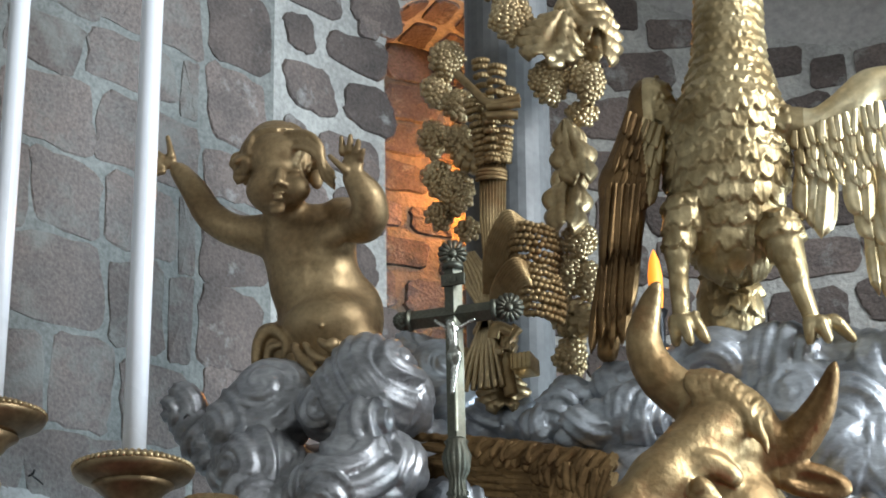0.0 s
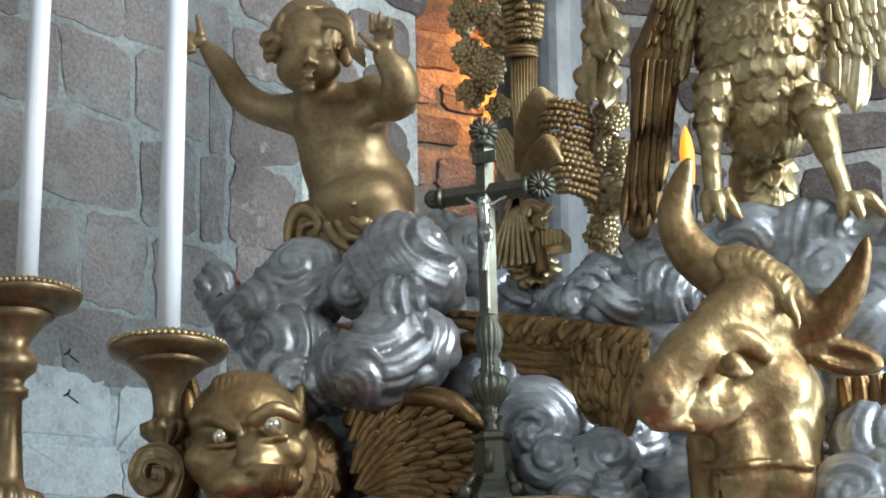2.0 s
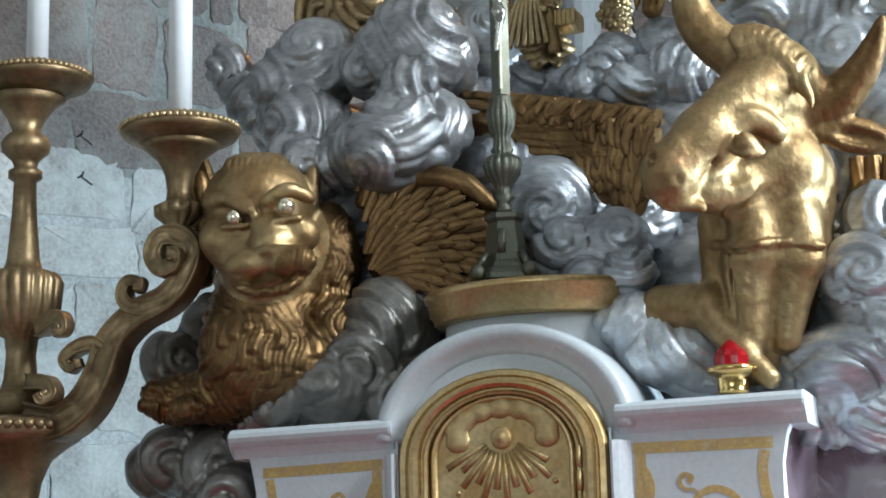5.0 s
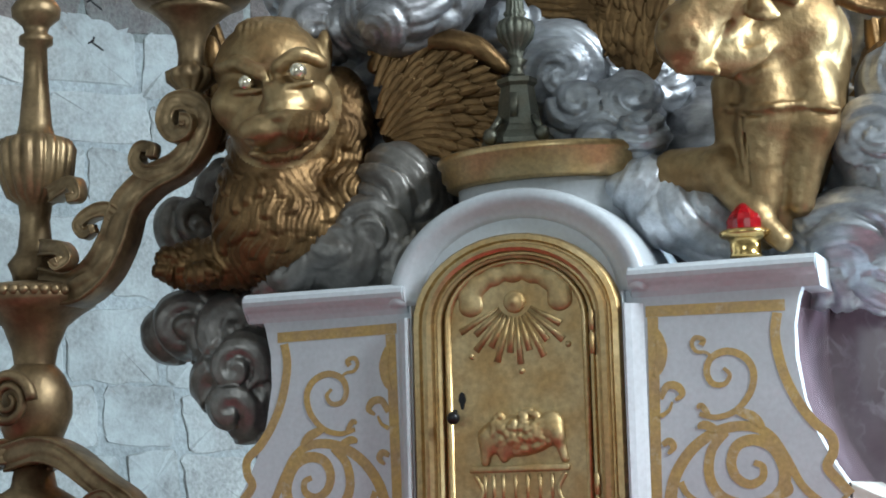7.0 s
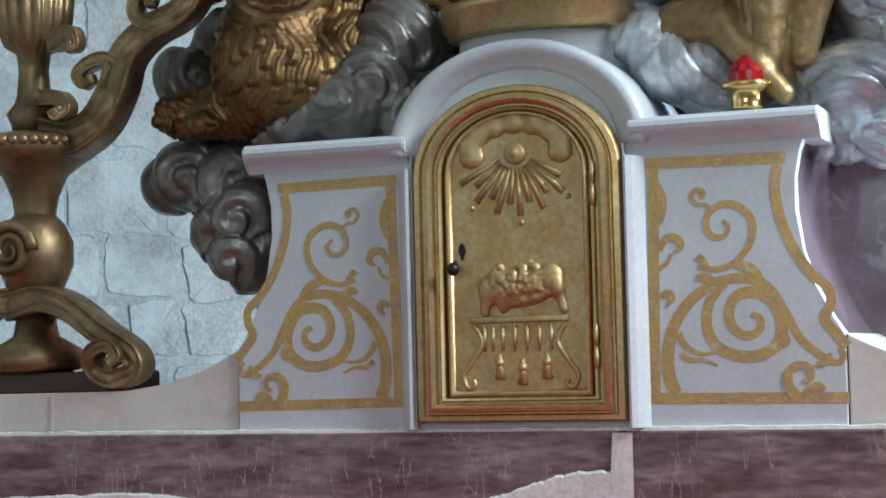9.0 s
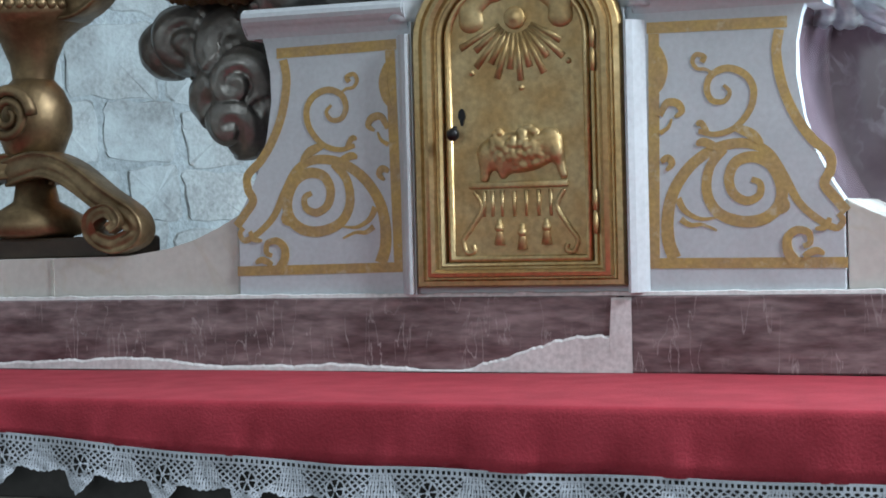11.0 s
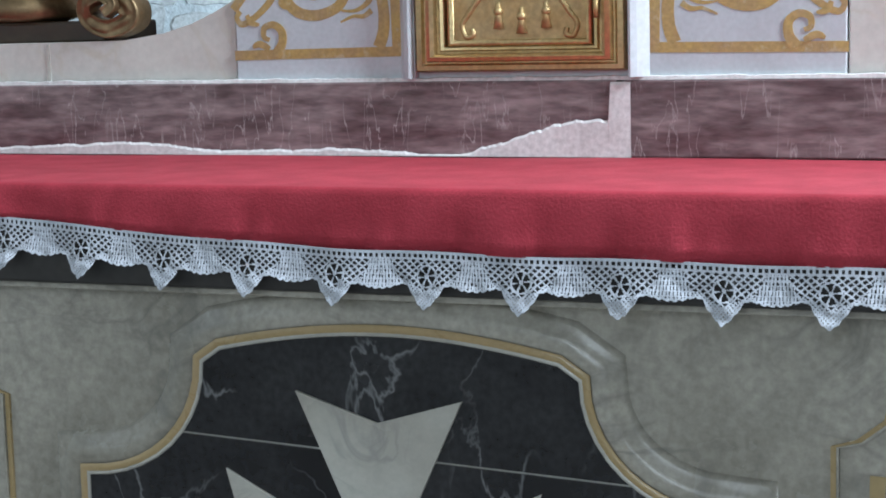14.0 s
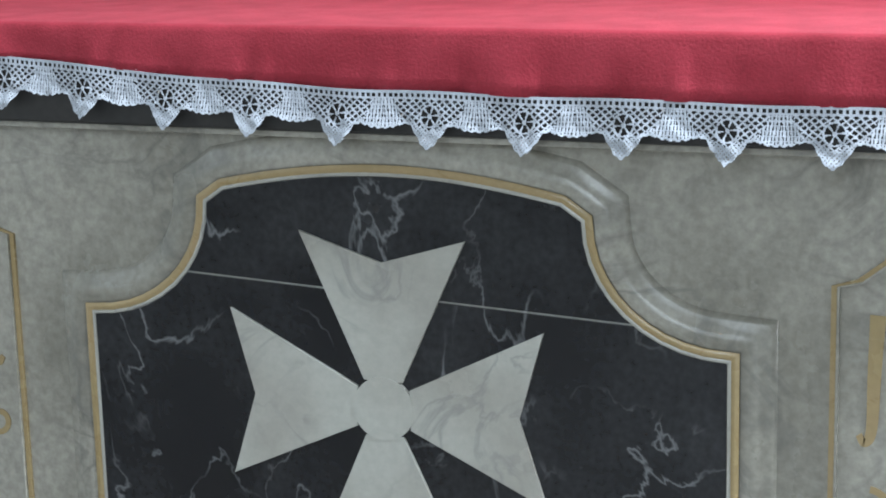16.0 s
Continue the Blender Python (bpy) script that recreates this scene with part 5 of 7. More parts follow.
for i in range(64):                                # locks swept from the crown to either side
    lat = -118 + 236 * (i + rng.uniform(0.1, 0.9)) / 64
    fringe = abs(lat) < 52
    low = 45 if fringe else rng.uniform(-22, 4)
    w = rng.uniform(-9, 9)
    cherub += chain([on_head(lat * 0.15 + 8, 82, 0.98), on_head(lat * 0.55 + w, 68 if fringe else 62, 1.04 + rng.uniform(0, 0.07)), on_head(lat * 0.9 - w, 56 if fringe else 44, 1.02 + rng.uniform(0, 0.06)), on_head(lat + w, low + 4 if fringe else (low + 40) / 2, 1.04), on_head(lat * 1.02 - w * 1.4, low, 1.03), on_head(lat * 1.04 + w, low - 5, 1.10)], [0.0040, 0.0062, 0.0058, 0.0066, 0.0060, 0.0030], .001, 4)
for i in range(16):                                # loose curls over the temples
    sd = -1 if i % 2 else 1
    c = Vector(on_head(sd * rng.uniform(62, 105), rng.uniform(-30, 22), 1.08))
    t = rng.uniform(0, 6.28)
    cherub += chain([tuple(c + Vector((0.013 * math.cos(t + q), -0.004 * q, 0.013 * math.sin(t + q)))) for q in (0, 1.3, 2.6, 3.9)], [0.0070, 0.0090, 0.0080, 0.0040], .002, 3)
for k in range(5):                                 # waves falling to either side of the parting
    d = Vector((0.0, 0.004 * (k % 2), -0.0085 * k))
    cherub += chain([tuple(Vector(p) + d) for p in ((-0.391, 0.228, 2.821), (-0.348, 0.230, 2.812), (-0.321, 0.234, 2.784), (-0.316, 0.240, 2.752), (-0.294, 0.244, 2.723))], [0.0040, 0.0070, 0.0070, 0.0060, 0.0030], .001)
    cherub += chain([tuple(Vector(p) + d * 0.8) for p in ((-0.410, 0.230, 2.831), (-0.445, 0.232, 2.831), (-0.476, 0.240, 2.811), (-0.492, 0.250, 2.781), (-0.508, 0.258, 2.770))], [0.0040, 0.0070, 0.0070, 0.0060, 0.0030], .001)
figure("cherub_statue", cherub, 0.0036, BRONZE, "bronzed gilt cherub statue with raised arms sitting on silvered clouds", "statue", rough=0.0006)

# lion
lion = [
    ball((-0.464, 0.095, 1.981), (0.0970, 0.0900, 0.0860), k=.02), ball((-0.439, 0.060, 1.884), (0.0860, 0.0660, 0.0740), k=.03),
    limb((-0.414, 0.014, 1.948), (-0.391, -0.004, 1.882), 0.0260, 0.0340, .022), ball((-0.372, -0.040, 1.862), (0.0300, 0.0130, 0.0110), k=.008),
    ball((-0.420, -0.026, 1.845), (0.0440, 0.0290, 0.0260), k=.008), ball((-0.345, -0.022, 1.846), (0.0430, 0.0290, 0.0270), k=.008), ball((-0.407, 0.014, 1.819), (0.0520, 0.0340, 0.0170), k=.018),
    ball((-0.451, -0.020, 1.930), (0.0270, 0.0240, 0.0210), k=.008, cut=True), ball((-0.353, -0.026, 1.935), (0.0270, 0.0240, 0.0210), k=.008, cut=True),
    ball((-0.507, 0.028, 1.907), 0.0330, k=.03), ball((-0.348, 0.028, 1.901), 0.0310, k=.03),
    limb((-0.416, -0.004, 1.976), (-0.407, -0.016, 1.931), 0.0035, 0.0035, .012, True), limb((-0.362, -0.066, 1.842), (-0.366, -0.060, 1.815), 0.0030, 0.0030, .003, True),
    limb((-0.482, -0.002, 1.921), (-0.434, -0.012, 1.916), 0.0050, 0.0060, .008), limb((-0.377, -0.020, 1.916), (-0.337, -0.004, 1.921), 0.0060, 0.0050, .008),
    limb((-0.427, -0.010, 1.908), (-0.468, -0.008, 1.859), 0.0035, 0.0035, .012, True), limb((-0.349, -0.014, 1.904), (-0.322, 0.004, 1.867), 0.0035, 0.0035, .012, True),
    ball((-0.370, 0.120, 2.007), (0.0140, 0.0150, 0.0380), k=.01), ball((-0.599, 0.130, 2.031), (0.0180, 0.0150, 0.0340), k=.01),
    limb((-0.470, 0.150, 1.848), (-0.482, 0.130, 1.731), 0.0920, 0.1020, .03), ball((-0.370, 0.180, 1.885), (0.0560, 0.0600, 0.1080), k=.03), ball((-0.457, 0.125, 1.698), (0.1220, 0.0800, 0.0740), k=.03), ball((-0.340, 0.145, 1.746), (0.0520, 0.0500, 0.0600), k=.03),
    limb((-0.517, 0.125, 1.654), (-0.654, 0.130, 1.651), 0.0500, 0.0410, .02), ball((-0.665, 0.100, 1.664), (0.0300, 0.0250, 0.0190), k=.006), ball((-0.673, 0.100, 1.639), (0.0280, 0.0250, 0.0190), k=.006), ball((-0.595, 0.085, 1.628), (0.0360, 0.0250, 0.0210), k=.006)]
for path, rr, cut in (([(-0.533, 0.035, 1.976), (-0.479, 0.004, 1.972), (-0.423, -0.012, 1.944)], 0.0100, False), ([(-0.336, 0.035, 1.964), (-0.363, 0.000, 1.974), (-0.396, -0.012, 1.953)], 0.0100, False), ([(-0.463, -0.026, 1.834), (-0.405, -0.052, 1.813), (-0.367, -0.058, 1.815), (-0.340, -0.048, 1.809), (-0.313, -0.002, 1.855)], 0.0045, True), ([(-0.440, -0.024, 1.808), (-0.390, -0.030, 1.794), (-0.344, -0.024, 1.804), (-0.319, 0.010, 1.846)], 0.0055, False)):
    pts = spline(path, 4)
    lion += [limb(tuple(a), tuple(b), rr, rr, .010 if not cut else .004, cut) for a, b in zip(pts, pts[1:])]
rng = random.Random(9)
locks = []
sk, sr = Vector((-0.464, 0.095, 1.981)), 0.0945


def on_skull(lat, el, f=1.0):
    lat, el = radians(lat), radians(el)
    return tuple(sk + (Vector((0.93, 0.33, 0)) * (math.sin(lat) * math.cos(el)) + Vector((0, 0, 1)) * math.sin(el) + VIEW * (math.cos(lat) * math.cos(el))) * sr * f)


for i in range(17):                                # hair combed back over the brow
    lat = -76 + 9.5 * i
    w = rng.uniform(-5, 5)
    locks += chain([on_skull(lat * 0.35 - 4, 22, 0.97), on_skull(lat * 0.65 + w, 42, 1.0), on_skull(lat * 1.0 - w, 60, 1.0), on_skull(lat * 1.3, 76, 0.97)], [0.0018, 0.0036, 0.0036, 0.0020], .002, 5)


def wing_feathers(root_a, root_b, tip_a, tip_b, rows, count, width, out, rng, lift=0.007, arc=0.0):
    """Rows of overlapping feathers between the leading edge (root_a to root_b) and the tips."""
    got = []
    ra, rb, ta, tb = (Vector(q) for q in (root_a, root_b, tip_a, tip_b))
    for j in range(rows):
        f0, f1 = j / rows * 0.72, min(1.0, (j + 1.55) / rows)
        for i in range(count):
            u = (i + 0.25 + 0.5 * (j % 2)) / count + rng.uniform(-0.03, 0.03)
            a, c = ra.lerp(rb, u), ta.lerp(tb, u)
            p, q = a.lerp(c, f0), a.lerp(c, f1 * rng.uniform(0.85, 1.04)) + (rb - ra) * rng.uniform(-0.06, 0.06)
            o = Vector(out) * (0.010 * (rows - j) / rows) + Vector((0, 0, arc * math.sin(math.pi * min(1, max(0, u)))))
            got.append(feather(p + o, q + o, width * (1.15 + 0.25 * j / rows) * rng.uniform(0.85, 1.2), lift * rng.uniform(0.8, 1.25), (Vector(out) + Vector((rng.uniform(-.25, .25), 0, rng.uniform(-.1, .25)))).normalized()))
    return got


lion += locks
lion += [ball((-0.188, 0.215, 1.929), (0.1120, 0.0320, 0.0980)), ball((-0.249, 0.205, 1.877), (0.0550, 0.0320, 0.0480))]
lion += chain([(-0.304, 0.185, 1.986), (-0.247, 0.180, 2.014), (-0.172, 0.180, 2.014), (-0.111, 0.185, 1.995), (-0.068, 0.200, 1.958)], [0.0140, 0.0200, 0.0200, 0.0170, 0.0090])
rng = random.Random(21)
wf = []
wf += wing_feathers((-0.652, 0.200, 2.135), (-0.626, 0.200, 2.111), (-0.644, 0.200, 1.915), (-0.567, 0.200, 1.976), 2, 3, 0.0250, VIEW, rng)
lion += [limb((-0.668, 0.220, 2.137), (-0.624, 0.220, 1.981), 0.0100, 0.0330), limb((-0.650, 0.220, 2.037), (-0.658, 0.240, 1.902), 0.0210, 0.0290)]
hc = Vector((-0.428, 0.030, 1.917))
wing_x = (-0.298, 0.170, 1.936)[0]


def mane(p):
    """How deep the hair is cut: none on the face and the wing."""
    r = np.linalg.norm((p - np.array(hc)) * np.array((1.0, 0.8, 0.92)), axis=1)
    return np.clip((r - 0.118) / 0.02, 0, 1) * (p[:, 0] < wing_x) * (p[:, 2] < hc.z + 0.05)


hub = Vector((-0.289, 0.175, 1.832))
for j in range(6):                                 # feathers fanned from the shoulder
    r0, n = 0.028 + 0.030 * j, 7 + 3 * j
    for i in range(n):
        a = radians(-4 + 100 * (i + 0.3 + 0.4 * (j % 2)) / n + rng.uniform(-2, 2))
        b = a - radians(16 - 2 * j)
        d0, d1 = (Vector((1.0, 0.04, 0)) * math.cos(q) + Vector((0, 0, 1)) * math.sin(q) * 0.96 for q in (a, b))
        dome = VIEW * (0.026 + 0.010 * math.sin(math.pi * j / 6))
        wf.append(feather(hub + d0 * r0 + dome - VIEW * 0.004 * j, hub + d1 * (r0 + 0.058 * rng.uniform(0.9, 1.1)) + dome - VIEW * 0.004 * j, 0.019, 0.0028 * rng.uniform(0.8, 1.2), VIEW))


eyes = [globe((-0.456, -0.010, 1.933), 0.0140), globe((-0.357, -0.014, 1.941), 0.0150)]
lion_ob = figure("lion_statue", lion, 0.0036, GOLD, "gilded winged lion statue with a tousled mane among silvered clouds", "statue", wf + eyes, 0.0008, None, GOLD_BROWN, lambda c: math.sqrt((c.x - hc.x) ** 2 + 0.64 * (c.y - hc.y) ** 2 + 0.85 * (c.z - hc.z) ** 2) > 0.116 and not (c.z > hc.z and c.x < wing_x - 0.06 and c.y < 0.13 and c.x > hc.x - 0.105), mane)
lion_ob.data.materials.append(GOLD_GLINT)
for p in lion_ob.data.polygons[-400:]:
    p.material_index = 2

# bull
bull = [
    ball((0.451, 0.095, 2.057), (0.0840, 0.0800, 0.0700)), limb((0.444, 0.050, 2.055), (0.364, -0.030, 1.969), 0.0660, 0.0470, .03), limb((0.363, -0.030, 1.962), (0.319, -0.055, 1.918), 0.0480, 0.0450, .02), ball((0.311, -0.058, 1.904), (0.0420, 0.0380, 0.0460), k=.016),
    limb((0.317, -0.040, 1.883), (0.394, 0.030, 1.894), 0.0240, 0.0460, .02), ball((0.442, 0.075, 1.935), (0.0840, 0.0600, 0.0760), k=.03), limb((0.410, -0.012, 2.008), (0.332, -0.080, 1.950), 0.0150, 0.0120, .014),
    ball((0.436, -0.074, 1.940), (0.0240, 0.0150, 0.0170), k=.014, cut=True), ball((0.429, -0.050, 1.944), (0.0170, 0.0130, 0.0140), k=.003),
    ball((0.336, -0.114, 1.889), (0.0140, 0.0240, 0.0140), k=.006, cut=True), ball((0.290, -0.092, 1.927), (0.0100, 0.0180, 0.0120), k=.008, cut=True), limb((0.307, -0.062, 1.859), (0.356, -0.045, 1.854), 0.0080, 0.0090, .012),
    limb((0.381, -0.050, 1.933), (0.359, -0.050, 1.876), 0.0040, 0.0030, .016, True), limb((0.438, -0.006, 1.917), (0.396, -0.016, 1.897), 0.0040, 0.0030, .016, True), limb((0.383, 0.010, 1.860), (0.528, 0.030, 1.915), 0.0050, 0.0050, .018, True),
    limb((0.440, 0.135, 1.926), (0.428, 0.125, 1.797), 0.0920, 0.0900), limb((0.428, 0.125, 1.797), (0.398, 0.125, 1.655), 0.0880, 0.0580),
    limb((0.481, 0.072, 1.853), (0.488, 0.066, 1.780), 0.0340, 0.0320, .014), limb((0.411, 0.062, 1.850), (0.413, 0.055, 1.799), 0.0400, 0.0400, .014), limb((0.399, 0.058, 1.783), (0.397, 0.064, 1.664), 0.0400, 0.0260, .014), limb((0.474, 0.072, 1.769), (0.450, 0.074, 1.662), 0.0340, 0.0220, .014), limb((0.354, 0.090, 1.854), (0.352, 0.100, 1.754), 0.0380, 0.0340, .014),
    limb((0.462, 0.016, 1.870), (0.453, 0.026, 1.706), 0.0050, 0.0050, .006, True), limb((0.382, 0.030, 1.797), (0.378, 0.045, 1.663), 0.0040, 0.0040, .006, True), limb((0.434, 0.012, 1.740), (0.428, 0.030, 1.657), 0.0025, 0.0025, .008, True), limb((0.472, 0.030, 1.749), (0.468, 0.040, 1.664), 0.0025, 0.0025, .008, True),
    limb((0.249, 0.110, 1.727), (0.328, 0.085, 1.727), 0.0440, 0.0380, .012), limb((0.329, 0.080, 1.726), (0.384, 0.055, 1.645), 0.0360, 0.0230, .010), limb((0.384, 0.055, 1.645), (0.424, 0.050, 1.601), 0.0220, 0.0170, .008)]
for path, rr, k, cut in (([(0.395, -0.030, 1.974), (0.436, -0.028, 1.991), (0.473, 0.006, 1.970)], 0.0090, .020, False), ([(0.410, -0.046, 1.940), (0.429, -0.052, 1.956), (0.450, -0.038, 1.933)], 0.0040, .008, False), ([(0.411, -0.048, 1.934), (0.432, -0.052, 1.926), (0.452, -0.040, 1.930)], 0.0040, .006, False), ([(0.300, -0.095, 1.865), (0.333, -0.098, 1.851), (0.387, -0.045, 1.865)], 0.0040, .005, True), ([(0.337, 0.060, 1.812), (0.419, 0.008, 1.792), (0.457, 0.024, 1.796), (0.521, 0.050, 1.790)], 0.0035, .005, True), ([(0.337, 0.064, 1.820), (0.418, 0.014, 1.802), (0.453, 0.030, 1.806), (0.520, 0.050, 1.798)], 0.0050, .006, False)):
    pts = spline(path, 4)
    bull += [limb(tuple(a), tuple(b), rr, rr, k, cut) for a, b in zip(pts, pts[1:])]
bull += chain([(0.401, 0.070, 2.118), (0.351, 0.060, 2.169), (0.331, 0.050, 2.227), (0.350, 0.030, 2.276), (0.370, 0.010, 2.305)], [0.0365, 0.0317, 0.0250, 0.0154, 0.0038])
bull += chain([(0.499, 0.090, 2.026), (0.557, 0.080, 2.039), (0.607, 0.050, 2.083), (0.638, 0.010, 2.133)], [0.0403, 0.0317, 0.0202, 0.0038])
rng = random.Random(31)
bull += chain([(0.405, 0.050, 2.112), (0.447, 0.045, 2.116), (0.494, 0.045, 2.085), (0.523, 0.060, 2.039)], [0.0173, 0.0269, 0.0269, 0.0192])
for i in range(11):                                # the roll of hair between the horns, combed forward in waves
    u = (i + 0.5) / 11
    p = Vector((0.412, 0.045, 2.117)).lerp(Vector((0.525, 0.050, 2.033)), u) + Vector((0, 0, 0.0288 * math.sin(math.pi * u)))
    w = rng.uniform(-0.004, 0.004)
    bull += chain([tuple(p + Vector((0.004, 0.012, 0.034))), tuple(p + Vector((w, -0.022, 0.034))), tuple(p + Vector((-0.008, -0.042, 0.012))), tuple(p + Vector((-0.002 - w, -0.040, -0.014))), tuple(p + Vector((0.004 + w, -0.036, -0.032 - rng.uniform(0, 0.012))))], [0.0048, 0.0077, 0.0086, 0.0077, 0.0029], .001, 4)
bull += [ball((0.572, 0.090, 1.975), (0.0672, 0.0163, 0.0298), (0, 14, 18), .006), ball((0.583, 0.068, 1.969), (0.0518, 0.0202, 0.0173), (0, 14, 18), .003, True), limb((0.490, 0.100, 1.995), (0.528, 0.100, 1.988), 0.0211, 0.0154), ball((0.541, 0.074, 1.984), (0.0115, 0.0077, 0.0096), k=.003)]
bull += [ball((0.024, 0.310, 2.114), (0.1776, 0.0211, 0.0538), (0, 8, 0)), ball((0.130, 0.290, 2.019), (0.0912, 0.0326, 0.0816)), ball((0.578, 0.300, 1.930), (0.0672, 0.0326, 0.1008)), limb((0.513, 0.220, 1.826), (0.568, 0.260, 1.904), 0.0173, 0.0480)]
bull += chain([(-0.160, 0.290, 2.193), (-0.054, 0.280, 2.167), (0.074, 0.270, 2.133), (0.208, 0.260, 2.091)], [0.0058, 0.0106, 0.0134, 0.0173])
rng = random.Random(33)
wf = wing_feathers((0.232, 0.220, 2.060), (0.070, 0.250, 2.118), (0.184, 0.240, 1.912), (0.071, 0.260, 1.978), 4, 11, 0.0221, VIEW, rng, 0.0032)
wf += wing_feathers((0.194, 0.240, 2.100), (0.180, 0.240, 2.021), (-0.164, 0.270, 2.194), (-0.075, 0.270, 2.069), 4, 8, 0.0173, VIEW, rng, 0.0034)
wf += wing_feathers((0.226, 0.230, 2.097), (-0.047, 0.260, 2.169), (0.184, 0.230, 2.048), (-0.081, 0.260, 2.130), 2, 16, 0.0182, VIEW, rng, 0.003)
wf += wing_feathers((0.541, 0.240, 1.978), (0.649, 0.240, 1.975), (0.546, 0.240, 1.827), (0.634, 0.240, 1.809), 3, 4, 0.0326, VIEW, rng)
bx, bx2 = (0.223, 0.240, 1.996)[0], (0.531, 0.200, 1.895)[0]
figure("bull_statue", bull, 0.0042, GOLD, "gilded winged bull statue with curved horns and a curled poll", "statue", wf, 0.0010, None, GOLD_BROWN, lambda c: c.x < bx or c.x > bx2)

# eagle
eagle = [
    limb((0.495, 0.270, 3.115), (0.475, 0.280, 2.835), 0.0576, 0.0634), limb((0.475, 0.280, 2.835), (0.466, 0.290, 2.726), 0.0634, 0.0960), ball((0.449, 0.300, 2.626), (0.1133, 0.0883, 0.1440), k=.03), ball((0.447, 0.330, 2.500), (0.0845, 0.0710, 0.0864), k=.03), ball((0.410, 0.420, 2.407), (0.0595, 0.0384, 0.0864), k=.03),
    limb((0.375, 0.260, 2.533), (0.355, 0.260, 2.455), 0.0384, 0.0211), limb((0.355, 0.260, 2.455), (0.349, 0.280, 2.330), 0.0192, 0.0134),
    limb((0.536, 0.280, 2.476), (0.552, 0.290, 2.403), 0.0384, 0.0221), limb((0.552, 0.290, 2.403), (0.577, 0.300, 2.293), 0.0202, 0.0134)]
for a, c in (((0.351, 0.280, 2.327), (0.345, 0.240, 2.283)), ((0.353, 0.280, 2.326), (0.373, 0.230, 2.278)), ((0.355, 0.280, 2.326), (0.397, 0.250, 2.285)), ((0.579, 0.300, 2.294), (0.571, 0.260, 2.261)), ((0.581, 0.300, 2.293), (0.601, 0.260, 2.259)), ((0.583, 0.300, 2.293), (0.640, 0.280, 2.262))):
    m = tuple((Vector(a) + Vector(c)) / 2 + Vector((0, -0.02, 0.016)))
    eagle += chain([a, m, c], [0.0125, 0.0134, 0.0077], .004)
eagle += [ball((0.318, 0.300, 2.783), (0.0403, 0.0365, 0.0461)), limb((0.318, 0.300, 2.783), (0.259, 0.300, 2.621), 0.0346, 0.0461), limb((0.259, 0.300, 2.621), (0.229, 0.320, 2.443), 0.0461, 0.0346), limb((0.229, 0.320, 2.443), (0.198, 0.340, 2.319), 0.0346, 0.0192), limb((0.327, 0.300, 2.758), (0.385, 0.300, 2.677), 0.0326, 0.0384)]
eagle += chain([(0.563, 0.290, 2.679), (0.623, 0.290, 2.671), (0.681, 0.290, 2.701), (0.729, 0.290, 2.733), (0.814, 0.310, 2.724)], [0.0346, 0.0269, 0.0307, 0.0269, 0.0250])
eagle += [ball((0.653, 0.320, 2.625), (0.0816, 0.0154, 0.0576)), ball((0.748, 0.330, 2.601), (0.0912, 0.0154, 0.0960))]
rng = random.Random(41)
ef = []
ef += wing_feathers((0.579, 0.270, 2.656), (0.736, 0.270, 2.687), (0.589, 0.270, 2.549), (0.728, 0.270, 2.525), 4, 12, 0.0163, VIEW, rng, 0.004)
ef += wing_feathers((0.586, 0.285, 2.600), (0.644, 0.285, 2.579), (0.577, 0.280, 2.496), (0.614, 0.280, 2.421), 1, 3, 0.0403, VIEW, rng, 0.009)
ef += wing_feathers((0.663, 0.285, 2.575), (0.796, 0.285, 2.551), (0.669, 0.280, 2.443), (0.769, 0.280, 2.324), 2, 5, 0.0346, VIEW, rng, 0.009)
ef += wing_feathers((0.682, 0.290, 2.488), (0.786, 0.290, 2.470), (0.690, 0.290, 2.339), (0.754, 0.290, 2.209), 1, 4, 0.0288, VIEW, rng, 0.009)
ef += wing_feathers((0.237, 0.260, 2.608), (0.305, 0.260, 2.596), (0.179, 0.300, 2.292), (0.244, 0.300, 2.326), 3, 6, 0.0163, VIEW, rng, 0.009)
ef += wing_feathers((0.283, 0.260, 2.748), (0.354, 0.260, 2.700), (0.235, 0.260, 2.574), (0.311, 0.260, 2.539), 5, 6, 0.0154, VIEW, rng, 0.005)
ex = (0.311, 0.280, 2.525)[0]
def plumage(p):
    """Depth and size of the feathers on neck, breast and thighs, and how fast they grow downwards."""
    grow = 0.034
    depth = (p[:, 0] > ex + 0.02) * (p[:, 0] < 0.575) * np.clip((p[:, 2] - 2.30) / 0.06, 0, 1) * np.where((np.abs(p[:, 0] - 0.45) > 0.07) & (p[:, 2] < 2.46), 0.15, 1.0)
    return depth, 0.0140 + grow * (3.02 - p[:, 2]), grow


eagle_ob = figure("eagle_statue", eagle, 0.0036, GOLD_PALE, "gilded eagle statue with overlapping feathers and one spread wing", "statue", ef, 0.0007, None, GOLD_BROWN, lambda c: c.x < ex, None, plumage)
# wing on the window side coloured brighter, as if lit
eagle_ob.data.materials.append(GOLD_WING_LIT)
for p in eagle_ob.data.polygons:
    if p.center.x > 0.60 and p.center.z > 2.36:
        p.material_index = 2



# ---------------------------------------------------------------- vine and wheat ornament
def beads(bm, centres, r, seg=8):
    for c in centres:
        bmesh.ops.create_icosphere(bm, subdivisions=1, radius=r, matrix=Matrix.Translation(c))
    return bm


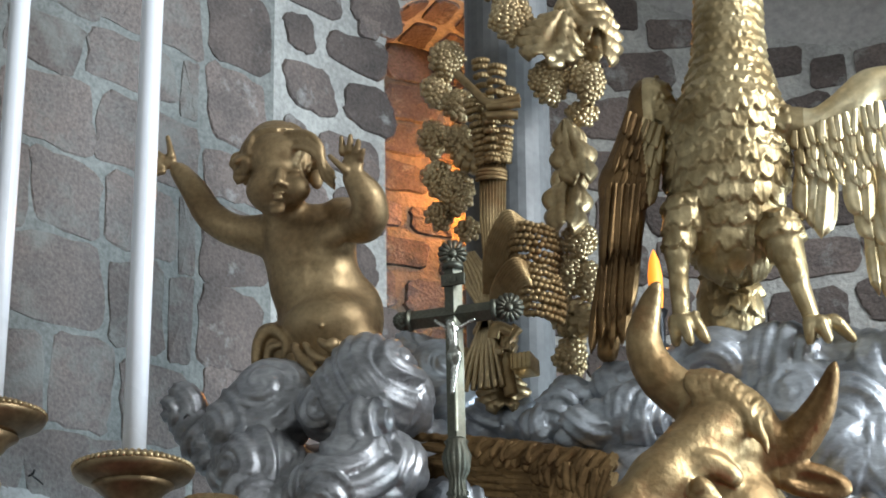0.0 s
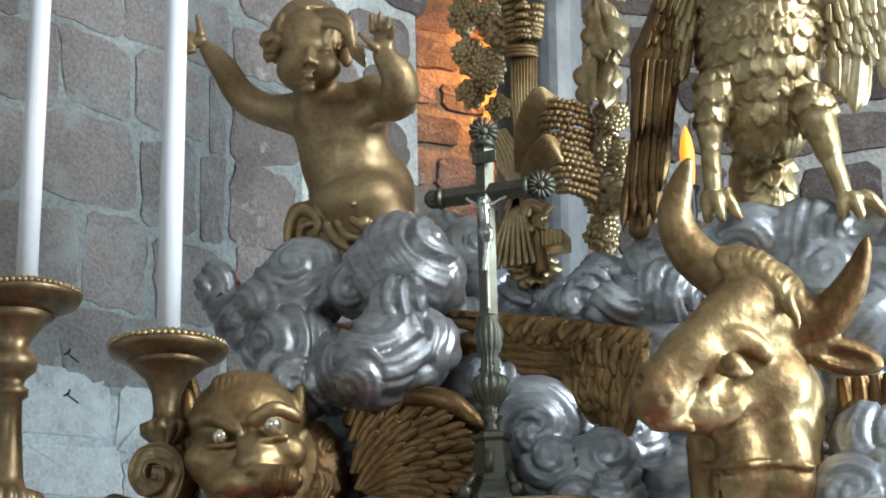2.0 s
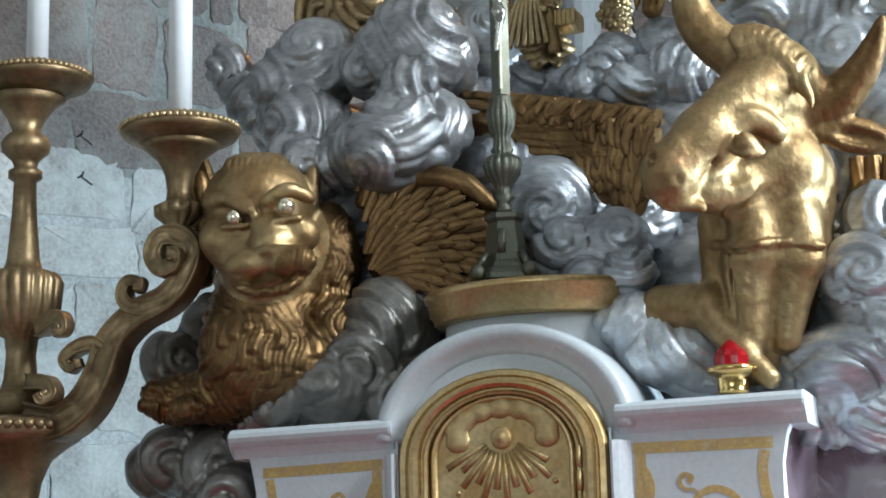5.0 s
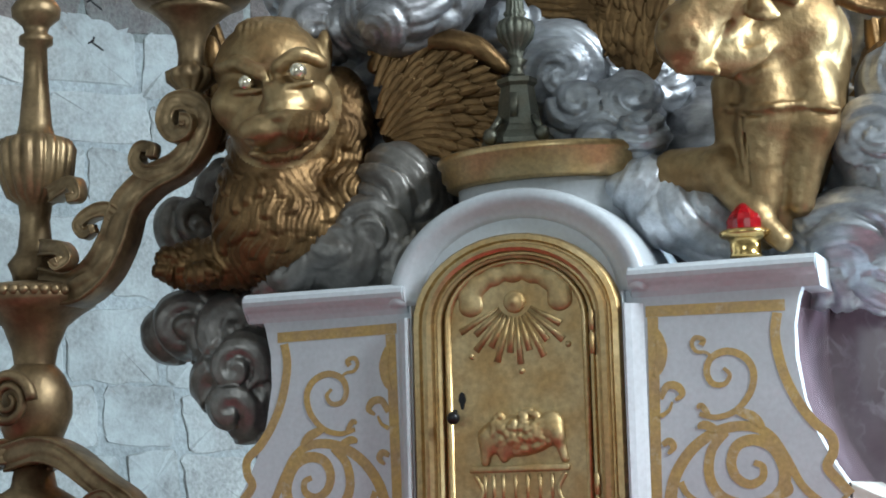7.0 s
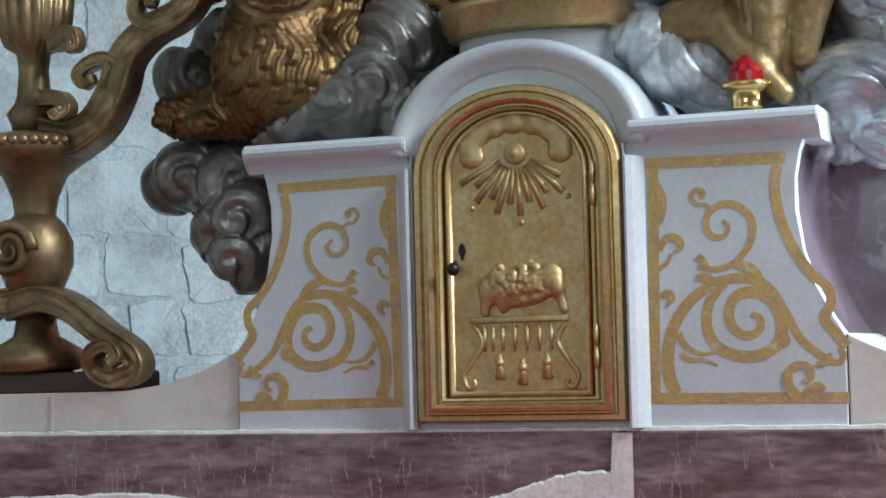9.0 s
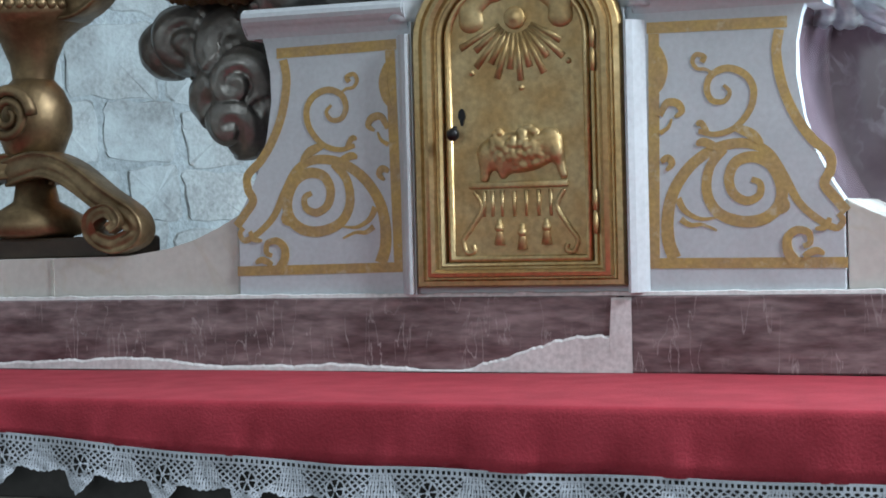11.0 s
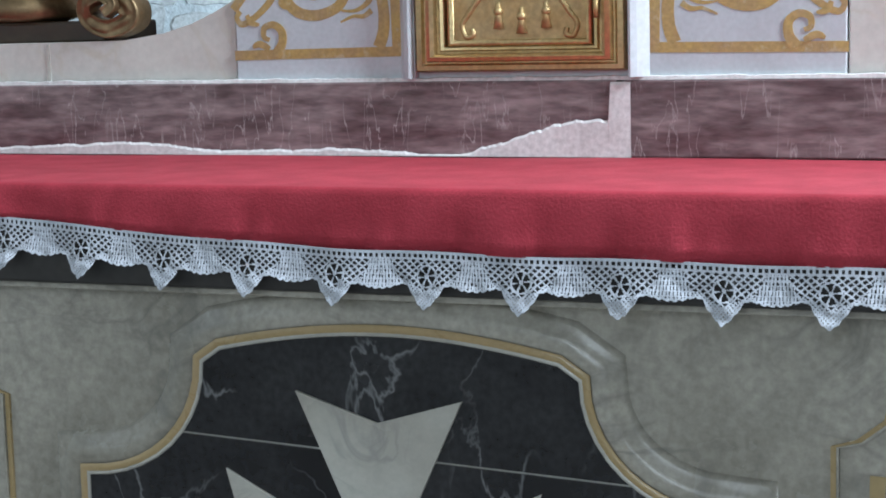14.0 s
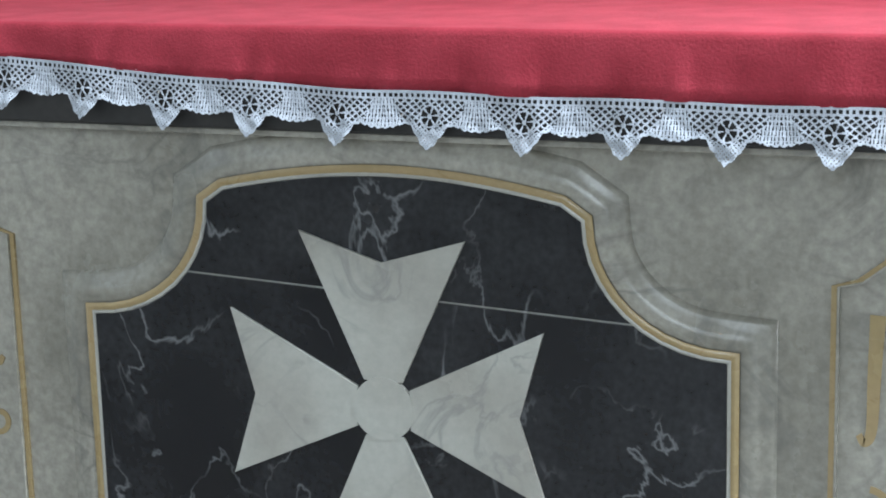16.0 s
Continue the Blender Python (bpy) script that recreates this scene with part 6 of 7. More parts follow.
vine = thing("vine_pillar", "grey pillar wound with dull gilded grapes, leaves and wheat", "carved pillar")
bm = bmesh.new()
tube(bm, [(-0.062, 0.580, 2.241), (-0.051, 0.580, 2.767), (-0.037, 0.580, 3.397)], 0.088, 32, 0.8, (0.33, -0.93, 0))
part("pillar", bm, DARK_PILLAR, vine, "round grey painted post")


def grapes(centre, rx, rz, seed, r=0.0086):
    rng = random.Random(seed)
    pts = []
    for i in range(int(70 * rx * rz / (0.0384 * 0.0461))):
        a, q = i * 2.39996, math.sqrt((i + 0.5) / (70 * rx * rz / (0.0384 * 0.0461)))
        u, w = q * math.cos(a), q * math.sin(a)
        d = math.sqrt(max(0.02, 1 - q * q))
        pts.append(Vector(centre) + Vector((0.93, 0.33, 0)) * (rx * u * (1 - 0.35 * max(0, -w))) + Vector((0, 0, rz * w)) + VIEW * (rx * 0.75 * d) + Vector((rng.uniform(-.002, .002),) * 3))
    bm = beads(bmesh.new(), pts, r)
    return part("grape_cluster", bm, GOLD_DULL, vine, "", True)


for i, (c, rx, rz) in enumerate((((-0.132, 0.450, 3.033), 0.0346, 0.0442), ((-0.156, 0.450, 2.966), 0.0307, 0.0384), ((-0.105, 0.440, 2.919), 0.0346, 0.0346), ((-0.160, 0.440, 2.854), 0.0307, 0.0422), ((-0.103, 0.430, 2.832), 0.0326, 0.0384), ((-0.150, 0.430, 2.760), 0.0307, 0.0384), ((-0.108, 0.420, 2.718), 0.0346, 0.0461), ((-0.146, 0.430, 2.680), 0.0288, 0.0288), ((-0.088, 0.430, 2.640), 0.0250, 0.0230),
                                 ((0.090, 0.430, 2.927), 0.0403, 0.0499), ((0.165, 0.440, 2.917), 0.0346, 0.0461), ((0.126, 0.470, 2.997), 0.0384, 0.0346), ((0.020, 0.420, 3.077), 0.0442, 0.0538), ((-0.014, 0.440, 3.175), 0.0384, 0.0384), ((0.125, 0.460, 2.592), 0.0346, 0.0384), ((0.099, 0.460, 2.526), 0.0326, 0.0422), ((0.135, 0.470, 2.512), 0.0288, 0.0422), ((0.101, 0.440, 2.348), 0.0307, 0.0442), ((0.105, 0.460, 2.416), 0.0288, 0.0384), ((0.145, 0.460, 2.861), 0.0326, 0.0250))):
    grapes(c, rx, rz, i)


def leaf(centre, w, h, turn, cup=0.3, lobes=5):
    """A carved acanthus leaf: a long notched blade with a deep rib and veins, its tip curling out."""
    verts, faces = [], []
    n, m = 30, 14
    right, up = Vector((0.93, 0.33, 0)), Vector((0, 0, 1))
    a0 = radians(turn)
    for j in range(n + 1):
        t = j / n
        wide = w * (0.25 + 0.9 * math.sin(math.pi * min(1.0, t * 0.94 + 0.03)) ** 0.7) * (0.74 + 0.30 * abs(math.sin(math.pi * lobes * t)))
        for i in range(m + 1):
            s = 2 * i / m - 1
            x, z = wide * s, h * (1.25 - 2.5 * t - 0.30 * abs(s))
            x, z = x * math.cos(a0) - z * math.sin(a0), x * math.sin(a0) + z * math.cos(a0)
            d = 0.030 * (1 - 0.8 * s * s) - 0.012 * math.exp(-(s / 0.12) ** 2) + 0.004 * math.sin(abs(s) * 15 - 5 * t) + cup * 0.10 * t ** 3
            verts.append(Vector(centre) + right * x + up * z + VIEW * d)
    for j in range(n):
        for i in range(m):
            q = j * (m + 1) + i
            faces.append((q, q + 1, q + m + 2, q + m + 1))
    ob = mesh("leaf", verts, faces, GOLD_DULL, vine, "", True)
    s = ob.modifiers.new("thickness", "SOLIDIFY")
    s.thickness = 0.006
    return ob


leaf((0.101, 0.430, 3.026), 0.0595, 0.0480, -25)
leaf((0.121, 0.450, 2.781), 0.0384, 0.0528, 10, 0.35, 3)
leaf((0.110, 0.450, 2.692), 0.0403, 0.0595, -8, 0.35, 3)
leaf((-0.092, 0.440, 2.816), 0.0326, 0.0384, 40)
leaf((-0.039, 0.400, 2.400), 0.0346, 0.0326, 30)
leaf((0.089, 0.460, 2.447), 0.0346, 0.0384, 60)
leaf((0.143, 0.470, 3.090), 0.0480, 0.0442, 30)
leaf((-0.070, 0.420, 2.354), 0.0384, 0.0480, 80)
leaf((-0.027, 0.420, 2.304), 0.0422, 0.0326, 0)
leaf((0.180, 0.500, 3.059), 0.0384, 0.0576, 0)

# sheaf: upright stalks, band and ears
bm = bmesh.new()
for i in range(9):
    u = i / 8 - 0.5
    a, c = Vector((-0.023, 0.370, 2.501)), Vector((-0.015, 0.370, 2.753))
    s = Vector((0.93, 0.33, 0))
    tube(bm, [a + s * (0.0250 * u), a.lerp(c, 0.5) + s * (0.0442 * u) + VIEW * 0.006 * (1 - 4 * u * u), c + s * (0.0461 * u) + VIEW * 0.008 * (1 - 4 * u * u)], 0.0038, 6)
part("wheat_stalks", bm, GOLD, vine, "", True)
bm = bmesh.new()
for dz_ in (-8, 0, 8):
    c = Vector((-0.019, 0.370, 2.721)) + Vector((0, 0, dz_ * 0.00096))
    tube(bm, [c + Vector((0.93, 0.33, 0)) * (0.0278 * math.cos(q)) + VIEW * (0.0192 * math.sin(q)) for q in [math.pi * i / 12 for i in range(13)]], 0.0048, 6)
part("band", bm, GOLD, vine, "", True)


def ear(path, r, rows, seed, size=0.0077):
    """A bent ear: beads in rings along a curved spine."""
    rng = random.Random(seed)
    pts = spline(path, 6)
    cs = []
    for k in range(rows):
        t = k / max(1, rows - 1) * (len(pts) - 1.001)
        p = pts[int(t)].lerp(pts[int(t) + 1], t % 1)
        d = (pts[int(t) + 1] - pts[int(t)]).normalized()
        s = d.cross(VIEW).normalized()
        for i in range(7):
            a = math.pi * (i + 0.5 * (k % 2)) / 6.5
            cs.append(p + s * (r * math.cos(a)) + VIEW * (r * 0.8 * math.sin(a)))
    bm = beads(bmesh.new(), cs, size)
    return part("wheat_ear", bm, GOLD, vine, "", True)


for i, (a, m, c) in enumerate((((-0.031, 0.370, 2.750), (-0.035, 0.360, 2.807), (-0.049, 0.360, 2.883)), ((-0.011, 0.360, 2.748), (-0.005, 0.350, 2.833), (0.008, 0.350, 2.942)), ((0.004, 0.370, 2.749), (0.013, 0.360, 2.798), (0.019, 0.370, 2.900)), ((-0.023, 0.370, 2.754), (-0.025, 0.370, 2.859), (-0.036, 0.380, 2.979)))):
    ear([a, m, c], 0.0125, 12, i)
bm = bmesh.new()
tube(bm, spline([(-0.080, 0.360, 2.952), (-0.039, 0.340, 2.897), (-0.002, 0.330, 2.855), (0.055, 0.340, 2.863)]), 0.0086, 7)
tube(bm, spline([(-0.009, 0.330, 2.849), (0.023, 0.330, 2.845), (0.054, 0.340, 2.849)]), 0.0086, 7)
tube(bm, spline([(-0.010, 0.330, 2.830), (0.022, 0.330, 2.826), (0.049, 0.340, 2.825)]), 0.0086, 7)
part("ribbon", bm, GOLD, vine, "", True)
# two thick drooping sheaves with fine arched straw
for k, (foot, crown, end, rr) in enumerate((((-0.022, 0.350, 2.471), (0.049, 0.270, 2.567), (0.084, 0.300, 2.526), 0.0442), ((-0.007, 0.340, 2.420), (0.067, 0.250, 2.463), (0.098, 0.290, 2.425), 0.0384))):
    bm = bmesh.new()
    for i in range(11):
        u = i / 10 - 0.5
        s = Vector((0.93, 0.33, 0))
        f, c, e = Vector(foot) + s * (0.0230 * u), Vector(crown) + s * (0.0288 * u) + Vector((0, 0, -0.0480 * u)), Vector(end) + Vector((0.0096 * u, 0, -0.0672 * u))
        tube(bm, spline([f, f.lerp(c, 0.55) + s * (-0.0115 + 0.0115 * u), c, c.lerp(e, 0.6) + Vector((0, 0, 0.0115)), e]), 0.0043, 6)
    part("straw", bm, GOLD, vine, "", True)
    rng = random.Random(50 + k)
    cs = []
    for j in range(7):
        q = rr * (0.75 + 0.3 * math.sin(math.pi * (j + 1) / 8))
        for i in range(13):
            a = math.pi * (i + 0.5 * (j % 2)) / 12.5
            cs.append(Vector(end) + Vector((0.93, 0.33, 0)) * (q * math.cos(a)) + VIEW * (q * 0.75 * math.sin(a)) + Vector((0, 0, 0.0384 - 0.0134 * j - 0.0096 * math.cos(a) + rng.uniform(-.002, .002))))
    part("grain_head", beads(bmesh.new(), cs, 0.0077), GOLD, vine, "", True)
bm = bmesh.new()
for i in range(7):
    u = i / 6 - 0.5
    f = Vector((-0.036, 0.360, 2.431))
    tube(bm, spline([f, Vector((-0.044, 0.360, 2.365)) + Vector((0.0480 * u, 0, 0)), Vector((-0.052, 0.360, 2.289)) + Vector((0.0864 * u, 0, 0))]), 0.0058, 6)
    tube(bm, spline([Vector((-0.036, 0.360, 2.431)), Vector((-0.050, 0.360, 2.501)) + Vector((0.0480 * u, 0, 0)), Vector((-0.080, 0.370, 2.568)) + Vector((0.0384 * u, 0, 0))]), 0.0048, 6)
part("straw", bm, GOLD_DULL, vine, "", True)
bm = bmesh.new()
c = Vector((0.026, 0.380, 2.334))
box(bm, c.x - 0.0192, c.x + 0.0211, c.y - 0.02, c.y + 0.04, c.z - 0.0154, c.z + 0.0173, 0.004)
for i in range(5):
    box(bm, c.x - 0.0173 + 0.0086 * i, c.x - 0.0134 + 0.0086 * i, c.y - 0.023, c.y - 0.018, c.z - 0.0134, c.z + 0.0154)
part("block_end", bm, GOLD_BRIGHT, vine, "bright gilded block with fluted face")
bm = bmesh.new()
tube(bm, spline([(0.018, 0.380, 2.407), (-0.005, 0.370, 2.374), (-0.002, 0.370, 2.318), (0.005, 0.370, 2.273)]), 0.0134, 8, 0.7)
tube(bm, spline([(0.009, 0.370, 2.394), (-0.015, 0.360, 2.405), (-0.024, 0.360, 2.384)]), 0.0125, 8, 0.7)
part("scroll", bm, GOLD, vine, "", True)

# ---------------------------------------------------------------- plinth and standing cross
plinth = thing("oval_plinth", "white oval plinth with a gilded rounded band above the tabernacle", "plinth")
pc = Vector((0.015, 0.140, 1.761))
PR, PD = 0.176, 0.12


def oval(bm, prof, seg=64):
    rings = [[bm.verts.new((pc.x + (PR + r) * math.cos(2 * math.pi * i / seg), pc.y + (PD + r) * math.sin(2 * math.pi * i / seg), pc.z + z)) for i in range(seg)] for r, z in prof]
    for a, c in zip(rings, rings[1:]):
        for i in range(seg):
            bm.faces.new((a[i], a[(i + 1) % seg], c[(i + 1) % seg], c[i]))
    bm.faces.new(rings[0][::-1])
    bm.faces.new(rings[-1])
    return bm


part("gilt_band", oval(bmesh.new(), [(-0.016, -0.026), (-0.010, -0.022), (-0.008, -0.012), (-0.002, -0.008), (-0.001, 0.012), (0.005, 0.016), (0.006, 0.024), (0.001, 0.029), (-0.02, 0.031)]), GOLD_BRIGHT, plinth, "gilded moulded band", True)
part("core", oval(bmesh.new(), [(-0.03, -0.16), (-0.03, -0.024)]), WHITE_PAINT, plinth, "white painted drum", True)

cross = thing("altar_cross", "standing silver-plated altar cross with shell finials on a stepped foot", "cross")
CB = Vector((-0.018, 0.120, 1.803))                     # foot of the cross
CT = Vector((-0.016, 0.120, 2.473))                       # its top
axis = (CT - CB)
H = axis.length


def up_axis(t, dx=0.0, dy=0.0):
    return CB + axis * t + Vector((dx * 0.93, dx * 0.33, 0)) + VIEW * dy


f0 = CB
bm = bmesh.new()
rings = []
for r, z in ((0.066, 0.0), (0.066, 0.008), (0.060, 0.014), (0.050, 0.022), (0.044, 0.030), (0.040, 0.034), (0.032, 0.090), (0.030, 0.100), (0.036, 0.106), (0.036, 0.114), (0.022, 0.118)):
    rings.append([bm.verts.new(f0 + Vector((r * 0.95 * math.cos(a), r * 0.8 * math.sin(a), z))) for a in [radians(60 * k + 22) for k in range(6)]])
for a, c in zip(rings, rings[1:]):
    for i in range(6):
        bm.faces.new((a[i], a[(i + 1) % 6], c[(i + 1) % 6], c[i]))
bm.faces.new(rings[-1])
part("foot", bm, METAL, cross, "tarnished stepped foot")
for k in range(4):
    a = radians(90 * k + 55)
    bm = bmesh.new()
    bmesh.ops.create_uvsphere(bm, u_segments=12, v_segments=8, radius=0.013, matrix=Matrix.Translation(f0 + Vector((0.062 * math.cos(a), 0.05 * math.sin(a), 0.012))) @ Matrix.Diagonal((1, 1, 1.1, 1)))
    tube(bm, [f0 + Vector((0.060 * math.cos(a), 0.05 * math.sin(a), 0.02)), f0 + Vector((0.040 * math.cos(a), 0.033 * math.sin(a), 0.045))], 0.006, 8)
    part("scroll_foot", bm, METAL, cross, "", True)
bm = bmesh.new()
tube(bm, [f0 + Vector((0.004, -0.034, 0.045)), f0 + Vector((0.004, -0.031, 0.085))], lambda t: 0.016 * math.sin(math.pi * (0.15 + 0.7 * t)), 8, 0.35)
part("foot_relief", bm, METAL, cross, "", True)
# baluster
bm = bmesh.new()
prof = [(0.016, 0.118), (0.012, 0.125), (0.010, 0.135), (0.018, 0.145), (0.011, 0.15), (0.014, 0.165), (0.026, 0.182), (0.030, 0.20), (0.026, 0.212), (0.014, 0.22), (0.018, 0.226), (0.014, 0.232), (0.013, 0.25), (0.019, 0.262), (0.023, 0.29), (0.018, 0.31), (0.021, 0.316), (0.014, 0.322)]
lathe(bm, prof, tuple(f0), 112, (0.16, 0.30, 14, 0.12))
part("baluster", bm, METAL, cross, "fluted baluster", True)
t0, tc = 0.32 / H, 1 - 0.115 / H * 1.05
bm = bmesh.new()
tube(bm, [up_axis(t0), up_axis(1.0 - 0.02 / H)], 0.0155, 4, 0.62, tuple(VIEW))
part("upright", bm, METAL, cross)
la, ra = Vector((-0.112, 0.120, 2.349)), Vector((0.084, 0.120, 2.345))
bm = bmesh.new()
tube(bm, [la, ra], 0.0165, 4, 0.6, tuple(VIEW))
part("crossbar", bm, METAL, cross)
bm = bmesh.new()
tube(bm, [up_axis(t0 + 0.02, 0, 0.010), up_axis(0.80, 0, 0.010)], 0.003, 4, 0.4, tuple(VIEW))
part("inset_rib", bm, mat("bright_edge", (0.36, 0.36, 0.29), 0.5, 1.0, (0.2, 0.2, 0.16), 40, 0.5), cross, "bright polished rib", False)


def shell(c, out, r):
    """A scallop finial: ribs fanning round its middle."""
    bm = bmesh.new()
    s = Vector((0.93, 0.33, 0))
    up = s.cross(VIEW) * -1
    for i in range(14):
        a = 2 * math.pi * i / 14
        d = s * math.cos(a) + up * math.sin(a)
        tube(bm, [Vector(c) + VIEW * 0.006, Vector(c) + d * r * 0.6 + VIEW * 0.009, Vector(c) + d * r + VIEW * 0.003], lambda t: 0.0012 + 0.004 * t, 6)
    bmesh.ops.create_uvsphere(bm, u_segments=12, v_segments=8, radius=0.008, matrix=Matrix.Translation(Vector(c) + VIEW * 0.008))
    tube(bm, [Vector(c) - Vector(out) * r * 1.2, Vector(c) - Vector(out) * r * 0.8], 0.02, 10)
    return part("shell_finial", bm, METAL, cross, "", True)


shell(CT + Vector((0, 0, -0.012)), axis.normalized(), 0.024)
shell(ra, (ra - la).normalized(), 0.024)
shell(la, (la - ra).normalized(), 0.014)
tp = up_axis(1 - 0.062 / H, 0.0, 0.012)
bm = bmesh.new()
box(bm, tp.x - 0.022, tp.x + 0.022, tp.y - 0.003, tp.y + 0.004, tp.z - 0.011, tp.z + 0.011, 0.002)
for k in range(4):
    box(bm, tp.x - 0.016 + 0.009 * k, tp.x - 0.011 + 0.009 * k, tp.y - 0.005, tp.y - 0.002, tp.z - 0.006, tp.z + 0.006)
part("title_plate", bm, METAL, cross)
prims = [limb((-0.013, 0.100, 2.307), (-0.008, 0.100, 2.255), 0.0096, 0.0067, .006), limb((-0.008, 0.100, 2.255), (-0.016, 0.100, 2.200), 0.0077, 0.0038, .006), ball((-0.014, 0.095, 2.322), 0.0086), limb((-0.013, 0.100, 2.311), (-0.046, 0.105, 2.336), 0.0048, 0.0029, .004), limb((-0.013, 0.100, 2.311), (0.025, 0.105, 2.328), 0.0048, 0.0029, .004), ball((-0.009, 0.095, 2.266), (0.0125, 0.0077, 0.0086))]
figure("corpus", prims, 0.0018, mat("silver_figure", (0.55, 0.55, 0.5), 0.25, 1.0, (0.3, 0.3, 0.27), 30, 0.6), "", "", parent=cross)

# ---------------------------------------------------------------- votive lamp
votive = thing("votive_lamp", "small brass votive lamp with a faceted red glass top", "votive lamp")
vp = Vector((0.370, 0.040, 1.581))
part("cup", lathe(bmesh.new(), [(0.0, -0.002), (0.024, -0.002), (0.025, 0.002), (0.024, 0.004), (0.0245, 0.022), (0.028, 0.026), (0.037, 0.029), (0.040, 0.033), (0.040, 0.037), (0.036, 0.040), (0.022, 0.042), (0.0, 0.042)], tuple(vp), 32), BRASS, votive, "polished brass cup", True)
bm = bmesh.new()
seg = 18
rings = []
for r, z in ((0.028, 0.040), (0.029, 0.055), (0.024, 0.064), (0.012, 0.076), (0.001, 0.086)):
    rings.append([bm.verts.new(vp + Vector((r * (1 if i % 2 else 0.9) * math.cos(2 * math.pi * i / seg), r * (1 if i % 2 else 0.9) * math.sin(2 * math.pi * i / seg), z))) for i in range(seg)])
for a, c in zip(rings, rings[1:]):
    for i in range(seg):
        bm.faces.new((a[i], a[(i + 1) % seg], c[(i + 1) % seg], c[i]))
bm.faces.new(rings[-1])
part("glass", bm, RED_GLASS, votive, "faceted red glass")

# ---------------------------------------------------------------- candelabrum and candles
stand = thing("candelabrum", "tall dull gilded candelabrum with a scrolled arm and two drip dishes", "candelabrum")
S = Vector((-0.936, 0.080, 1.616))                         # middle of the beaded bowl
D1 = Vector((-0.916, 0.080, 2.275))                      # upper dish
top = D1.z - S.z


def tz(y):
    """Height over the bowl of a level, from 0 at the bowl to 1 at the upper dish."""
    return y * top


part("stem", lathe(bmesh.new(), [(0.0370, tz(.02)), (0.0411, tz(.05)), (0.0493, tz(.08)), (0.0349, tz(.11)), (0.0308, tz(.13)), (0.0267, tz(.20)), (0.0308, tz(.245)), (0.0473, tz(.265)), (0.0637, tz(.33)), (0.0678, tz(.40)), (0.0596, tz(.425)), (0.0349, tz(.44)), (0.0298, tz(.47)), (0.0226, tz(.60)), (0.0205, tz(.69)), (0.0308, tz(.70)), (0.0308, tz(.72)), (0.0205, tz(.73)), (0.0247, tz(.75)), (0.0431, tz(.775)), (0.0452, tz(.80)), (0.0370, tz(.82)), (0.0247, tz(.835)), (0.0349, tz(.87)), (0.0534, tz(.91)), (0.0719, tz(.93)), (0.0205, tz(.93))], tuple(S), 160, (tz(.262), tz(.428), 18, 0.10)), GOLD_WOOD, stand, "turned and gadrooned stem", True)


def dish(c, r, name):
    ob = part(name, lathe(bmesh.new(), [(r * 0.25, -0.045), (r * 0.6, -0.040), (r * 0.95, -0.022), (r, -0.014), (r * 0.98, -0.007), (r * 0.90, -0.004), (r * 0.86, 0.004), (r * 0.80, 0.006), (0.0, 0.0)], tuple(c), 48), GOLD_WOOD, stand, "drip dish with beaded rim", True)
    bm = bmesh.new()
    for i in range(56):
        a = 2 * math.pi * i / 56
        bmesh.ops.create_icosphere(bm, subdivisions=1, radius=r * 0.062, matrix=Matrix.Translation(Vector(c) + Vector((r * 0.97 * math.cos(a), r * 0.97 * math.sin(a), -0.006))))
    for i in range(40):
        a = 2 * math.pi * i / 40
        bmesh.ops.create_icosphere(bm, subdivisions=1, radius=r * 0.055, matrix=Matrix.Translation(Vector(c) + Vector((r * 0.66 * math.cos(a), r * 0.66 * math.sin(a), 0.008))))
    part("beading", bm, GOLD_DULL, ob, "", True)
    return ob


dish(D1, 0.1027, "drip_dish")
D2 = Vector((-0.612, 0.080, 2.136))
dish(D2, 0.1068, "drip_dish")
part("dish_stem", lathe(bmesh.new(), [(0.0226, -0.215), (0.0308, -0.20), (0.0226, -0.19), (0.0205, -0.185), (0.0390, -0.165), (0.0411, -0.15), (0.0247, -0.138), (0.0226, -0.12), (0.0267, -0.09), (0.0390, -0.065), (0.0616, -0.045), (0.0740, -0.036)], tuple(D2), 96, (-0.17, -0.14, 12, 0.16)), GOLD_WOOD, stand, "flared stem of the side dish", True)
bowl = part("bowl", lathe(bmesh.new(), [(0.0349, -.185), (0.0493, -.175), (0.0493, -.165), (0.0370, -.155), (0.0349, -.14), (0.0411, -.10), (0.0575, -.06), (0.0863, -.036), (0.1089, -.022), (0.1130, -.008), (0.1068, .006), (0.0924, .012), (0.0452, .02), (0, .02)], tuple(S), 48), GOLD_WOOD, stand, "shallow bowl with a beaded rim", True)
bm = bmesh.new()
for i in range(38):
    a = 2 * math.pi * i / 38
    bmesh.ops.create_icosphere(bm, subdivisions=2, radius=0.0103, matrix=Matrix.Translation(S + Vector((0.1089 * math.cos(a), 0.1089 * math.sin(a), -0.004))))
part("beading", bm, GOLD_WOOD, bowl, "", True)


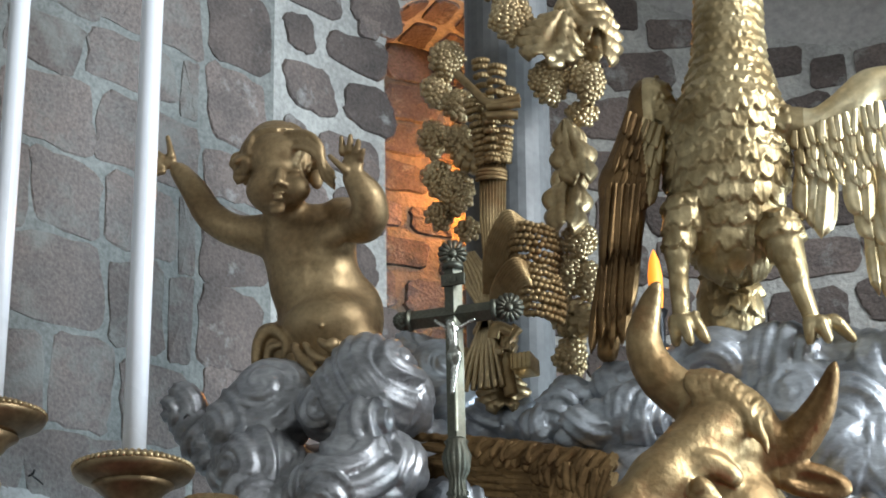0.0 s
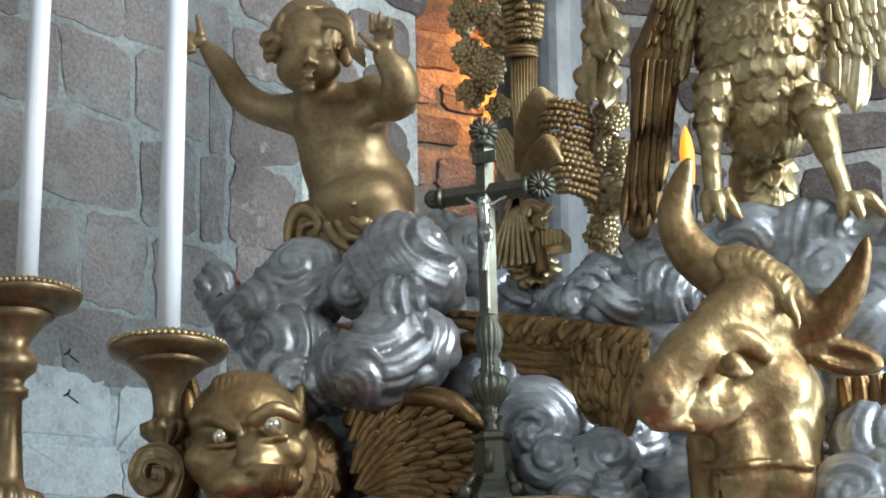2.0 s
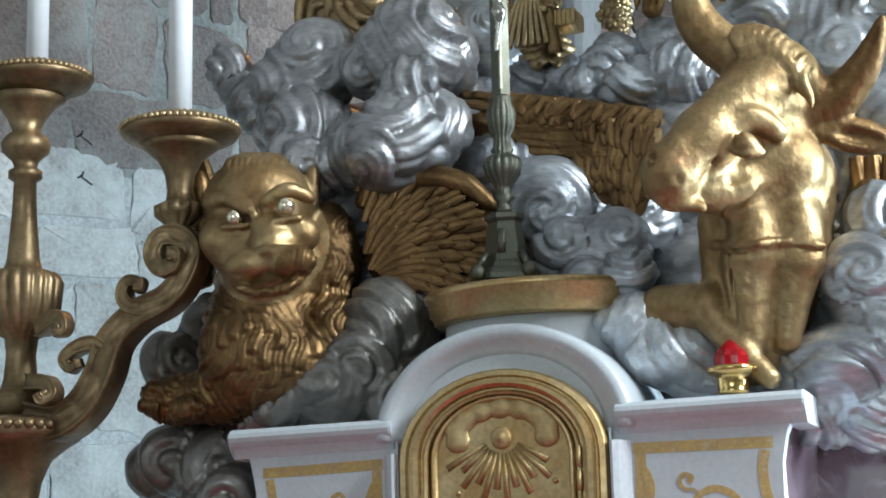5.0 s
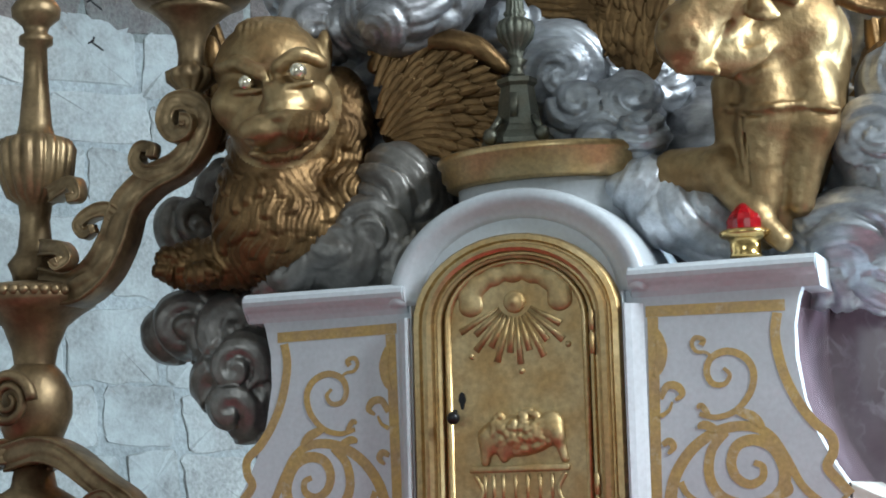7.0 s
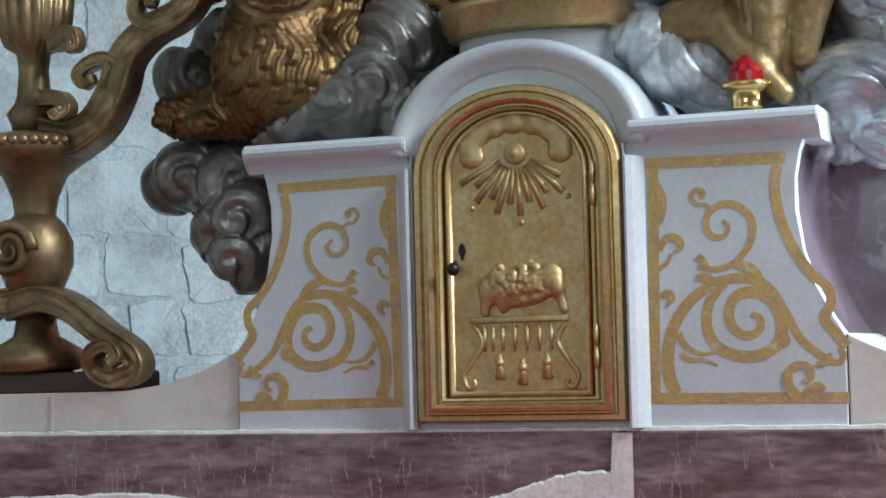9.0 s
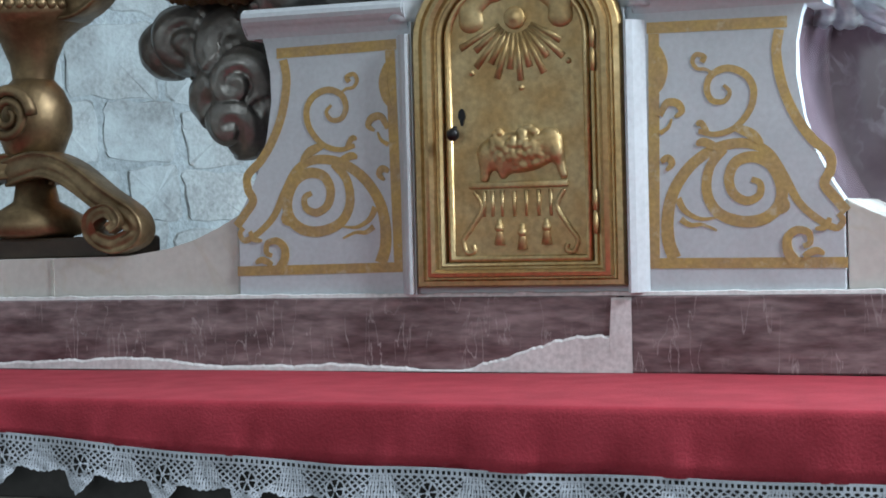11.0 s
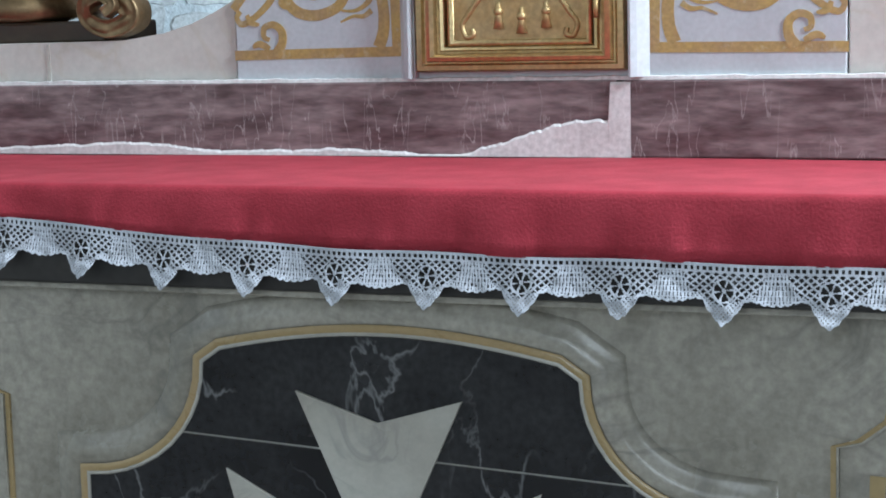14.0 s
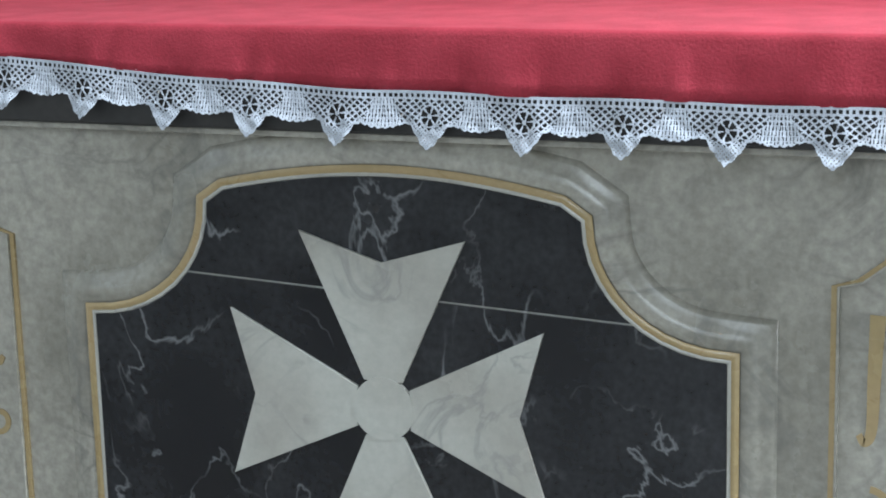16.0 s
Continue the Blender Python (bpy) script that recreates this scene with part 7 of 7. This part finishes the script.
def scroll_arm(bm, pts, r0, r1, flat=1.3):
    """A sawn scroll: flat carved face with raised rims and leaf ridges, deep sides."""
    n, rings = len(pts), []
    for i, p in enumerate(pts):
        t = i / (n - 1)
        d = (Vector(pts[min(i + 1, n - 1)]) - Vector(pts[max(i - 1, 0)])).normalized()
        side = d.cross(Vector((0, -1, 0))).normalized()
        up = side.cross(d).normalized()
        r = r0 + (r1 - r0) * t
        leaf = 0.30 * abs(math.sin(t * n * 0.33)) ** 0.6
        skew = 0.45 * math.sin(t * n * 0.33)
        sect = ((-1.0, 0.55), (-0.93, 0.72), (-0.78, 0.72), (-0.66, 0.50), (-0.30 + skew * 0.4, 0.50 + 0.4 * leaf), (skew * 0.6, 0.52 + leaf), (0.34 + skew * 0.4, 0.50 + 0.3 * leaf), (0.66, 0.50), (0.78, 0.72), (0.93, 0.72), (1.0, 0.55), (1.0, -flat), (0.85, -flat - 0.15), (-0.85, -flat - 0.15), (-1.0, -flat))
        rings.append([bm.verts.new(Vector(p) + side * (r * u) + up * (r * w)) for u, w in sect])
    m = len(rings[0])
    for a, c in zip(rings, rings[1:]):
        for k in range(m):
            bm.faces.new((a[k], a[(k + 1) % m], c[(k + 1) % m], c[k]))
    bm.faces.new(rings[0][::-1])
    bm.faces.new(rings[-1])
    return bm


bm = bmesh.new()
path = [(-0.907, 0.060, 1.628), (-0.835, 0.050, 1.615), (-0.777, 0.040, 1.642), (-0.742, 0.040, 1.694), (-0.719, 0.040, 1.752), (-0.673, 0.040, 1.791), (-0.611, 0.040, 1.817), (-0.575, 0.040, 1.856), (-0.564, 0.040, 1.897), (-0.590, 0.040, 1.925), (-0.623, 0.035, 1.922), (-0.634, 0.030, 1.894), (-0.616, 0.025, 1.867), (-0.590, 0.020, 1.870), (-0.585, 0.015, 1.886), (-0.597, 0.010, 1.888)]
scroll_arm(bm, spline(path, 10), 0.0317, 0.0115)
part("arm", bm, GOLD_WOOD, stand, "S-shaped carved arm", True)
for pts in ([(-0.730, 0.040, 1.728), (-0.753, 0.030, 1.747), (-0.787, 0.030, 1.743), (-0.811, 0.030, 1.725), (-0.801, 0.030, 1.708), (-0.779, 0.020, 1.714)], [(-0.645, 0.040, 1.801), (-0.679, 0.030, 1.807), (-0.695, 0.030, 1.829), (-0.686, 0.030, 1.851), (-0.658, 0.020, 1.846), (-0.657, 0.015, 1.830)], [(-0.883, 0.050, 1.788), (-0.828, 0.030, 1.801), (-0.810, 0.020, 1.777), (-0.827, 0.015, 1.771)], [(-0.893, 0.040, 1.691), (-0.845, 0.020, 1.684), (-0.823, 0.010, 1.664), (-0.837, 0.000, 1.652), (-0.843, -0.005, 1.663)]):
    bm = bmesh.new()
    scroll_arm(bm, spline(pts, 8), 0.0154, 0.0082, 1.6)
    part("scroll_leaf", bm, GOLD_WOOD, stand, "", True)
# foot: volute drum over spreading scrolls
bm = bmesh.new()
v0 = Vector((-0.937, 0.080, 1.428))
lathe(bm, [(0.0247, -0.0873), (0.0514, -0.0719), (0.0678, -0.0308), (0.0678, 0.0103), (0.0534, 0.0411), (0.0370, 0.0596)], tuple(v0), 32)
part("volute_drum", bm, GOLD_WOOD, stand, "", True)
sp = Vector((-0.932, 0.000, 1.419))
bm = bmesh.new()
tube(bm, [(x, sp.y - 0.008, z) for x, z in spiral(sp.x, sp.z, 0.0493, 0.0082, 0, 2.2, 60)], lambda t: 0.0113 - 0.0062 * t, 8)
part("volute", bm, GOLD_WOOD, stand, "", True)
for side in (1, -1):
    bm = bmesh.new()
    pts = [(-0.975, 0.060, 1.322), (-0.895, 0.030, 1.334), (-0.831, 0.020, 1.317), (-0.757, 0.010, 1.270), (-0.701, 0.010, 1.235), (-0.693, 0.010, 1.206), (-0.735, 0.010, 1.191), (-0.774, 0.010, 1.208), (-0.771, 0.000, 1.237), (-0.738, -0.005, 1.249), (-0.717, -0.010, 1.231), (-0.731, -0.014, 1.217)]
    if side < 0:
        pts = [(2 * S.x - p[0], p[1] + 0.03, p[2]) for p in pts]
    scroll_arm(bm, spline(pts, 8), 0.0247, 0.0092, 1.9)
    part("scroll_foot", bm, GOLD_WOOD, stand, "scrolled foot", True)
bm = bmesh.new()
fl = Vector((-0.943, 0.080, 1.175))
box(bm, fl.x - 0.19, fl.x + 0.19, 0.02, 0.2, 1.1665, 1.205, 0.006)
part("base_block", bm, mat("dark_walnut", (0.045, 0.028, 0.015), 0.5, 0, (0.02, 0.014, 0.01), 12, 0.8, 90, 0.3), stand, "dark wooden block")
bm = bmesh.new()
lathe(bm, [(0.0616, 1.205 - v0.z), (0.0924, 1.215 - v0.z), (0.0822, 1.245 - v0.z), (0.0411, 1.27 - v0.z), (0.0267, -0.0822)], tuple(v0), 24)
part("foot_core", bm, GOLD_WOOD, stand, "", True)


def candle(foot, r, h):
    c = thing("candle", "tall white wax candle standing in a gilded drip dish", "candle", "altar candles")
    part("wax", lathe(bmesh.new(), [(r, 0), (r, h * 0.3), (r * 0.985, h * 0.6), (r, h - 0.01), (r * 0.9, h - 0.003), (r * 0.5, h), (0, h - 0.004)], tuple(foot), 28), CANDLE, c, "", True)
    part("wick", lathe(bmesh.new(), [(0.0012, h - 0.006), (0.001, h + 0.012)], tuple(foot), 6), BLACK_IRON, c)
    part("candle_ring", lathe(bmesh.new(), [(r * 1.02, 0.0), (r * 1.5, 0.001), (r * 1.55, 0.008), (r * 1.02, 0.010)], tuple(foot), 24), GOLD_WOOD, c, "gilded socket ring", True)
    return c


candle(D1, 0.0205, 1.25)
candle(D2, 0.0212, 1.2)

# lamp behind the eagle, and iron hooks in the wall
lampb = thing("bare_lamp", "glowing orange lamp bulb standing behind the altarpiece", "lamp")
glow = bpy.data.materials.new("orange_glow")
glow.use_nodes = True
gb = glow.node_tree.nodes["Principled BSDF"]
gb.inputs["Base Color"].default_value = (0.9, 0.35, 0.05, 1)
gb.inputs["Emission Color"].default_value, gb.inputs["Emission Strength"].default_value = (1.0, 0.30, 0.02, 1), 1.3
lp = Vector((0.104, 1.200, 2.810))
part("bulb", lathe(bmesh.new(), [(0.012, -0.10), (0.016, -0.06), (0.017, -0.01), (0.012, 0.025), (0.005, 0.045), (0.0, 0.055)], tuple(lp), 20), glow, lampb, "orange glass bulb", True)
part("lamp_stand", lathe(bmesh.new(), [(0.06, -lp.z + 0.001), (0.06, -lp.z + 0.03), (0.015, -lp.z + 0.05), (0.015, -0.12), (0.025, -0.10)], tuple(lp), 12), BLACK_IRON, lampb, "thin black stand", True)
for c in ((-1.035, 0.420, 2.257), (-1.032, 0.420, 2.170)):
    bm = bmesh.new()
    p = Vector(c)
    tube(bm, spline([p + Vector((-0.012, 0.06, -0.002)), p + Vector((0, 0, 0)), p + Vector((0.008, -0.008, 0.001)), p + Vector((0.011, -0.009, 0.008))]), 0.0022, 6)
    tube(bm, [p + Vector((-0.007, -0.002, -0.002)), p + Vector((0.007, -0.005, 0.001))], 0.0022, 6)
    tagged(part("wall_hook", bm, BLACK_IRON), "small black iron hook driven into the wall", "hook", "wall hooks")


# ---------------------------------------------------------------- the single stones of the walls
rng = random.Random(11)
# lower courses lighter than the upper ones: painted window light
courses(on_arc, -1.15, -0.22, 0.9, 2.23, (0.12, 0.22), (0.13, 0.30), 0.013, rng, STONE_LIT, flank, None, 0.003, 0.14, 1.0)
courses(on_arc, -1.15, -0.22, 2.25, 3.9, (0.13, 0.24), (0.16, 0.34), 0.014, rng, STONE_PALE, flank, None, 0.003, 0.16, 1.0)
courses(on_arc, -0.21, -0.01, 0.9, 3.9, (0.15, 0.24), (0.30, 0.31), 0.016, rng, STONE, flank, None, 0.004, 0.18, 1.0)
courses(on_arc, 0.02, 0.46, 1.0, 4.15, (0.14, 0.175), (0.16, 0.30), 0.031, rng, STONE, apse, lambda s, z: in_niche(s, z, 0.02) or z > spring(s) - 0.19, 0.008, 0.30)
courses(on_arc, 0.80, 2.75, 1.0, 4.15, (0.12, 0.18), (0.14, 0.28), 0.020, rng, STONE, apse, lambda s, z: in_niche(s, z, 0.02) or z > spring(s) - 0.19, 0.008, 0.26)
def soffit(s, z, out=0.0):
    """s along the niche's arch from its right spring, z into the wall."""
    half = (NICHE[1] - NICHE[0]) / 2 - out
    a = s * 2 / (NICHE[1] - NICHE[0])
    return on_arc((NICHE[0] + NICHE[1]) / 2 + half * math.cos(a), NICHE[2] + half * math.sin(a), -z)


def jamb(s, z, out=0.0):
    """The niche's cheek: s into the wall, z up."""
    return on_arc(NICHE[0] + out, z, -s)


for k in range(7):
    for z in (0.075, 0.225):
        stone(soffit, (k + 0.5) * 0.102, z, 0.080, 0.125, rng, STONE, apse, 0.008, "stone", 0.2, 0.7)
for k in range(14):
    stone(jamb, 0.15, 1.95 + 0.128 * k, 0.26, 0.105, rng, STONE, apse, 0.008, "stone", 0.2, 0.7)
s = 0.0
while s < 2.75:                                    # the course of long blocks under the vault
    w = rng.uniform(0.12, 0.17)
    stone(on_arc, s + w / 2, spring(s + w / 2) - 0.062, w - 0.022, 0.098, rng, STONE, apse, 0.008, "stone", 0.16, 0.5)
    s += w
for k in range(9):                                 # wedge blocks of the niche's arch
    a = math.pi * (k + 0.5) / 9
    stone(on_arc, (NICHE[0] + NICHE[1]) / 2 + 0.285 * math.cos(a), NICHE[2] + 0.285 * math.sin(a), 0.070, 0.075, rng, STONE, apse, 0.010, "stone", 0.2, 0.6)
courses(behind, NICHE[0] - 0.3, NICHE[1] + 0.3, 1.2, 4.8, (0.11, 0.15), (0.13, 0.22), 0.024, rng, STONE, recess, None, 0.012, 0.22)
